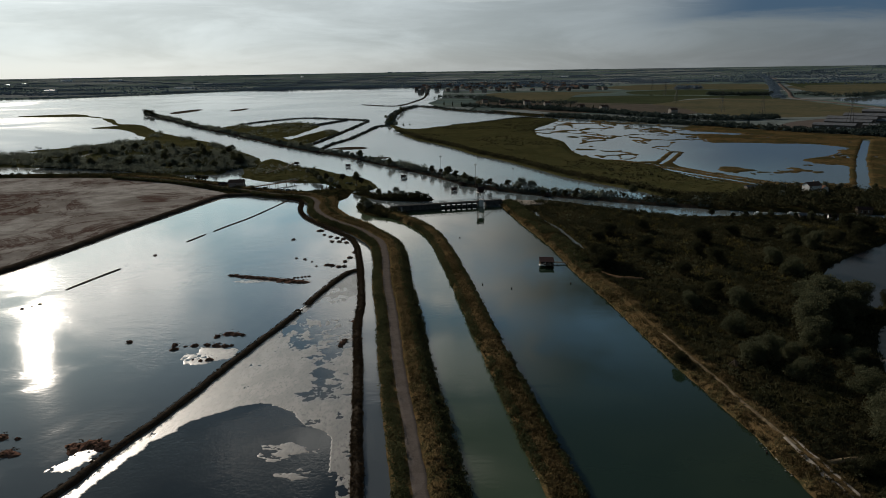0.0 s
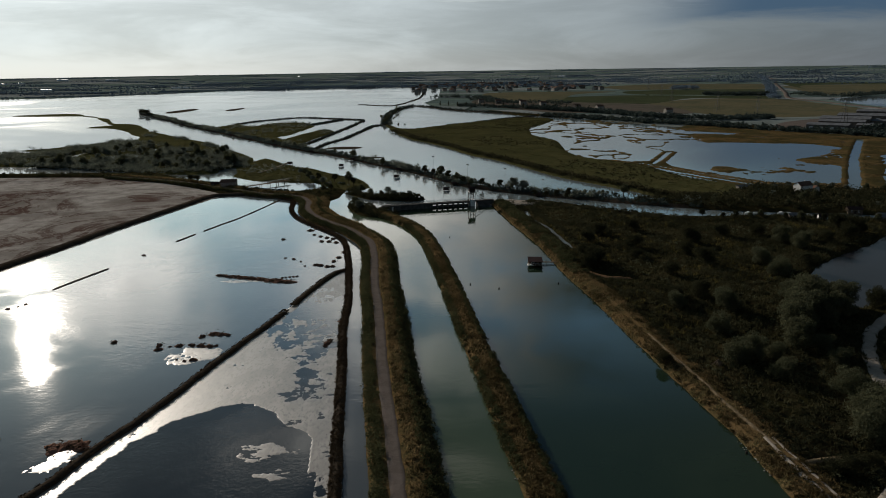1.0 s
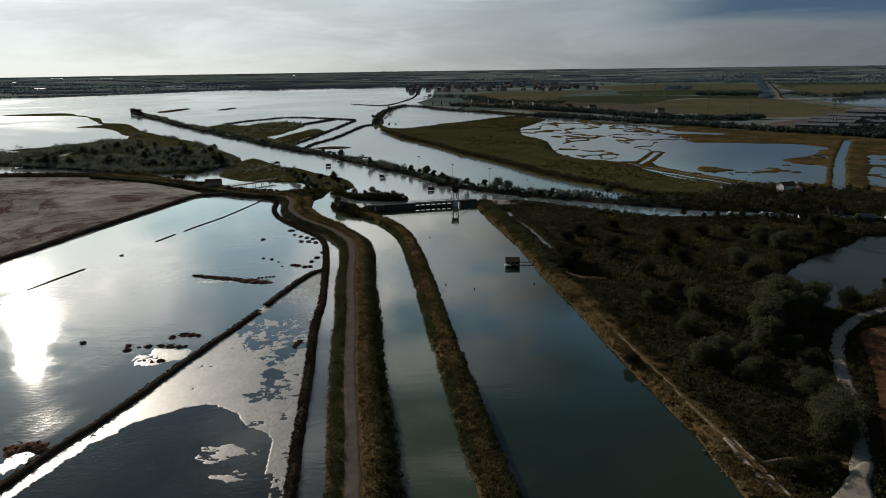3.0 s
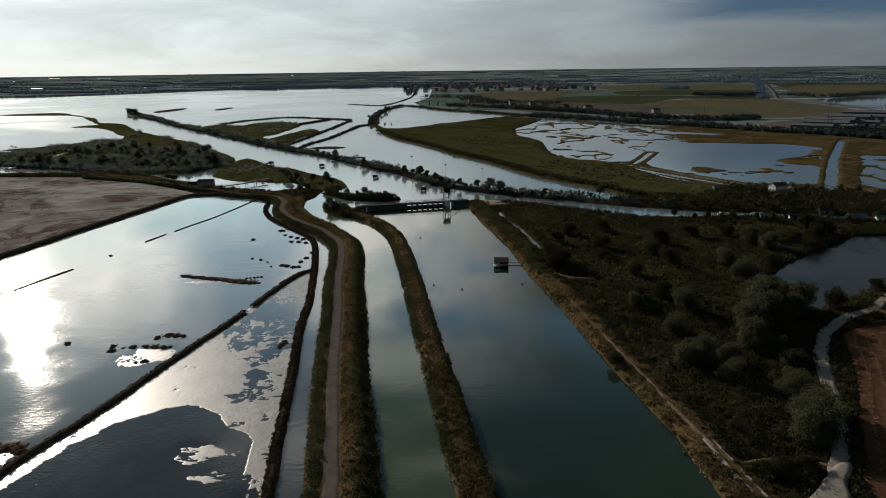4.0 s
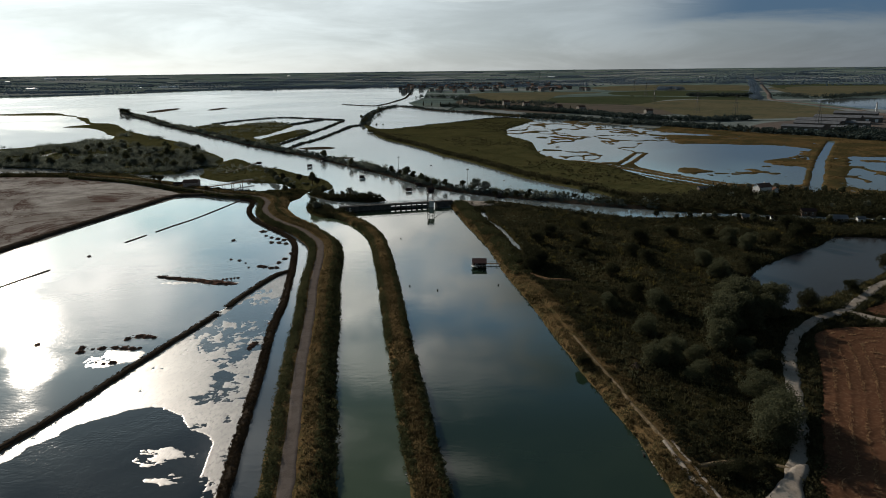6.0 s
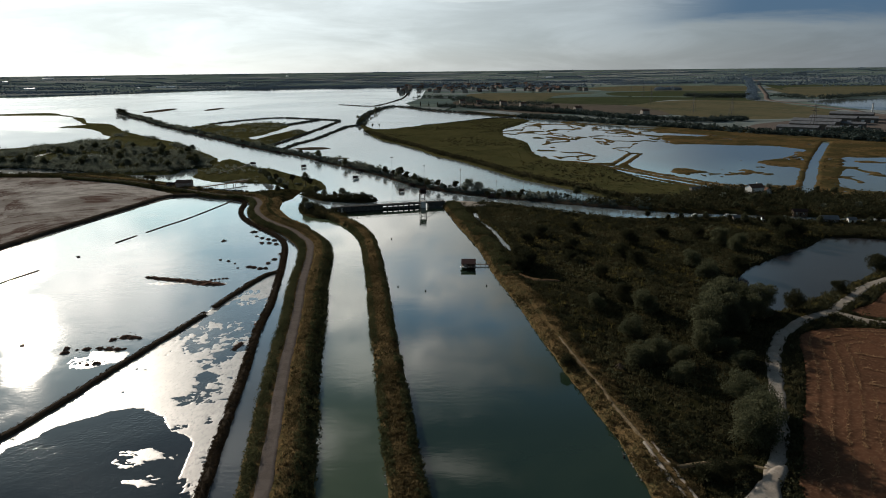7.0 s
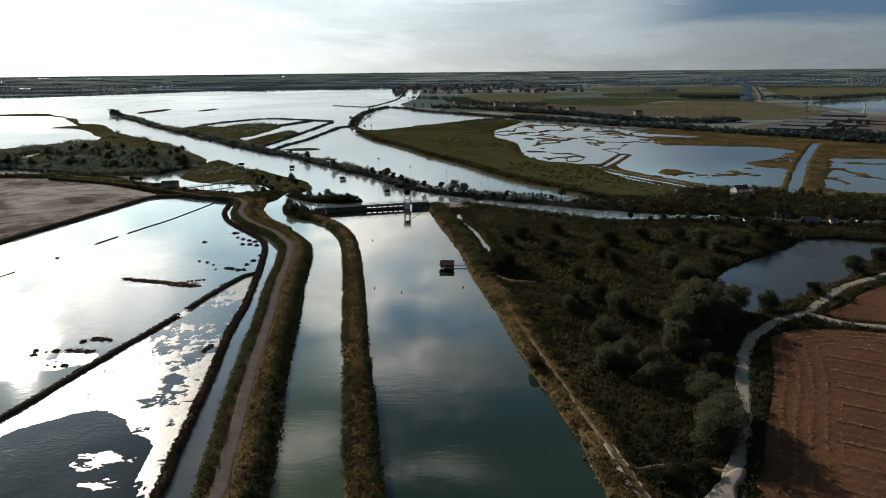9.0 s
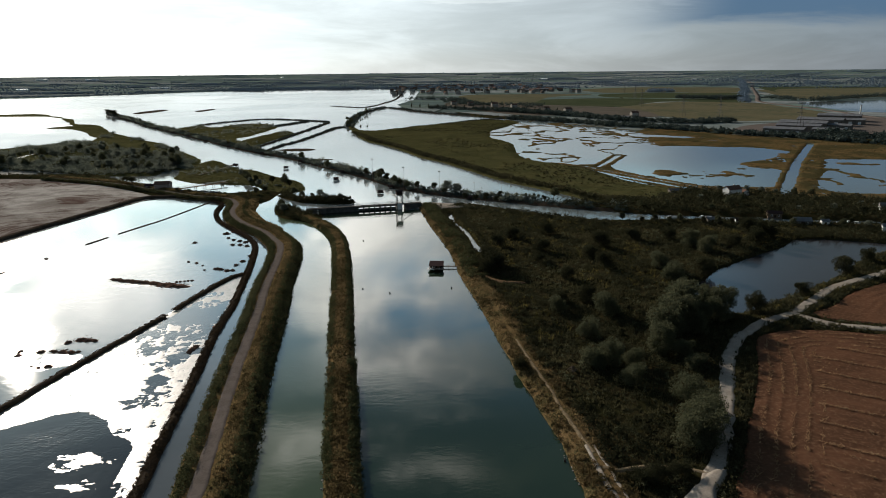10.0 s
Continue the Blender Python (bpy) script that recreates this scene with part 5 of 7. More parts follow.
plant(DARK_SHRUBS, [(73.1, 186.2, 1.5), (66, 185, 1.3), (49.6, 141.8, 0.6), (47.3, 216.5, 1.1), (50, 219, 1.1), (86.5, 219.6, 1.1), (91.3, 249, 1.6), (69, 242, 1.2), (54, 251, 1.1), (117, 212, 1.2), (117, 176.5, 1.2), (106, 257, 1.2), (72, 208, 1.0), (161, 212, 1.1), (176, 224, 1.2), (137, 190.5, 0.9), (84, 232, 1.1), (66, 228, 0.9), (60, 262, 1.1), (75, 268, 1.2), (120, 258, 1.2), (133, 252, 1.2), (140, 246, 1.1), (150, 250, 1.2), (159, 262, 1.6), (152, 260, 1.4), (48.5, 228, 1.2), (51, 225, 1.1), (66, 98.6, 0.7), (69, 99.4, 0.75), (71.5, 100.2, 0.6), (64, 98.8, 0.5)], 0.8, "shrubs in the scrubland")
plant(TREES, [(-41, 318, 0.62), (-43, 323, 0.62), (-44, 328, 0.55), (-19, 350, 0.78), (-27, 350, 0.85), (-34, 354, 0.78), (-40, 358, 0.78), (-45, 363, 0.85), (-66, 402, 1.32), (-56, 391, 1.24), (-53, 388, 1.08), (-31, 360, 0.93), (-88, 426, 1.08), (-84, 416, 1.01), (-76, 404, 1.16), (-93, 434, 0.93), (-63, 373, 0.93), (-66, 366, 0.78), (-72, 395, 1.08), (-80, 408, 0.93)], 0.6, "trees by the sluice")
plant(TREES, [(-70, 511, 1.35), (-44, 467, 0.94), (-41, 464, 0.81), (-14, 431, 1.08), (-19, 436, 1.08), (-8, 425, 0.94), (-3, 418, 1.22), (1, 405, 1.08), (6, 396, 0.94), (10, 389, 0.81), (14, 383, 0.81), (20, 377, 0.94), (29, 371, 1.22), (36, 368, 1.35), (41, 363, 1.22), (-58, 496, 0.68), (-25, 447, 0.81), (-4, 412, 1.08), (45, 344, 0.94), (50, 341, 0.94), (55, 338, 1.01), (60, 337, 0.94), (90, 345, 1.22)], 0.6, "trees on the hut dyke")
plant(TREES, [(70 + 2.1 * k, 354 - 1.0 * k, 0.42) for k in range(8)], 0.6, "row of small trees")
spots = []
for k in range(110):
    u, v = RNG.uniform(0, 1), RNG.uniform(0, 1) ** 1.5
    x, y = -150 - 150 * u, 462 + 45 * u * 0.6 + v * (70 + 60 * (u > 0.2))
    if inside_by(np.array([x]), np.array([y]), curve_through(L1, 10, True))[0] > 4:
        spots.append((x, y, RNG.uniform(0.9, 1.5)))
plant(TREES[1:], spots, 0.5, "lagoon bank wood")
under = np.array([(x + RNG.normal(0, 9), y + RNG.normal(0, 8)) for x, y, _ in spots for k in range(18)])
under = under[(ground_at("lagoon_bank", under) > 0.35) & (rough_field(under[:, 0], under[:, 1], 34, 234, 3) > -0.12 - 0.004 * (under[:, 0] + 230))]
under = under[np.min([near_line(under[:, 0], under[:, 1], np.array(line, float)) - half for line, half in BANK_POOLS], 0) > 4]
stuff(clumps("undergrowth", under, 0.4, RNG.uniform(1.4, 3.4, len(under)), 70, 0.36, LEAF_WOOD, 1.2, RNG, 0.2), "dense dark undergrowth of the lagoon bank wood", "undergrowth")
xy, z = scatter("lagoon_bank", [(-420, 447), (-140, 447), (-140, 800), (-420, 800)], 10000, 0.5)
keep = (rough_field(xy[:, 0], xy[:, 1], 38, 231, 4) > 0.06 + 0.0011 * (xy[:, 1] - 560)) & (np.min([near_line(xy[:, 0], xy[:, 1], np.array(line, float)) - half for line, half in BANK_POOLS], 0) > 5)
stuff(clumps("undergrowth", xy[keep], z[keep] - 0.2, RNG.uniform(1.4, 3.2, keep.sum()), 60, 0.36, LEAF_WOOD, 1.1, RNG, 0.3), "olive grey thickets on the lagoon bank", "undergrowth")
for nm, outline, n, lift in (("island_path", L2, 700, -0.1), ("island_reeds", L4, 1800, -0.12), ("islet_reeds", L4b, 200, 0.0)):
    xy, z = scatter(nm, outline, n, 0.45)
    keep = rough_field(xy[:, 0], xy[:, 1], 30, 232, 3) > 0.05 + lift
    stuff(clumps("bushes", xy[keep], z[keep] - 0.2, RNG.uniform(0.8, 2.2, keep.sum()), 18, 0.4, LEAF_WOOD, 0.9), "dark bushes on the low island", "bushes")
spots = [(-155 - 5.0 * k + RNG.normal(0, 3), 462 + 0.36 * 3.1 * k + RNG.normal(0, 2.5), RNG.uniform(0.6, 0.9)) for k in range(30)]
plant(TREES[1:], spots, 0.4, "lagoon bank wood")
L3c = curve_through(L3_line, 10)
plant(TREES, [(p[0] + RNG.normal(0, 2), p[1] + RNG.normal(0, 2), RNG.uniform(0.5, 0.95)) for p in L3c[:96:2]], 0.6, "trees on the hut dyke")
plant(TREES, [(-83 + RNG.normal(0, 4), 840 + 21 * k, RNG.uniform(0.8, 1.3)) for k in range(16)], 0.5, "dyke wood")
plant(TREES, [(-66, 800, 1.5), (-57, 792, 0.8), (-50, 800, 0.7), (-170, 850, 0.7), (-180, 860, 0.7), (-190, 865, 0.7), (-176, 800, 0.7), (-185, 780, 0.8), (-195, 760, 0.7)], 0.5, "reed island trees")
plant(DARK_SHRUBS, [(-494, 1118, 1.7), (-485, 1108, 1.6), (-470, 1085, 1.5), (-450, 1055, 1.3)], 0.5, "dyke wood")
xy, off = along(L3_line, -7, 5.5, 1500, step=3)
keep = rough_field(xy[:, 0], xy[:, 1], 22, 235, 3) > 0.0
stuff(clumps("bushes", xy[keep], 0.6, RNG.uniform(1.2, 2.8, keep.sum()), 26, 0.45, LEAF_WOOD, 1.1), "grey-green gardens and bushes between the huts", "bushes")
xy, off = along(L3_line, -6, 5, 3200, step=3)
# paler LEAF_MID here too, with the haze painted into the leaves
stuff(clumps("bushes", xy, 0.5, RNG.uniform(0.7, 2.1, len(xy)), 16, 0.4, LEAF_MID, 0.9), "dark bushes along the hut dyke", "bushes")
xy, off = along([(-76, 831), (-84, 948), (-86, 1070), (-68, 1230), (-36, 1205), (-2, 1121), (57, 1035), (121, 947)], -5, 5, 500, step=5)
stuff(clumps("bushes", xy, 0.5, RNG.uniform(1.0, 2.6, len(xy)), 14, 0.7, LEAF_MID, 0.9), "dark bushes along the far dyke", "bushes")
xy, off = along([(-144, 484), (-158, 470), (-190, 456), (-240, 480), (-298, 497)], -12, 2, 420, step=3)
stuff(clumps("bushes", xy, 0.4, RNG.uniform(1.2, 3.0, len(xy)), 22, 0.45, LEAF_WOOD, 1.1), "dark wall of trees at the water edge", "bushes")
xy, z = scatter("bank_north", [(92, 290), (330, 290), (330, 368), (92, 368)], 2600, 0.5)
stuff(clumps("bushes", xy, z - 0.2, RNG.uniform(1.0, 3.0, len(xy)), 24, 0.45, LEAF_DARK, 1.0), "dark thicket on the bank beyond the side canal", "thicket")
xy, z = scatter("bank_house", [(-300, 340), (-57, 340), (-57, 453), (-300, 453)], 1700, 0.5)
keep = (rough_field(xy[:, 0], xy[:, 1], 12, 221) > -0.2) & (near_line(xy[:, 0], xy[:, 1], curve_through(road_line, 4)) > 3) & (np.hypot(xy[:, 0] + 126, xy[:, 1] - 386) > 10) & (np.hypot((xy[:, 0] + 96) / 2.4, xy[:, 1] - 371) > 5)
stuff(clumps("bushes", xy[keep], z[keep] - 0.2, RNG.uniform(0.7, 1.7, keep.sum()), 20, 0.35, LEAF_DARK, 0.9), "dark bushes round the pump house", "bushes")
xy, z = scatter("sluice_spit", [(-55, 340), (-10, 340), (-10, 372), (-55, 372)], 1100, 0.4)
stuff(clumps("bushes", xy, z - 0.2, RNG.uniform(0.8, 2.0, len(xy)), 20, 0.33, LEAF_DARK, 1.0), "dark bushes on the sluice spit", "bushes")
xy, z = scatter("dyke_tip", [(-48, 304), (-21, 304), (-21, 337), (-48, 337)], 420, 0.4)
stuff(clumps("bushes", xy, z - 0.2, RNG.uniform(0.6, 1.5, len(xy)), 26, 0.28, LEAF_DARK, 1.2), "dark bushes crowding the tip of the dyke", "bushes")
xy, z = scatter("levee_shoulder", [(-70, 280), (-28, 280), (-28, 360), (-70, 360)], 5000, 0.4)
stuff(blades("grass", xy, z, RNG.uniform(0.4, 0.9, len(xy)), 0.4, 5, 0.35, GRASS_GOLD), "straw-yellow grass on the levee shoulder", "grass")
xy, off = along([(40, 332), (66, 315), (84, 302), (97, 293), (112, 289), (136, 291), (159, 287), (181, 282), (217, 276), (300, 246)], -3, 5, 900)
stuff(clumps("bushes", xy, 0.6, RNG.uniform(0.7, 1.7, len(xy)), 22, 0.35, LEAF_DARK, 0.8), "dark bushes on the side canal banks", "bushes")
plant(TREES, [(128 + 4.6 * k + RNG.normal(0, 1.5), 324 - 0.95 * k + RNG.normal(0, 3.5) + (12 if k % 3 else 0), RNG.uniform(0.5, 0.85)) for k in range(30)], 0.6, "trees beyond the side canal")
plant(TREES, [(112 + 6 * k + RNG.normal(0, 1.5), 291 - 0.9 * k + RNG.normal(0, 3), RNG.uniform(0.55, 0.9)) for k in range(18)], 0.6, "trees beside the side canal")
plant(TREES, [(168, 352, 0.7), (171, 356, 0.8), (180, 360, 0.9), (192, 356, 0.9), (198, 352, 0.8), (205, 350, 0.8), (212, 346, 0.8), (160, 350, 0.6), (220, 344, 0.9)], 0.6, "trees by the white house")
for kind in (TREES, PINES, POPLARS, SHRUBS, DARK_SHRUBS):
    done(kind)

# ---- buildings and works ----
CONCRETE = plain("concrete", (0.30, 0.29, 0.27), 0.85, 0, 0.35, 0.8)
DARK_CONCRETE = plain("weathered_concrete", (0.11, 0.105, 0.10), 0.9, 0, 0.4, 0.7)
WHITE_WALL = plain("white_plaster", (0.74, 0.73, 0.70), 0.8, 0, 0.15, 0.6)
PALE_WALL = plain("pale_plaster", (0.36, 0.33, 0.29), 0.85, 0, 0.25, 0.5)
GREY_WALL = plain("grey_plaster", (0.17, 0.15, 0.13), 0.85, 0, 0.3, 0.5)
STEEL = plain("dark_steel", (0.06, 0.06, 0.06), 0.5, 0.6, 0.3, 2.0)
WOOD = plain("weathered_wood", (0.17, 0.13, 0.10), 0.85, 0, 0.4, 1.5)
DARK_WOOD = plain("dark_wood", (0.055, 0.04, 0.035), 0.8, 0, 0.4, 1.5)
ROOF_DARK = plain("dark_roof", (0.05, 0.035, 0.035), 0.7, 0, 0.3, 1.2)
ROOF_TILE = plain("clay_tiles", (0.17, 0.105, 0.08), 0.85, 0, 0.35, 1.5)
ROOF_GREY = plain("grey_sheeting", (0.17, 0.175, 0.185), 0.8, 0.0, 0.3, 0.2)
GLASS = plain("window_glass", (0.02, 0.025, 0.03), 0.08, 0, 0.1, 1.0)
WHITE_PAINT = plain("white_paint", (0.78, 0.78, 0.76), 0.5, 0, 0.15, 1.0)
NET = plain("net_rope", (0.10, 0.10, 0.09), 0.9, 0, 0.3, 2.0)


def box(x0, y0, z0, x1, y1, z1, bevel=0.0):
    bm = bmesh.new()
    bmesh.ops.create_cube(bm, size=1.0)
    for v in bm.verts:
        v.co = Vector((x0 + (v.co.x + 0.5) * (x1 - x0), y0 + (v.co.y + 0.5) * (y1 - y0), z0 + (v.co.z + 0.5) * (z1 - z0)))
    if bevel:
        bmesh.ops.bevel(bm, geom=bm.edges[:], offset=bevel, segments=1, affect="EDGES")
    return bm


def solid(verts, faces):
    bm = bmesh.new()
    vs = [bm.verts.new(v) for v in verts]
    for f in faces:
        bm.faces.new([vs[i] for i in f])
    return bm


def gable(x0, y0, x1, y1, eave, ridge, over=0.35, thick=0.14):
    """A pitched roof with thickness; the ridge runs along x."""
    ym = (y0 + y1) / 2
    a, b, lo, hi = x0 - over, x1 + over, y0 - over, y1 + over
    drop = (ridge - eave) * over / (ym - y0)
    out = []
    for z in (0, thick):
        out += [(a, lo, eave - drop + z), (b, lo, eave - drop + z), (a, ym, ridge + z), (b, ym, ridge + z), (a, hi, eave - drop + z), (b, hi, eave - drop + z)]
    f = [(0, 2, 3, 1), (2, 4, 5, 3), (6, 7, 9, 8), (8, 9, 11, 10), (0, 1, 7, 6), (4, 10, 11, 5), (0, 6, 8, 2), (2, 8, 10, 4), (1, 3, 9, 7), (3, 5, 11, 9)]
    return solid(out, f)


def gable_walls(x0, y0, x1, y1, base, eave, ridge):
    ym = (y0 + y1) / 2
    v = [(x0, y0, base), (x1, y0, base), (x1, y1, base), (x0, y1, base), (x0, y0, eave), (x1, y0, eave), (x1, y1, eave), (x0, y1, eave), (x0, ym, ridge), (x1, ym, ridge)]
    return solid(v, [(0, 1, 5, 4), (2, 3, 7, 6), (1, 2, 6, 9, 5), (3, 0, 4, 8, 7), (4, 5, 9, 8), (6, 7, 8, 9), (0, 3, 2, 1)])


def window_on(parent, x, z, y, w=0.9, h=1.2, face=-1):
    """A framed window on a wall that runs along x."""
    win = part("window", box(x - w / 2, min(y, y + face * 0.06), z, x + w / 2, max(y, y + face * 0.06), z + h), WHITE_PAINT, parent)
    part("pane", box(x - w / 2 + 0.1, min(y + face * 0.05, y + face * 0.08), z + 0.1, x + w / 2 - 0.1, max(y + face * 0.05, y + face * 0.08), z + h - 0.1), GLASS, win)
    return win


def make_house(name, wide, deep, eave, ridge, wall, roof, label, category, storeys=1, chimney=True):
    root = tagged(new(name), label, category)
    w, d = wide / 2, deep / 2
    part("wall", gable_walls(-w, -d, w, d, -0.3, eave, ridge - 0.02), wall, root)
    r = part("roof", gable(-w, -d, w, d, eave + 0.03, ridge + 0.03), roof, root)
    if chimney:
        part("chimney", box(w * 0.4 - 0.3, -0.3 + d * 0.3, ridge - 0.9, w * 0.4 + 0.3, 0.3 + d * 0.3, ridge + 0.7, 0.04), wall, r)
    part("door", box(-0.5, -d - 0.05, 0.0, 0.5, -d + 0.02, 2.05), DARK_WOOD, root)
    n = max(2, int(wide / 3.2))
    for s in range(storeys):
        for k in range(n):
            x = -w + wide * (k + 0.5) / n
            if s or abs(x) > 1.1:
                window_on(root, x, 0.95 + 2.8 * s, -d)
    return root


# sluice: a weir of concrete piers and gates with a walkway and a lifting tower
def make_sluice():
    root = tagged(new("sluice"), "long concrete sluice weir with walkway and lifting tower across the canal", "sluice")
    part("abutment", box(-2, -1.6, -0.4, 7.0, 1.6, 2.1, 0.1), DARK_CONCRETE, root)
    part("abutment", box(45.5, -1.8, -0.4, 53, 1.8, 2.1, 0.1), DARK_CONCRETE, root)
    part("deck", box(-2, -1.2, 2.1, 53, 1.2, 2.5, 0.05), DARK_CONCRETE, root)
    part("sill", box(7, -1.0, -0.4, 22.2, 1.0, 2.1, 0.05), DARK_CONCRETE, root)
    for k in range(8):
        part("pier", box(22.0 + 2.6 * k, -1.3, -0.4, 22.45 + 2.6 * k, 1.3, 2.1, 0.06), CONCRETE if k == 7 else DARK_CONCRETE, root)
    for k in range(7):
        part("gate_leaf", box(22.45 + 2.6 * k, -0.15, -0.4, 24.6 + 2.6 * k, 0.15, 1.15), STEEL, root, "rusty dark steel gate leaf")
        part("lintel", box(22.45 + 2.6 * k, -0.9, 1.75, 24.6 + 2.6 * k, 0.9, 2.1), DARK_CONCRETE, root)
    for y in (-1.1, 1.1):
        for z in (3.0, 3.5):
            part("rail", box(-2, y - 0.04, z - 0.04, 53, y + 0.04, z + 0.04), STEEL, root)
        for k in range(28):
            part("post", box(-1.9 + 2.0 * k, y - 0.04, 2.5, -1.82 + 2.0 * k, y + 0.04, 3.5), STEEL, root)
    part("tower_pier", box(41.0, -2.0, -0.4, 43.2, 2.0, 3.1, 0.1), WHITE_WALL, root, "white painted concrete pier")
    part("tower_pier", box(44.6, -1.6, -0.4, 45.6, 1.6, 2.4, 0.1), DARK_CONCRETE, root)
    tower = part("tower", box(40.6, -1.7, 6.6, 43.8, 1.7, 6.85, 0.04), STEEL, root, "dark steel lifting tower")
    for x in (40.9, 43.4):
        for y in (-1.4, 1.4):
            part("leg", box(x - 0.15, y - 0.15, 2.5, x + 0.15, y + 0.15, 6.6), STEEL, tower)
    part("winch_house", box(40.8, -1.3, 7.0, 43.6, 1.3, 8.6, 0.08), DARK_WOOD, tower)
    part("tower_roof", gable(40.8, -1.3, 43.6, 1.3, 8.6, 9.1), ROOF_DARK, tower)
    part("brace", box(40.9, -1.5, 4.4, 43.4, -1.35, 4.6), STEEL, tower)
    stair = part("stair", tube([(43.8, -1.0, 5.6), (46.0, -1.0, 4.2), (48.6, -1.0, 2.6)], (0.16, 0.16, 0.16), 4), STEEL, tower)
    for k in range(9):
        part("tread", box(43.9 + 0.5 * k, -1.4, 5.45 - 0.33 * k, 44.3 + 0.5 * k, -0.6, 5.52 - 0.33 * k), STEEL, stair)
    part("gauge_post", box(2.6, -2.0, -0.3, 3.4, -1.7, 1.9, 0.05), WHITE_PAINT, root, "white painted gauge board")
    # two small openings; the sky light showing through is painted as white boxes
    part("bright_slot", box(-1.4, -1.75, 0.7, -0.5, -1.62, 1.1), WHITE_PAINT, root)
    part("bright_slot", box(0.4, -1.75, 0.7, 1.3, -1.62, 1.1), WHITE_PAINT, root)
    root.matrix_basis = pose(-28.2, 318.2, 0, 0, 0, 14.2)
    return root


make_sluice()


# fishing hut on stilts in the canal, with a gangway
def make_canal_hut():
    root = tagged(new("fishing_hut"), "dark wooden fishing hut on stilts in the canal with a gangway", "fishing hut")
    for x in (-2.1, 0, 2.1):
        for y in (-2.3, 2.3):
            part("stilt", tube([(x, y, -0.6), (x, y, 0.9)], (0.12, 0.11), 8), DARK_WOOD, root)
    part("deck", box(-2.6, -3.4, 0.85, 2.6, 2.7, 1.05, 0.03), WOOD, root)
    part("wall", box(-2.2, -1.9, 1.05, 2.2, 2.4, 3.0, 0.03), DARK_WOOD, root)
    part("roof", solid([(-2.7, -3.3, 2.95), (2.7, -3.3, 2.95), (2.7, 2.8, 3.35), (-2.7, 2.8, 3.35), (-2.7, -3.3, 3.1), (2.7, -3.3, 3.1), (2.7, 2.8, 3.5), (-2.7, 2.8, 3.5)], [(0, 3, 2, 1), (4, 5, 6, 7), (0, 1, 5, 4), (1, 2, 6, 5), (2, 3, 7, 6), (3, 0, 4, 7)]), ROOF_DARK, root, "flat sloping dark roof")
    door = part("door", box(0.5, -1.97, 1.06, 1.3, -1.9, 2.85), WOOD, root)
    part("handle", box(0.6, -2.02, 1.9, 0.68, -1.97, 2.1), STEEL, door)
    window_on(root, -1.0, 1.6, -1.9, 1.0, 0.8)
    for k in range(5):
        part("rail_post", box(-2.55 + 1.25 * k, -3.35, 1.05, -2.47 + 1.25 * k, -3.27, 1.95), WHITE_PAINT, root)
    part("rail", box(-2.55, -3.36, 1.9, 2.55, -3.26, 1.98), WHITE_PAINT, root, "white front rail")
    part("net_bundle", tube([(-2.9, -3.6, 1.0), (-1.8, -3.7, 1.6), (-0.6, -3.6, 1.0)], (0.2, 0.42, 0.22), 8), WHITE_PAINT, root, "white bundled net")
    part("net_bundle", tube([(-2.8, -3.2, 1.1), (-2.7, -2.0, 1.3)], (0.3, 0.35), 8), WHITE_PAINT, root)
    for y in (1.0, 2.0):
        part("gangway_beam", box(2.6, y - 0.06, 0.95, 8.2, y + 0.06, 1.07), WOOD, root)
    for k in range(22):
        part("plank", box(2.62 + 0.25 * k, 0.95, 1.07, 2.82 + 0.25 * k, 2.05, 1.11), WOOD, root)
    part("gangway_rail", tube([(2.6, 2.0, 2.0), (8.4, 2.0, 2.2)], (0.05, 0.05), 6), WOOD, root)
    for x in (4.4, 6.4):
        part("gangway_post", tube([(x, 2.0, -0.5), (x, 2.0, 2.1)], (0.07, 0.06), 6), WOOD, root)
    root.matrix_basis = place(30.9, 224.0, 0, 0.9, radians(-3), 0.70)
    return root


make_canal_hut()
boards = tagged(new("timber_stack"), "stack of pale weathered boards on the canal bank", "timber")
for k in range(5):
    part("board", box(-0.15 + 0.4 * k, -2.2 + 0.2 * k, 0.0, 0.1 + 0.4 * k, 1.6 + 0.3 * k, 0.12), WHITE_PAINT if k % 2 else WOOD, boards)
boards.matrix_basis = pose(41.5, 229.5, 1.75, 4, 0, 25)


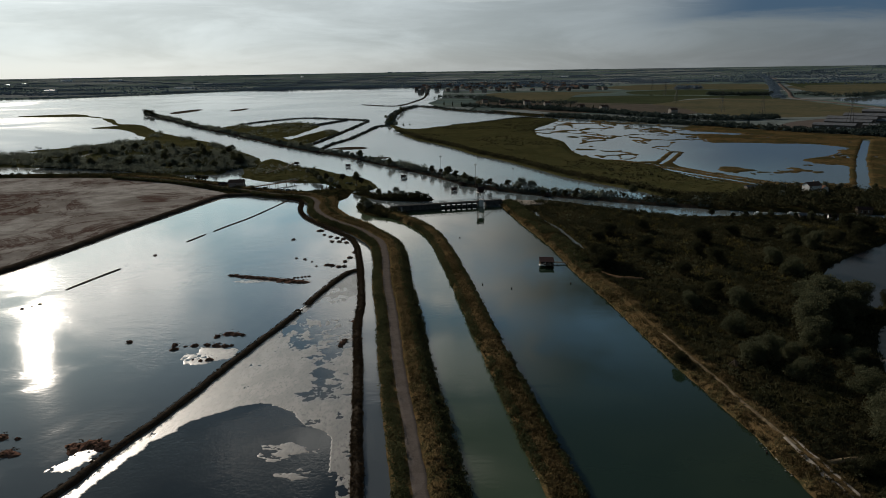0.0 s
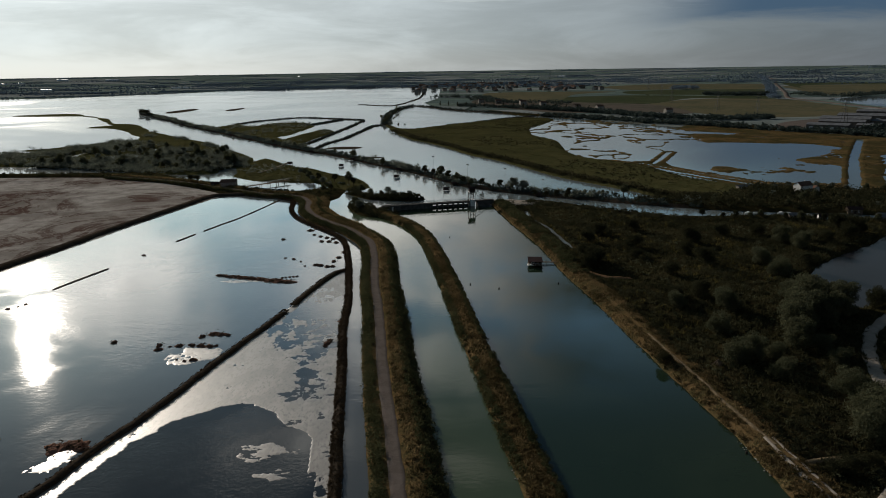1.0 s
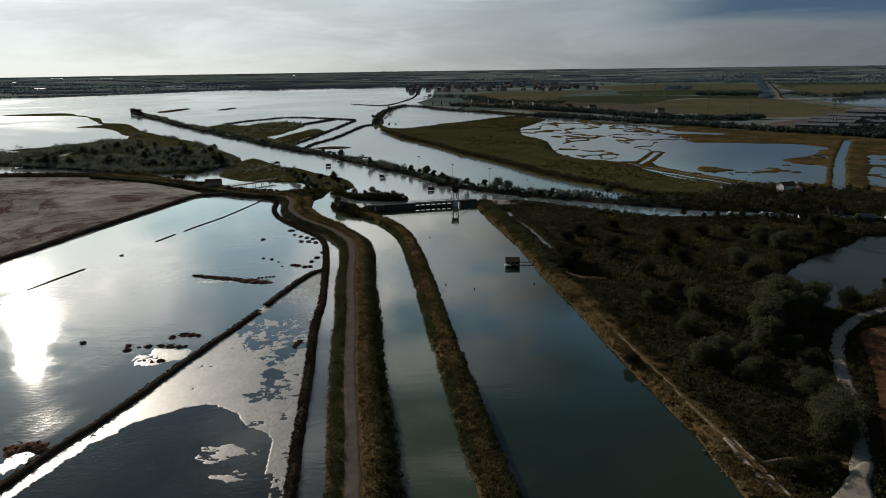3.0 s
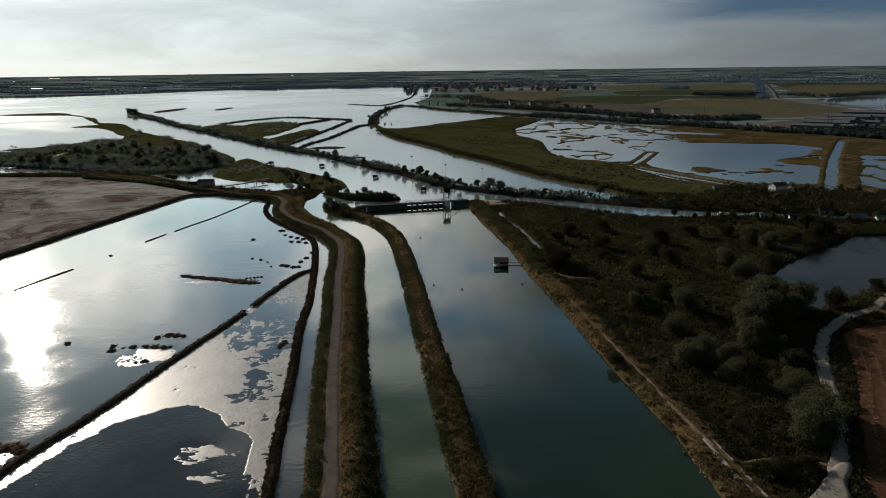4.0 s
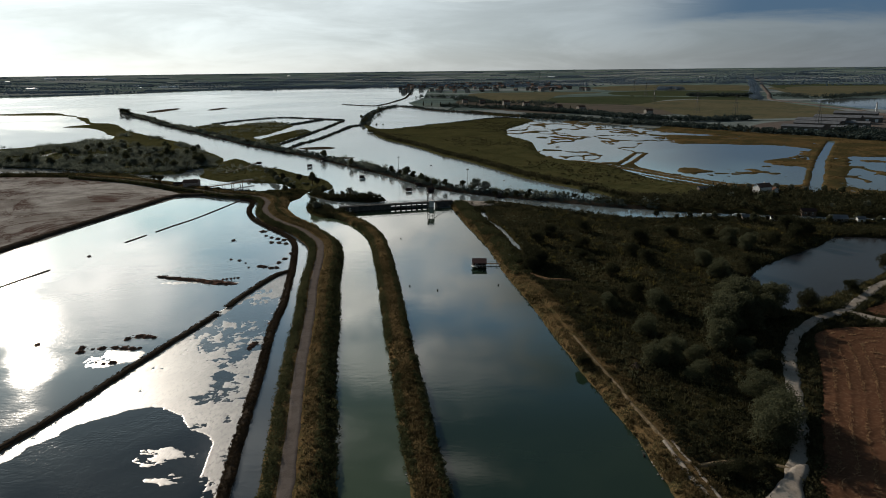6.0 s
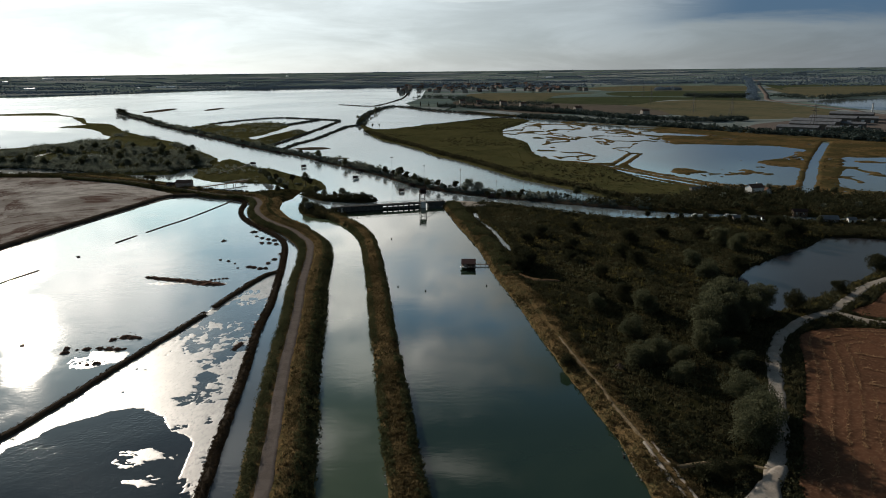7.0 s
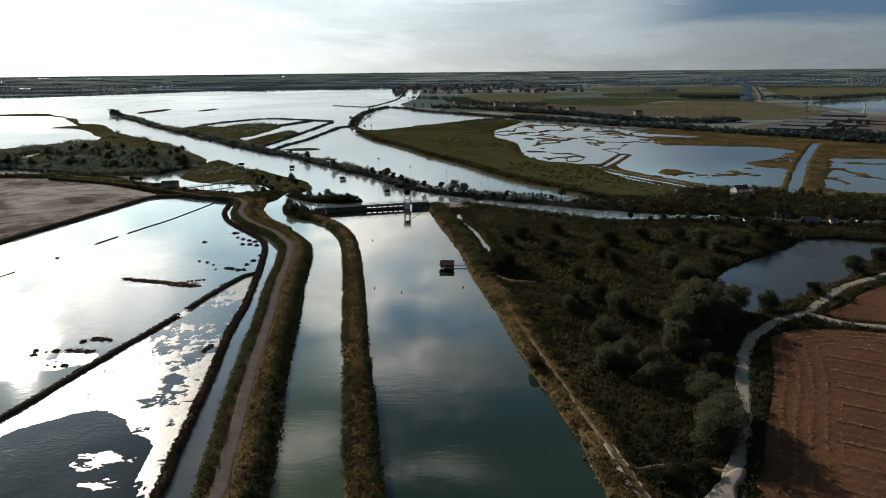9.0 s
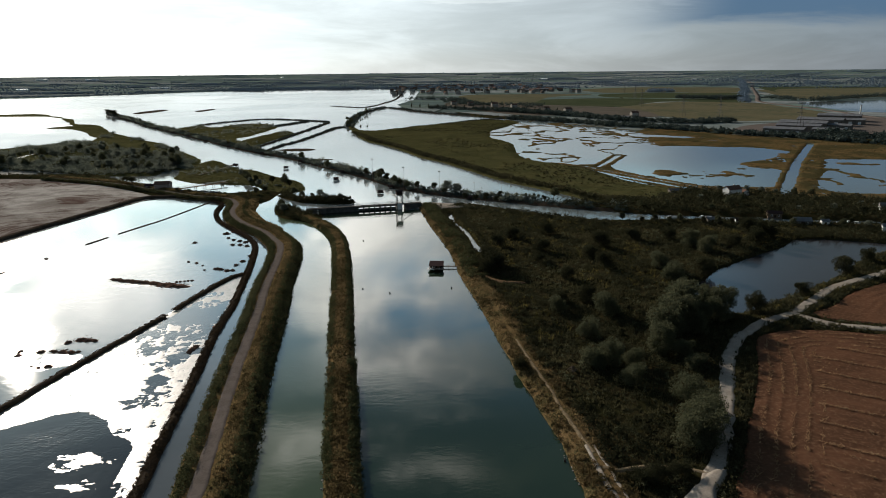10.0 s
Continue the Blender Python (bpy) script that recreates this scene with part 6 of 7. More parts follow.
# small fishing huts with drop nets along the dyke
def make_fishing_hut(seed):
    root = tagged(new("fishing_hut"), "small dark fishing hut on stilts with a raised drop net", "fishing hut")
    for x in (-1.9, 1.9):
        for y in (-1.7, 1.7):
            part("stilt", tube([(x, y, -0.6), (x, y, 1.1)], (0.13, 0.12), 6), DARK_WOOD, root)
    part("deck", box(-2.5, -2.6, 1.05, 2.5, 2.4, 1.25, 0.02), DARK_WOOD, root)
    part("wall", gable_walls(-2.0, -1.8, 2.0, 2.0, 1.25, 3.2, 4.0), DARK_WOOD, root)
    part("roof", gable(-2.0, -1.8, 2.0, 2.0, 3.22, 4.02), ROOF_DARK, root)
    part("door", box(-0.4, -1.86, 1.26, 0.4, -1.8, 3.0), DARK_WOOD, root)
    part("pane", box(0.85, -1.86, 1.9, 1.55, -1.8, 2.6), GLASS, root)
    net = part("net_frame", join([tube([(-1.8, -2.6, 1.2), (-4.0, -7.5, 5.2)], (0.07, 0.05), 5), tube([(1.8, -2.6, 1.2), (4.0, -7.5, 5.2)], (0.07, 0.05), 5), tube([(-4.0, -7.5, 5.2), (4.0, -7.5, 5.2)], (0.05, 0.05), 5)]), DARK_WOOD, root)
    part("net", join([tube([(-3.6 + 0.9 * k, -7.4, 5.1), (-2.7 + 0.7 * k, -5.0, 2.3)], (0.02, 0.02), 3) for k in range(9)]), NET, net)
    return root


hut_a, hut_b = make_fishing_hut(0), make_fishing_hut(1)
spots = [(-112, 488, 160), (-73, 472, 205), (-31, 419, 180), (0, 371, 190), (95, 336, 200)]
shore = curve_through(L3_line, 10)
for k in range(6, 92, 6):
    w = shore[k + 1] - shore[k - 1]
    w /= np.linalg.norm(w)
    spots.append((shore[k][0] - 6.5 * abs(w[1]), shore[k][1] - 6.5 * abs(w[0]), 215 if k % 12 else 30))
for i, (x, y, turn) in enumerate(spots):
    proto = (hut_a, hut_b)[i % 2]
    ob = proto if i < 2 else copy_thing(proto, place(x, y, 0.05, 0.75))
    ob.matrix_basis = place(x, y, 0.05, 0.68, radians(turn - 180), 0.7)
    ob["group"] = "fishing huts along the dyke"

# masts and poles
def make_mast(tall):
    root = tagged(new("mast"), "slim bare pole standing beside the water", "pole")
    part("pole", tube([(0, 0, -0.5), (0, 0, tall * 0.6), (0.05, 0, tall)], (0.08, 0.06, 0.04), 6), WOOD, root)
    part("crossbar", box(-0.6, -0.04, tall * 0.92, 0.6, 0.04, tall * 0.95), WOOD, root)
    return root


mast = make_mast(11)
for i, (x, y, s) in enumerate(((-8, 412, 1.3), (12, 382, 1.2), (32, 372, 1.1), (50, 352, 0.8), (64, 352, 0.9), (-30, 430, 0.8), (176, 161, 0.7), (160, 160, 0.7), (58, 230, 0.25))):
    ob = mast if not i else copy_thing(mast, place(x, y, 0.3, s))
    ob.matrix_basis = place(x, y, 0.3, s)
    ob["group"] = "poles"

# cars parked beside the levee road
def make_car(paint, label):
    root = tagged(new("car"), label, "car")
    side = [(-2.1, 0.35), (-2.15, 0.75), (-1.9, 0.92), (-1.3, 0.97), (1.0, 0.95), (1.9, 0.82), (2.1, 0.6), (2.08, 0.35)]
    top = [(-1.7, 0.94), (-1.25, 1.42), (0.35, 1.45), (1.05, 0.94)]
    for nm, line, half, mat in (("body", side, 0.85, paint), ("cabin", top, 0.72, GLASS)):
        n = len(line)
        verts = [(x, -half, z) for x, z in line] + [(x, half, z) for x, z in line]
        faces = [tuple(range(n)), tuple(range(2 * n - 1, n - 1, -1))] + [(k, n + k, n + (k + 1) % n, (k + 1) % n) for k in range(n)]
        part(nm, solid(verts, faces), mat, root)
    part("roof", box(-1.22, -0.7, 1.43, 0.33, 0.7, 1.48, 0.02), paint, root)
    for x in (-1.3, 1.3):
        for y in (-0.8, 0.8):
            part("wheel", tube([(x, y - 0.1, 0.32), (x, y + 0.1, 0.32)], (0.32, 0.32), 12), ROOF_DARK, root)
    return root


paints = [make_car(plain(c + "_car_paint", v, 0.3, 0.2, 0.1), c + " car parked on the bank by the road") for c, v in (("dark", (0.03, 0.03, 0.035)), ("silver", (0.45, 0.45, 0.46)), ("blue", (0.03, 0.05, 0.12)))]
for i, (x, y) in enumerate(((-108, 374.5), (-104.5, 373.5), (-101, 372.5), (-97.5, 371.5), (-94, 370.5), (-90.5, 369.5), (-87, 368.5))):
    zc = float(ground_at("bank_house", np.array([(x, y)]))[0])
    m = pose(x, y, zc, 0, 0, 75)
    ob = paints[i] if i < 3 else copy_thing(paints[i % 3], m)
    ob.matrix_basis = m
    ob["group"] = "parked cars"

brush = tagged(new("brushwood"), "heap of pale dead branches among the brambles", "brushwood")
stick_rng = np.random.default_rng(611)
for k in range(14):
    a, r = stick_rng.uniform(0, 6.28), stick_rng.uniform(0.5, 1.4)
    part("branch", tube([(-r * math.cos(a), -r * math.sin(a), 0.3), (0.2 * math.sin(k), 0.2, 1.1 + 0.03 * k), (r * math.cos(a), r * math.sin(a), 0.7)], (0.07, 0.06, 0.03), 5), WOOD, brush)
brush.matrix_basis = pose(60.6, 139.2, 1.2)

# pump house and footbridge
house = make_house("pump_house", 12.5, 9.5, 6.0, 8.4, plain("worn_brick", (0.40, 0.33, 0.295), 0.9, 0, 0.3, 0.8), ROOF_TILE, "grey two-storey brick pump house beside the channel", "house", 2)
house.matrix_basis = place(-124, 387.5, 0.9, 0.66, radians(6), 0.82)
shed = make_house("shed", 7, 5, 2.6, 3.8, GREY_WALL, ROOF_DARK, "low grey shed next to the pump house", "shed", 1, False)
shed.matrix_basis = place(-133, 391, 0.9, 0.66, radians(6))


def make_footbridge():
    root = tagged(new("footbridge"), "pale wooden footbridge over the channel", "bridge")
    part("deck", box(0, -1.3, 1.5, 34, 1.3, 1.7, 0.03), WOOD, root)
    for y in (-1.25, 1.25):
        part("handrail", box(0, y - 0.05, 2.55, 34, y + 0.05, 2.67), WHITE_PAINT, root)
        for k in range(12):
            part("rail_post", box(1.4 + 2.8 * k, y - 0.05, 1.7, 1.5 + 2.8 * k, y + 0.05, 2.55), WOOD, root)
        for k in range(6):
            part("pile", tube([(3 + 5.6 * k, y, -0.6), (3 + 5.6 * k, y, 1.5)], (0.18, 0.18), 6), WOOD, root)
    root.matrix_basis = pose(-117, 381, 0, 0, 0, 46)
    return root


make_footbridge()
structure(sweep("path_island", [(-122, 441), (-119, 455), (-116, 470), (-114, 488)], [(-0.9, 0.7), (-0.7, 1.12), (0, 1.15), (0.7, 1.12), (0.9, 0.7)], DUST, wobble=0.1, lump=0.0, seed=181, taper=False), "narrow pale footpath across the green island", "path")

# buildings beyond the scrubland
for x, y, z, turn, args in (
        (181, 347, 1.6, 20, (11, 6.5, 4.6, 6.8, WHITE_WALL, ROOF_TILE, "bright white cottage with clay roof among trees", "house", 1)),
        (188, 350, 1.0, 100, (7, 5, 2.8, 4.4, WHITE_WALL, ROOF_TILE, "small white annexe with clay roof", "house", 1)),
        (156, 359, 0.8, 5, (9, 5, 2.4, 3.4, GREY_WALL, ROOF_GREY, "long low grey shed by the marsh", "shed", 1)),
        (158, 283, 0.9, -12, (5, 4, 2.6, 3.8, WHITE_WALL, ROOF_DARK, "white hut beside the side canal", "hut", 1)),
        (148, 287, 0.9, -12, (6, 4, 2.4, 3.4, GREY_WALL, ROOF_GREY, "grey boat shed beside the side canal", "shed", 1)),
        (180, 299, 0.3, -12, (8, 5, 2.8, 4.0, WOOD, ROOF_DARK, "open timber hut over the side canal", "hut", 1)),
        (183, 281, 0.9, -10, (9, 6, 2.8, 4.4, GREY_WALL, ROOF_GREY, "grey roofed shed by the pond", "shed", 1)),
        (192, 280, 0.9, -10, (4, 3.5, 2.5, 3.5, WHITE_WALL, ROOF_GREY, "small white hut by the pond", "hut", 1)),
        (210, 268, 0.9, -20, (4, 4, 3, 4.2, WHITE_WALL, ROOF_GREY, "white pump hut at the pond end", "hut", 1)),
        (235, 308, 0.9, -15, (7, 5, 3.4, 5.0, WHITE_WALL, ROOF_GREY, "white gabled house beyond the canal", "house", 1))):
    h = make_house(args[-2].replace(" ", "_"), *args, chimney=args[-2] == "house")
    h.matrix_basis = place(x, y, z, 0.72, radians(turn))


def make_boat(length, material, label):
    root = tagged(new("boat"), label, "boat")
    n = 9
    verts = []
    for k in range(n):
        u = k / (n - 1)
        w = 0.85 * math.sin(min(1, u * 1.6 + 0.25) * math.pi / 2) * (1 - max(0, (u - 0.55) / 0.45) ** 2 * 0.95)
        x = (u - 0.5) * length
        verts += [(x, -w, 0.75 + 0.25 * u), (x, -w * 0.7, 0.1), (x, 0, 0.0), (x, w * 0.7, 0.1), (x, w, 0.75 + 0.25 * u), (x, w * 0.85, 0.6), (x, -w * 0.85, 0.6)]
    faces = []
    for k in range(n - 1):
        for j in range(7):
            faces.append((k * 7 + j, k * 7 + (j + 1) % 7, k * 7 + 7 + (j + 1) % 7, k * 7 + 7 + j))
    faces.append(tuple(range(7)))
    faces.append(tuple(range((n - 1) * 7, n * 7))[::-1])
    part("hull", solid(verts, faces), material, root)
    part("thwart", box(-0.3, -0.7, 0.62, 0.1, 0.7, 0.7), WOOD, root)
    part("cabin", box(-length * 0.35, -0.5, 0.62, -length * 0.15, 0.5, 1.2, 0.08), material, root)
    return root


boat = make_boat(5.5, WHITE_PAINT, "white open motor boat moored at the bank")
for i, (x, y, turn) in enumerate(((81, 342, -15), (97, 334, -18), (136, 301, -10), (201, 284, -8), (207, 286, -10), (-115, 482, 40), (-30, 414, 60), (150, 300, -5))):
    ob = boat if not i else copy_thing(boat, pose(x, y, 0, 0, 0, turn))
    ob.matrix_basis = pose(x, y, -0.05 if i != 4 else 0.0, 0, 0, turn)
    ob["group"] = "moored boats"


# mud islets in the pond
def make_islet(seed):
    rng = np.random.default_rng(seed)
    n, m = 18, 6
    verts = [(0, 0, 0.62)]
    ph = rng.uniform(0, 6.28, 4)
    for i in range(1, m + 1):
        r = i / m
        for k in range(n):
            a = 2 * math.pi * k / n
            w = 1 + 0.28 * math.sin(2 * a + ph[0]) + 0.2 * math.sin(3 * a + ph[1]) + 0.12 * math.sin(7 * a + ph[2])
            verts.append((r * w * math.cos(a), r * w * math.sin(a), max(-0.25, 0.6 * (1 - r**2.5) + rng.uniform(-0.1, 0.12) - 0.05)))
    faces = [(0, 1 + k, 1 + (k + 1) % n) for k in range(n)]
    for i in range(m - 1):
        for k in range(n):
            a, b = 1 + i * n + k, 1 + i * n + (k + 1) % n
            faces.append((a, a + n, b + n, b))
    root = tagged(new("mud_islet"), "rusty brown mud islet with low salt plants in the pond", "mud islet")
    part("mound", solid(verts, faces), MUD_RED, root)
    c = np.array([(rng.normal(0, 0.45), rng.normal(0, 0.45)) for k in range(14)])
    p = clumps("salt_plant_tuft", c, 0.3, 0.22, 7, 0.13, bpy.data.materials["brown_twigs"], 0.8, rng)
    p.parent = root
    tagged(p, kind="stuff")
    return root


MUD_RED = earth("rusty_mud", ((0.185, 0.100, 0.070), (0.130, 0.072, 0.052), (0.24, 0.145, 0.105)), 0.6, 3.0)
islets = [make_islet(401 + k) for k in range(3)]
spots = [(-81.3, 158.7, 0.8), (-69.2, 156.6, 0.8), (-68.3, 154, 0.8), (-66.2, 155.6, 0.35), (-64, 156.1, 0.8), (-61, 156.4, 0.8), (-58.6, 156, 1.1), (-56.4, 155.7, 0.9), (-54.9, 156, 0.5), (-60.5, 162, 0.8), (-58.3, 163.6, 1.1), (-56.2, 163.2, 1.1), (-54.2, 162.8, 0.6), (-57.6, 147.6, 0.8), (-59.4, 146.9, 0.5), (-61.5, 147.8, 0.35), (-68.8, 109.3, 1.6), (-66.6, 110.4, 1.7), (-64.6, 110, 1.4), (-63.2, 109, 0.9),
         (-84.5, 113.2, 1.2), (-79.5, 107.4, 1.5), (-81, 112.5, 0.5), (-27.9, 156.8, 0.9), (-27.5, 158.2, 0.8), (-28, 155.2, 0.7), (-43.8, 226.6, 0.9), (-42.2, 226, 0.9), (-39.6, 224.4, 0.9), (-37.8, 224.6, 0.7), (-56.6, 235.9, 0.5), (-53.2, 234.3, 0.6), (-47.5, 225.4, 0.4), (-50, 231, 0.4), (-64, 264, 0.8), (-56, 279, 1.2), (-54, 282, 0.9), (-52, 284.5, 0.9), (-48, 260, 0.9), (-45, 259.5, 1.0), (-42, 258, 1.0), (-44, 264, 0.9), (-47, 266, 0.8), (-50, 268, 0.7), (-53, 271, 0.6), (-110.1, 242.1, 0.6), (-124.1, 184.4, 0.6), (-122.6, 186.3, 0.5), (-121.2, 188.2, 0.6), (-38.5, 231, 0.9), (-37.5, 236, 0.8), (-36.8, 243, 0.7), (-26.5, 172, 0.9)]
spots += [(-73.5 + 1.55 * k, 215.3 - 0.5 * k + 0.3 * math.sin(k * 2.1), 0.95 + 0.05 * k) for k in range(17)] + [(-52 + 1.1 * k, 212 + 0.35 * k, 0.45) for k in range(5)]
for i, (x, y, s) in enumerate(spots):
    m = place(x, y, 0.06, s * 1.18, 1.7 * i, 0.7 / max(s, 0.7))
    ob = islets[i] if i < 3 else copy_thing(islets[i % 3], m)
    ob.matrix_basis = m
    ob["group"] = "mud islets"


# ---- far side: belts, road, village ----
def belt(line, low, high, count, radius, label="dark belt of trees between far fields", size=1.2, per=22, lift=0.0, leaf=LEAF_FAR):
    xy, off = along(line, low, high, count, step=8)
    # LEAF_FAR already carries the painted distance haze
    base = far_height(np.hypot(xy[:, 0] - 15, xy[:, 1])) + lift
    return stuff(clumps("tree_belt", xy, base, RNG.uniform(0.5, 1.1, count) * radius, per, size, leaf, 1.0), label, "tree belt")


far_bank = [(60, 1050), (112, 957), (193, 880), (245, 803), (296, 752), (333, 692), (376, 645), (420, 588), (560, 470)]
structure(sweep("embankment_far", far_bank, [(-8, 0.0), (-5, 2.2), (-2, 2.6), (2, 2.4), (6, 0.4), (8, 0.0)], SCRUB, step=5, wobble=0.8, seed=191, taper=False), "dark grassy embankment behind the salt marsh", "embankment")
canal_far = [(150, 955), (205, 893), (255, 822), (304, 772), (343, 712), (388, 666), (432, 608), (570, 490)]
structure(sweep("water_far_canal", canal_far, [(-3.5, 0.06), (0, 0.06), (3.5, 0.06)], LAGOON, step=6, wobble=0.4, lump=0, seed=192, taper=False), "straight canal behind the embankment", "canal")
belt([(130, 1110), (211, 1000), (237, 940), (259, 885), (287, 860), (320, 838), (346, 832), (384, 845)], -14, 12, 650, 4.5, leaf=LEAF_MID)
belt([(409, 680), (415, 660), (421, 640), (450, 590)], -12, 14, 160, 5.0, leaf=LEAF_MID)
belt([(542, 1498), (588, 1459), (652, 1444)], -14, 14, 260, 7.0, leaf=LEAF_MID)
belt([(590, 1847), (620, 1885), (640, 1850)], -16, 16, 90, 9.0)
belt([(716, 1457), (722, 1375), (739, 1322), (977, 1482), (1400, 1600)], -14, 14, 420, 7.0, leaf=LEAF_MID)
belt([(-40, 1560), (20, 1580), (60, 1500), (70, 1400), (110, 1300), (210, 1230)], -25, 25, 260, 5.5, leaf=LEAF_MID)
belt([(20, 1210), (90, 1150), (170, 1090)], -14, 14, 160, 4.5, leaf=LEAF_MID)
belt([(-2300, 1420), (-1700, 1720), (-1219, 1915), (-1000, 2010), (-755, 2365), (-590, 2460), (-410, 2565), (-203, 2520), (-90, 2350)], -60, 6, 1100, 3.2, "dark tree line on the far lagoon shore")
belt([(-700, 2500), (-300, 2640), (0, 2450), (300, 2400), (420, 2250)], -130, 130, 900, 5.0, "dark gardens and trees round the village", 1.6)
belt(canal_far, 8, 40, 900, 3.6, leaf=LEAF_MID)
belt(far_bank, -3, 3, 260, 1.6, "low dark bushes on the embankment", 0.6, leaf=LEAF_MID)
def plain_woods():
    """Hedges, copses and tree lines strewn over the far plain, in thin broken rows."""
    rng = np.random.default_rng(501)
    spots, sizes = [], []
    for k in range(300):
        r = 2500 * (1 + 0.95 * rng.uniform(0, 1) ** 1.3)
        a = rng.uniform(-0.72, 0.66)
        n = int(rng.uniform(8, 46))
        bend = rng.normal(0, 0.25)
        length = rng.uniform(80, 420)
        for u in np.linspace(-0.5, 0.5, n):
            spots.append((15 + r * math.sin(a) + u * length * math.cos(bend), r * math.cos(a) + u * length * math.sin(bend) + rng.normal(0, 5)))
            sizes.append(rng.uniform(2.5, 5.5))
    xy = np.array(spots)
    base = far_height(np.hypot(xy[:, 0] - 15, xy[:, 1]))
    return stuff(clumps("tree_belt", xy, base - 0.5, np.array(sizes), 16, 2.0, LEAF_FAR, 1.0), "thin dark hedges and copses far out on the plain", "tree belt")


plain_woods()

road_far = [(700, 760), (596, 879), (612, 1020), (624, 1178), (640, 1330), (740, 1560), (832, 1777), (1039, 2265), (1241, 2727), (1406, 3172)]
ob = sweep("road_far", road_far, [(-4.5, 0.1), (-3.8, 0.9), (3.8, 0.9), (4.5, 0.1)], GRAVEL, step=12, wobble=0.2, lump=0, seed=193, taper=False)
co = np.array([v.co[:] for v in ob.data.vertices])
co[:, 2] += far_height(np.hypot(co[:, 0] - 15, co[:, 1]))
ob.data.vertices.foreach_set("co", co.ravel())
structure(ob, "pale straight road crossing the far fields", "road")
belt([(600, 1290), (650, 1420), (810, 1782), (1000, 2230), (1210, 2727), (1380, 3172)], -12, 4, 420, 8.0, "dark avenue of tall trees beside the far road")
pines = PINES[0]
pines.matrix_basis = place(-146, 398, 0.8, 0.9)
for x, y, s in ((-152, 404, 0.9), (-112, 376, 0.5), (-104, 372, 0.5)):
    copy_thing(pines, place(x, y, 0.8, s))
for i in range(16):
    m = place(-16 + 15 * i, 1236 - 12.5 * i, 0, 0.7)
    ob = POPLARS[0] if not i else copy_thing(POPLARS[0], m)
    ob.matrix_basis = m
    ob["group"] = "poplar row"
far_pond = [(640, 1062), (694, 1290), (900, 1345), (1100, 1250), (900, 1000), (675, 985)]
structure(sheet("water_far_pond", far_pond, 0.06, LAGOON, 20), "pale reservoir among far fields", "pond")

STRAW = earth("straw_field", ((0.105, 0.094, 0.056), (0.080, 0.080, 0.049), (0.125, 0.110, 0.070)), 0.01, 0.08)
GREEN = earth("green_field", ((0.046, 0.056, 0.030), (0.056, 0.064, 0.036), (0.038, 0.046, 0.026)), 0.008, 0.06)
EARTHY = earth("bare_field", ((0.098, 0.083, 0.069), (0.081, 0.074, 0.058), (0.111, 0.096, 0.080)), 0.01, 0.06)
for i, (outline, material, label) in enumerate((
        ([(400, 860), (560, 900), (590, 1010), (605, 1180), (612, 1290), (480, 1350), (330, 1180), (340, 950)], STRAW, "straw-coloured stubble field"),
        ([(180, 1330), (330, 1200), (470, 1370), (600, 1310), (640, 1440), (540, 1480), (380, 1560), (210, 1480)], GREEN, "green crop field"),
        ([(90, 1480), (200, 1340), (290, 1640), (420, 1800), (110, 1830)], STRAW, "pale hay field before the village"),
        ([(420, 1600), (560, 1510), (650, 1470), (790, 1780), (640, 1840), (560, 1850), (440, 1780)], GREEN, "green crop field"),
        ([(480, 1900), (640, 1890), (800, 1820), (980, 2230), (700, 2380), (480, 2200)], STRAW, "straw-coloured stubble field"),
        ([(780, 1420), (1000, 1500), (1400, 1640), (1500, 2000), (1000, 2050), (860, 1770)], STRAW, "straw-coloured stubble field"),
        ([(900, 1800), (1060, 2080), (1500, 2040), (1600, 2400), (1160, 2440)], GREEN, "green crop field"),
        ([(150, 1010), (235, 1000), (330, 950), (340, 1180), (180, 1330), (60, 1440), (50, 1260)], EARTHY, "rough grazing land before the village"),
        ([(410, 560), (470, 610), (640, 730), (700, 700), (600, 560), (520, 460)], STRAW, "rough dry grass field"))):
    structure(sheet("field", outline, 0.04 + 0.004 * i, material, 20), label, "field")
yard_far = [(320, 700), (350, 690), (400, 650), (470, 680), (600, 830), (580, 930), (470, 850), (380, 790)]
structure(sheet("yard", yard_far, 0.09, GRAVEL, 20), "grey gravel works yard", "yard")


def make_hall(wide, deep, label):
    root = tagged(new("warehouse"), label, "warehouse")
    part("wall", gable_walls(-wide / 2, -deep / 2, wide / 2, deep / 2, -0.2, 6.5, 8.5), GREY_WALL, root)
    part("roof", gable(-wide / 2, -deep / 2, wide / 2, deep / 2, 6.55, 8.55, 0.5, 0.25), ROOF_GREY, root)
    for k in range(4):
        part("door", box(-wide / 2 + wide * (k + 0.3) / 4, -deep / 2 - 0.1, 0, -wide / 2 + wide * (k + 0.3) / 4 + 4, -deep / 2 + 0.05, 4.2), WHITE_PAINT, root)
    return root


hall = make_hall(46, 22, "long grey works hall with sheet roof")
for i, (x, y, turn, s) in enumerate(((375, 690, -38, 0.8), (405, 720, -38, 0.9), (425, 750, -38, 1.0), (465, 790, -38, 1.0), (420, 692, -38, 0.6), (450, 735, -38, 0.7), (520, 850, -35, 1.0), (500, 800, -35, 0.8), (270, 915, -30, 0.5), (215, 1010, -30, 0.5), (330, 2080, 5, 1.0), (290, 2010, 5, 0.9))):
    m = place(x, y, 0, s, radians(turn))
    ob = hall if not i else copy_thing(hall, m)
    ob.matrix_basis = m
    ob["group"] = "works halls"
chim = tagged(new("chimney"), "tall pale works chimney", "chimney")
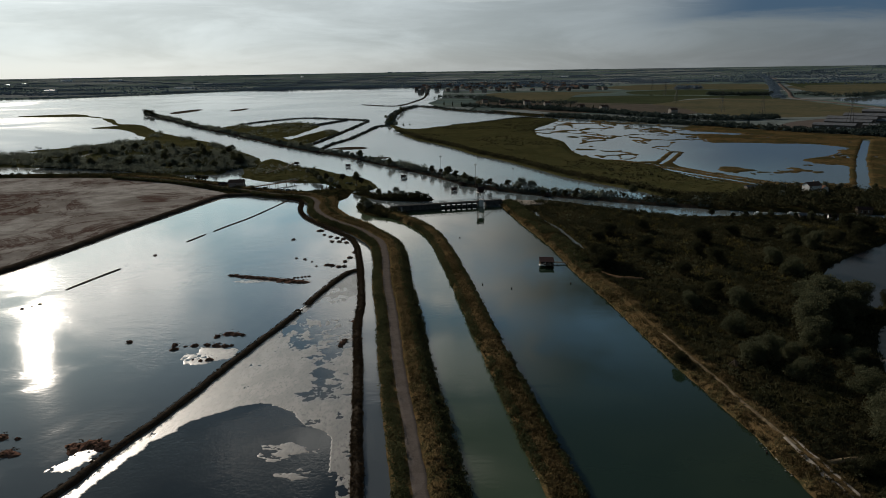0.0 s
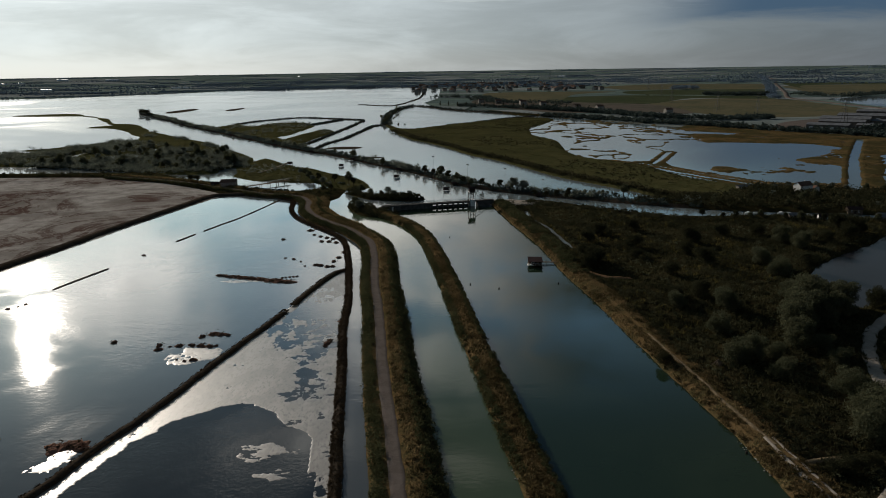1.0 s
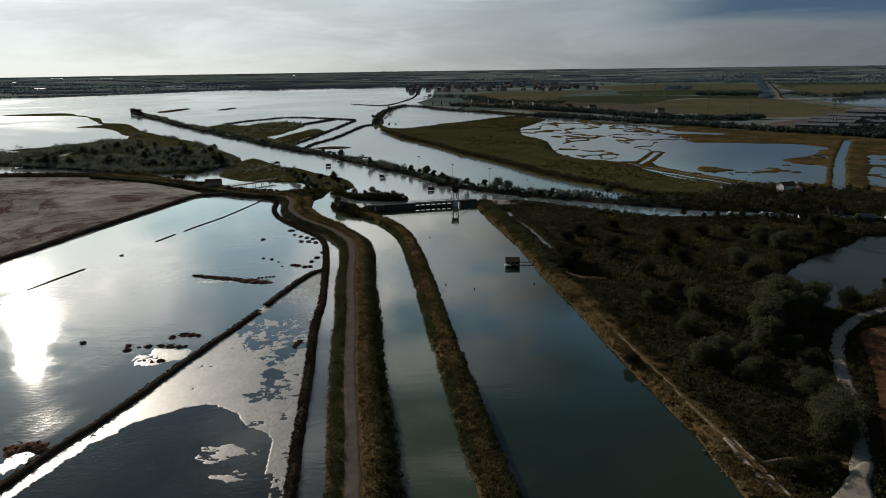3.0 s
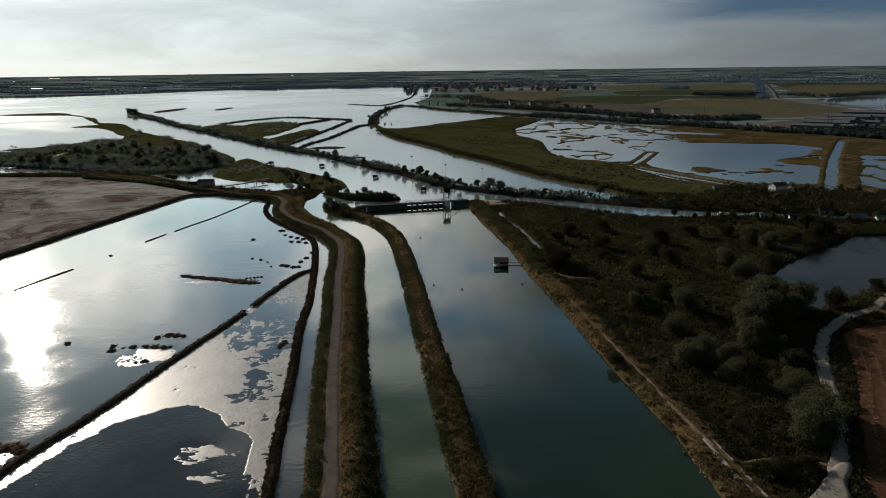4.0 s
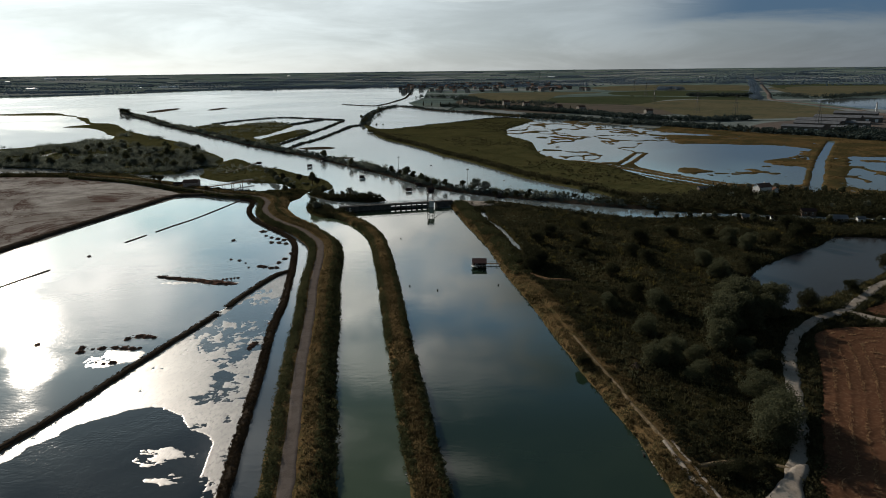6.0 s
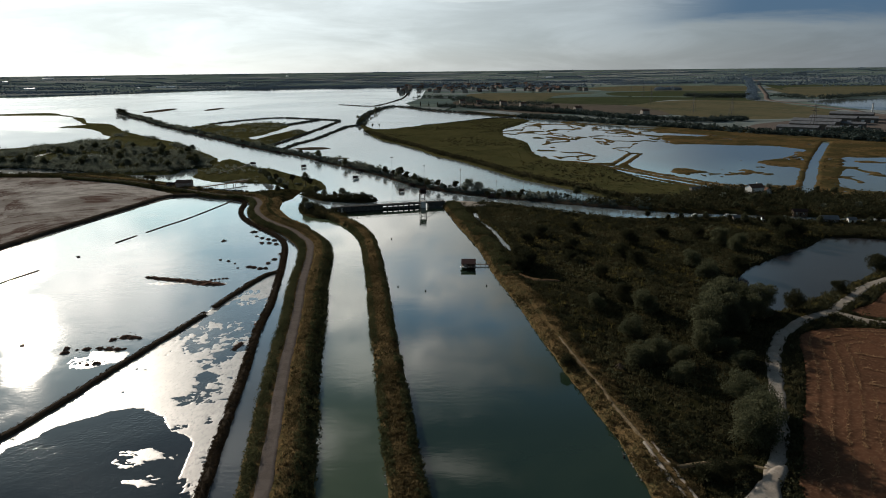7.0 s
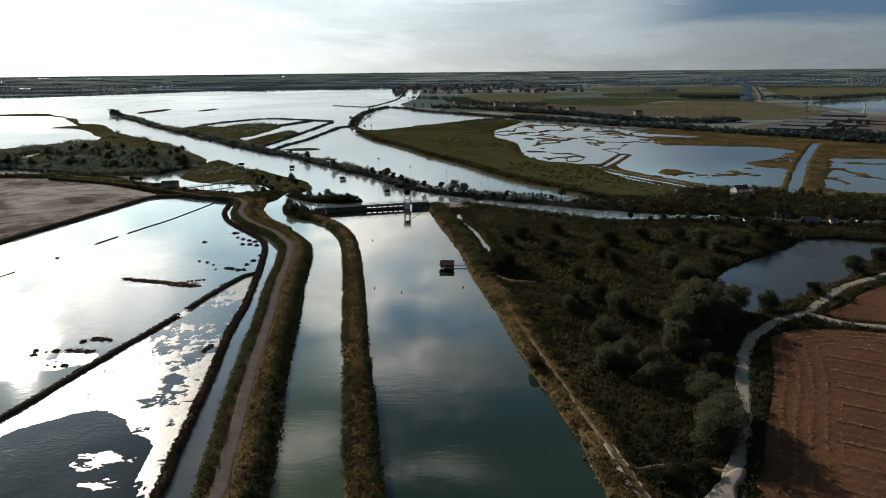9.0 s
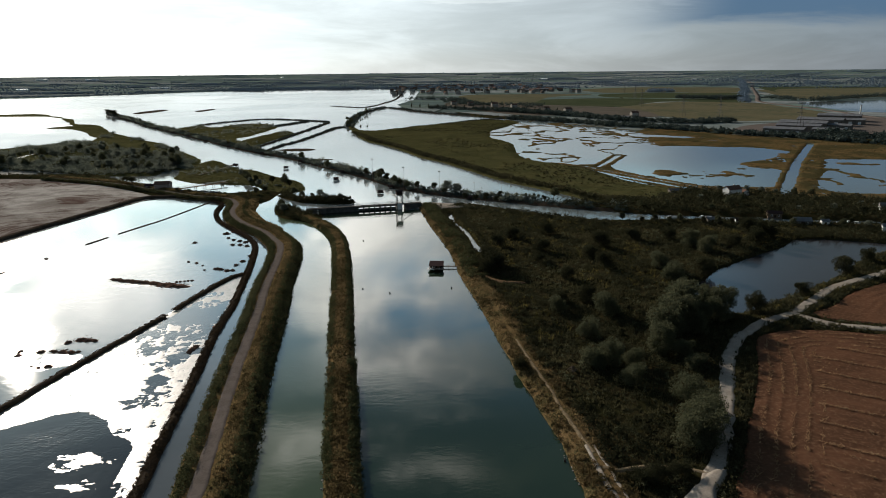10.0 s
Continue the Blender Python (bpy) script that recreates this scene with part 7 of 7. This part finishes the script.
part("stack", tube([(0, 0, 0), (0, 0, 22)], (1.6, 1.2), 12), WHITE_WALL, chim)
part("rim", tube([(0, 0, 21.4), (0, 0, 22.4)], (1.5, 1.5), 12), CONCRETE, chim)
chim.matrix_basis = place(575, 900, 0, 0.7)


def make_pylon():
    root = tagged(new("pylon"), "thin steel lattice power pylon in the fields", "pylon")
    legs = [tube([(a * 3, b * 3, 0), (a * 0.5, b * 0.5, 22), (a * 0.25, b * 0.25, 30)], (0.18, 0.14, 0.1), 4) for a in (-1, 1) for b in (-1, 1)]
    part("mast", join(legs), STEEL, root)
    for z, w in ((20, 6), (24, 5), (28, 4)):
        part("crossarm", box(-w, -0.15, z, w, 0.15, z + 0.3), STEEL, root)
    for k in range(5):
        h = 4 * k + 2
        part("brace", tube([(-3 + 0.45 * k, -3 + 0.45 * k, h), (2.6 - 0.45 * k, -2.6 + 0.45 * k, h + 4)], (0.1, 0.1), 4), STEEL, root)
    return root


pylon = make_pylon()
for i, (x, y) in enumerate(((369, 968), (377, 859), (375, 1188), (524, 1868), (395, 700), (450, 1500))):
    ob = pylon if not i else copy_thing(pylon, pose(x, y, 0, 0, 0, 20))
    ob.matrix_basis = pose(x, y, 0, 0, 0, 20)
    ob["group"] = "power line"


def make_greenhouse():
    root = tagged(new("greenhouse"), "white plastic greenhouse tunnel on the far plain", "greenhouse")
    n = 12
    verts = [(x, 9 * math.cos(a), 7 * math.sin(a)) for x in (-22, 22) for a in np.linspace(0, math.pi, n)]
    faces = [(k, k + 1, n + k + 1, n + k) for k in range(n - 1)] + [tuple(range(n))[::-1], tuple(range(n, 2 * n))]
    part("cover", solid(verts, faces), WHITE_PAINT, root)
    part("door", box(-22.2, -1.5, 0, -21.9, 1.5, 3), GREY_WALL, root)
    return root


green = make_greenhouse()
for i, (x, y, s) in enumerate(((-1511, 2626, 1.0), (-2126, 3865, 1.3), (-1841, 3838, 1.5), (-1078, 2768, 0.9), (-1034, 2752, 0.9), (-1236, 2886, 0.8), (-1127, 2666, 0.7), (-918, 4307, 0.7), (578, 3656, 0.9), (-2154, 3392, 0.8), (-2149, 3521, 0.7), (-1066, 3304, 0.6), (1241, 3350, 0.6), (1330, 3300, 0.6))):
    m = place(x, y, float(far_height(math.hypot(x - 15, y))), s, 0.3 * i)
    ob = green if not i else copy_thing(green, m)
    ob.matrix_basis = m
    ob["group"] = "greenhouses"

village = [make_house("house", 11, 9, 5.8, 8.2, (PALE_WALL, GREY_WALL, PALE_WALL)[k], ROOF_TILE, ("white rendered village house with clay roof", "grey village house with clay roof", "pale village house with clay roof")[k], "house", 2) for k in range(3)]
rng = np.random.default_rng(77)
spots = []
while len(spots) < 120:
    x, y = rng.uniform(-120, 420), rng.uniform(1860, 2750)
    if y > 1860 + 0.1 * abs(x) and all(abs(x - a) + abs(y - b) > 22 for a, b, *_ in spots):
        spots.append((x, y, rng.uniform(0.8, 1.3), rng.uniform(0, 6.28)))
spots += [(60, 1330, 0.9, 0.2), (90, 1290, 0.9, 0.1), (130, 1240, 1.0, 0.2), (160, 1200, 0.9, 0.3), (200, 1100, 0.9, 0.4), (225, 1050, 1.0, 0.3), (300, 960, 0.9, 0.2)]
for i, (x, y, s, a) in enumerate(spots):
    m = place(x, y, float(far_height(math.hypot(x - 15, y))), s, a)
    ob = village[i] if i < 3 else copy_thing(village[i % 3], m)
    ob.matrix_basis = m
    ob["group"] = "village houses"

# pale stones along the waterline
def stones(name, xy, z, size, material, rng):
    """Small angular stones, one mesh."""
    corner = np.array([(x, y, k) for x in (-1, 1) for y in (-1, 1) for k in (-0.7, 0.7)], float)
    face = np.array([(0, 1, 3, 2), (4, 6, 7, 5), (0, 4, 5, 1), (2, 3, 7, 6), (0, 2, 6, 4), (1, 5, 7, 3)])
    n = len(xy)
    verts = np.c_[xy, np.full(n, z)][:, None, :] + corner[None] * rng.uniform(0.55, 1.0, (n, 8, 3)) * (size * rng.uniform(0.5, 1.3, n))[:, None, None]
    return mesh_object(name, verts.reshape(-1, 3), (face[None] + 8 * np.arange(n)[:, None, None]).reshape(-1, 4), material)


stone_rng = np.random.default_rng(733)
for line, low, high, n in (([(60, 70), (57, 80), (54.9, 95), (53.1, 114), (51, 126), (49.2, 140)], -0.5, 0.5, 150), ([(21, 60), (16.6, 96.5), (14.6, 110)], -3.6, -3.0, 40), ([(21, 60), (16.6, 96.5), (11.6, 132)], 3.0, 3.5, 30)):
    xy, off = along(line, low, high, n, stone_rng)
    xy = xy[rough_field(xy[:, 0], xy[:, 1], 6, 734) > 0.1]
    stuff(stones("stones", xy, 0.12, 0.13, CONCRETE, stone_rng), "pale angular stones scattered along the waterline", "stones")

# mooring posts in the canals
post = tagged(new("mooring_post"), "short dark wooden mooring post standing in the canal", "post")
part("shaft", tube([(0, 0, -0.6), (0, 0, 0.2), (0.03, 0, 0.42)], (0.2, 0.2, 0.17), 8), DARK_WOOD, post)
part("cap", tube([(0.03, 0, 0.4), (0.03, 0, 0.48)], (0.19, 0.13), 8), DARK_WOOD, post)
for i, (x, y) in enumerate(((2, 264), (8.4, 202.7), (35.6, 202.7), (17, 198.3), (53.2, 106))):
    m = place(x, y, 0, 1.0, 0.7 * i)
    ob = post if not i else copy_thing(post, m)
    ob.matrix_basis = m
    ob["group"] = "mooring posts"
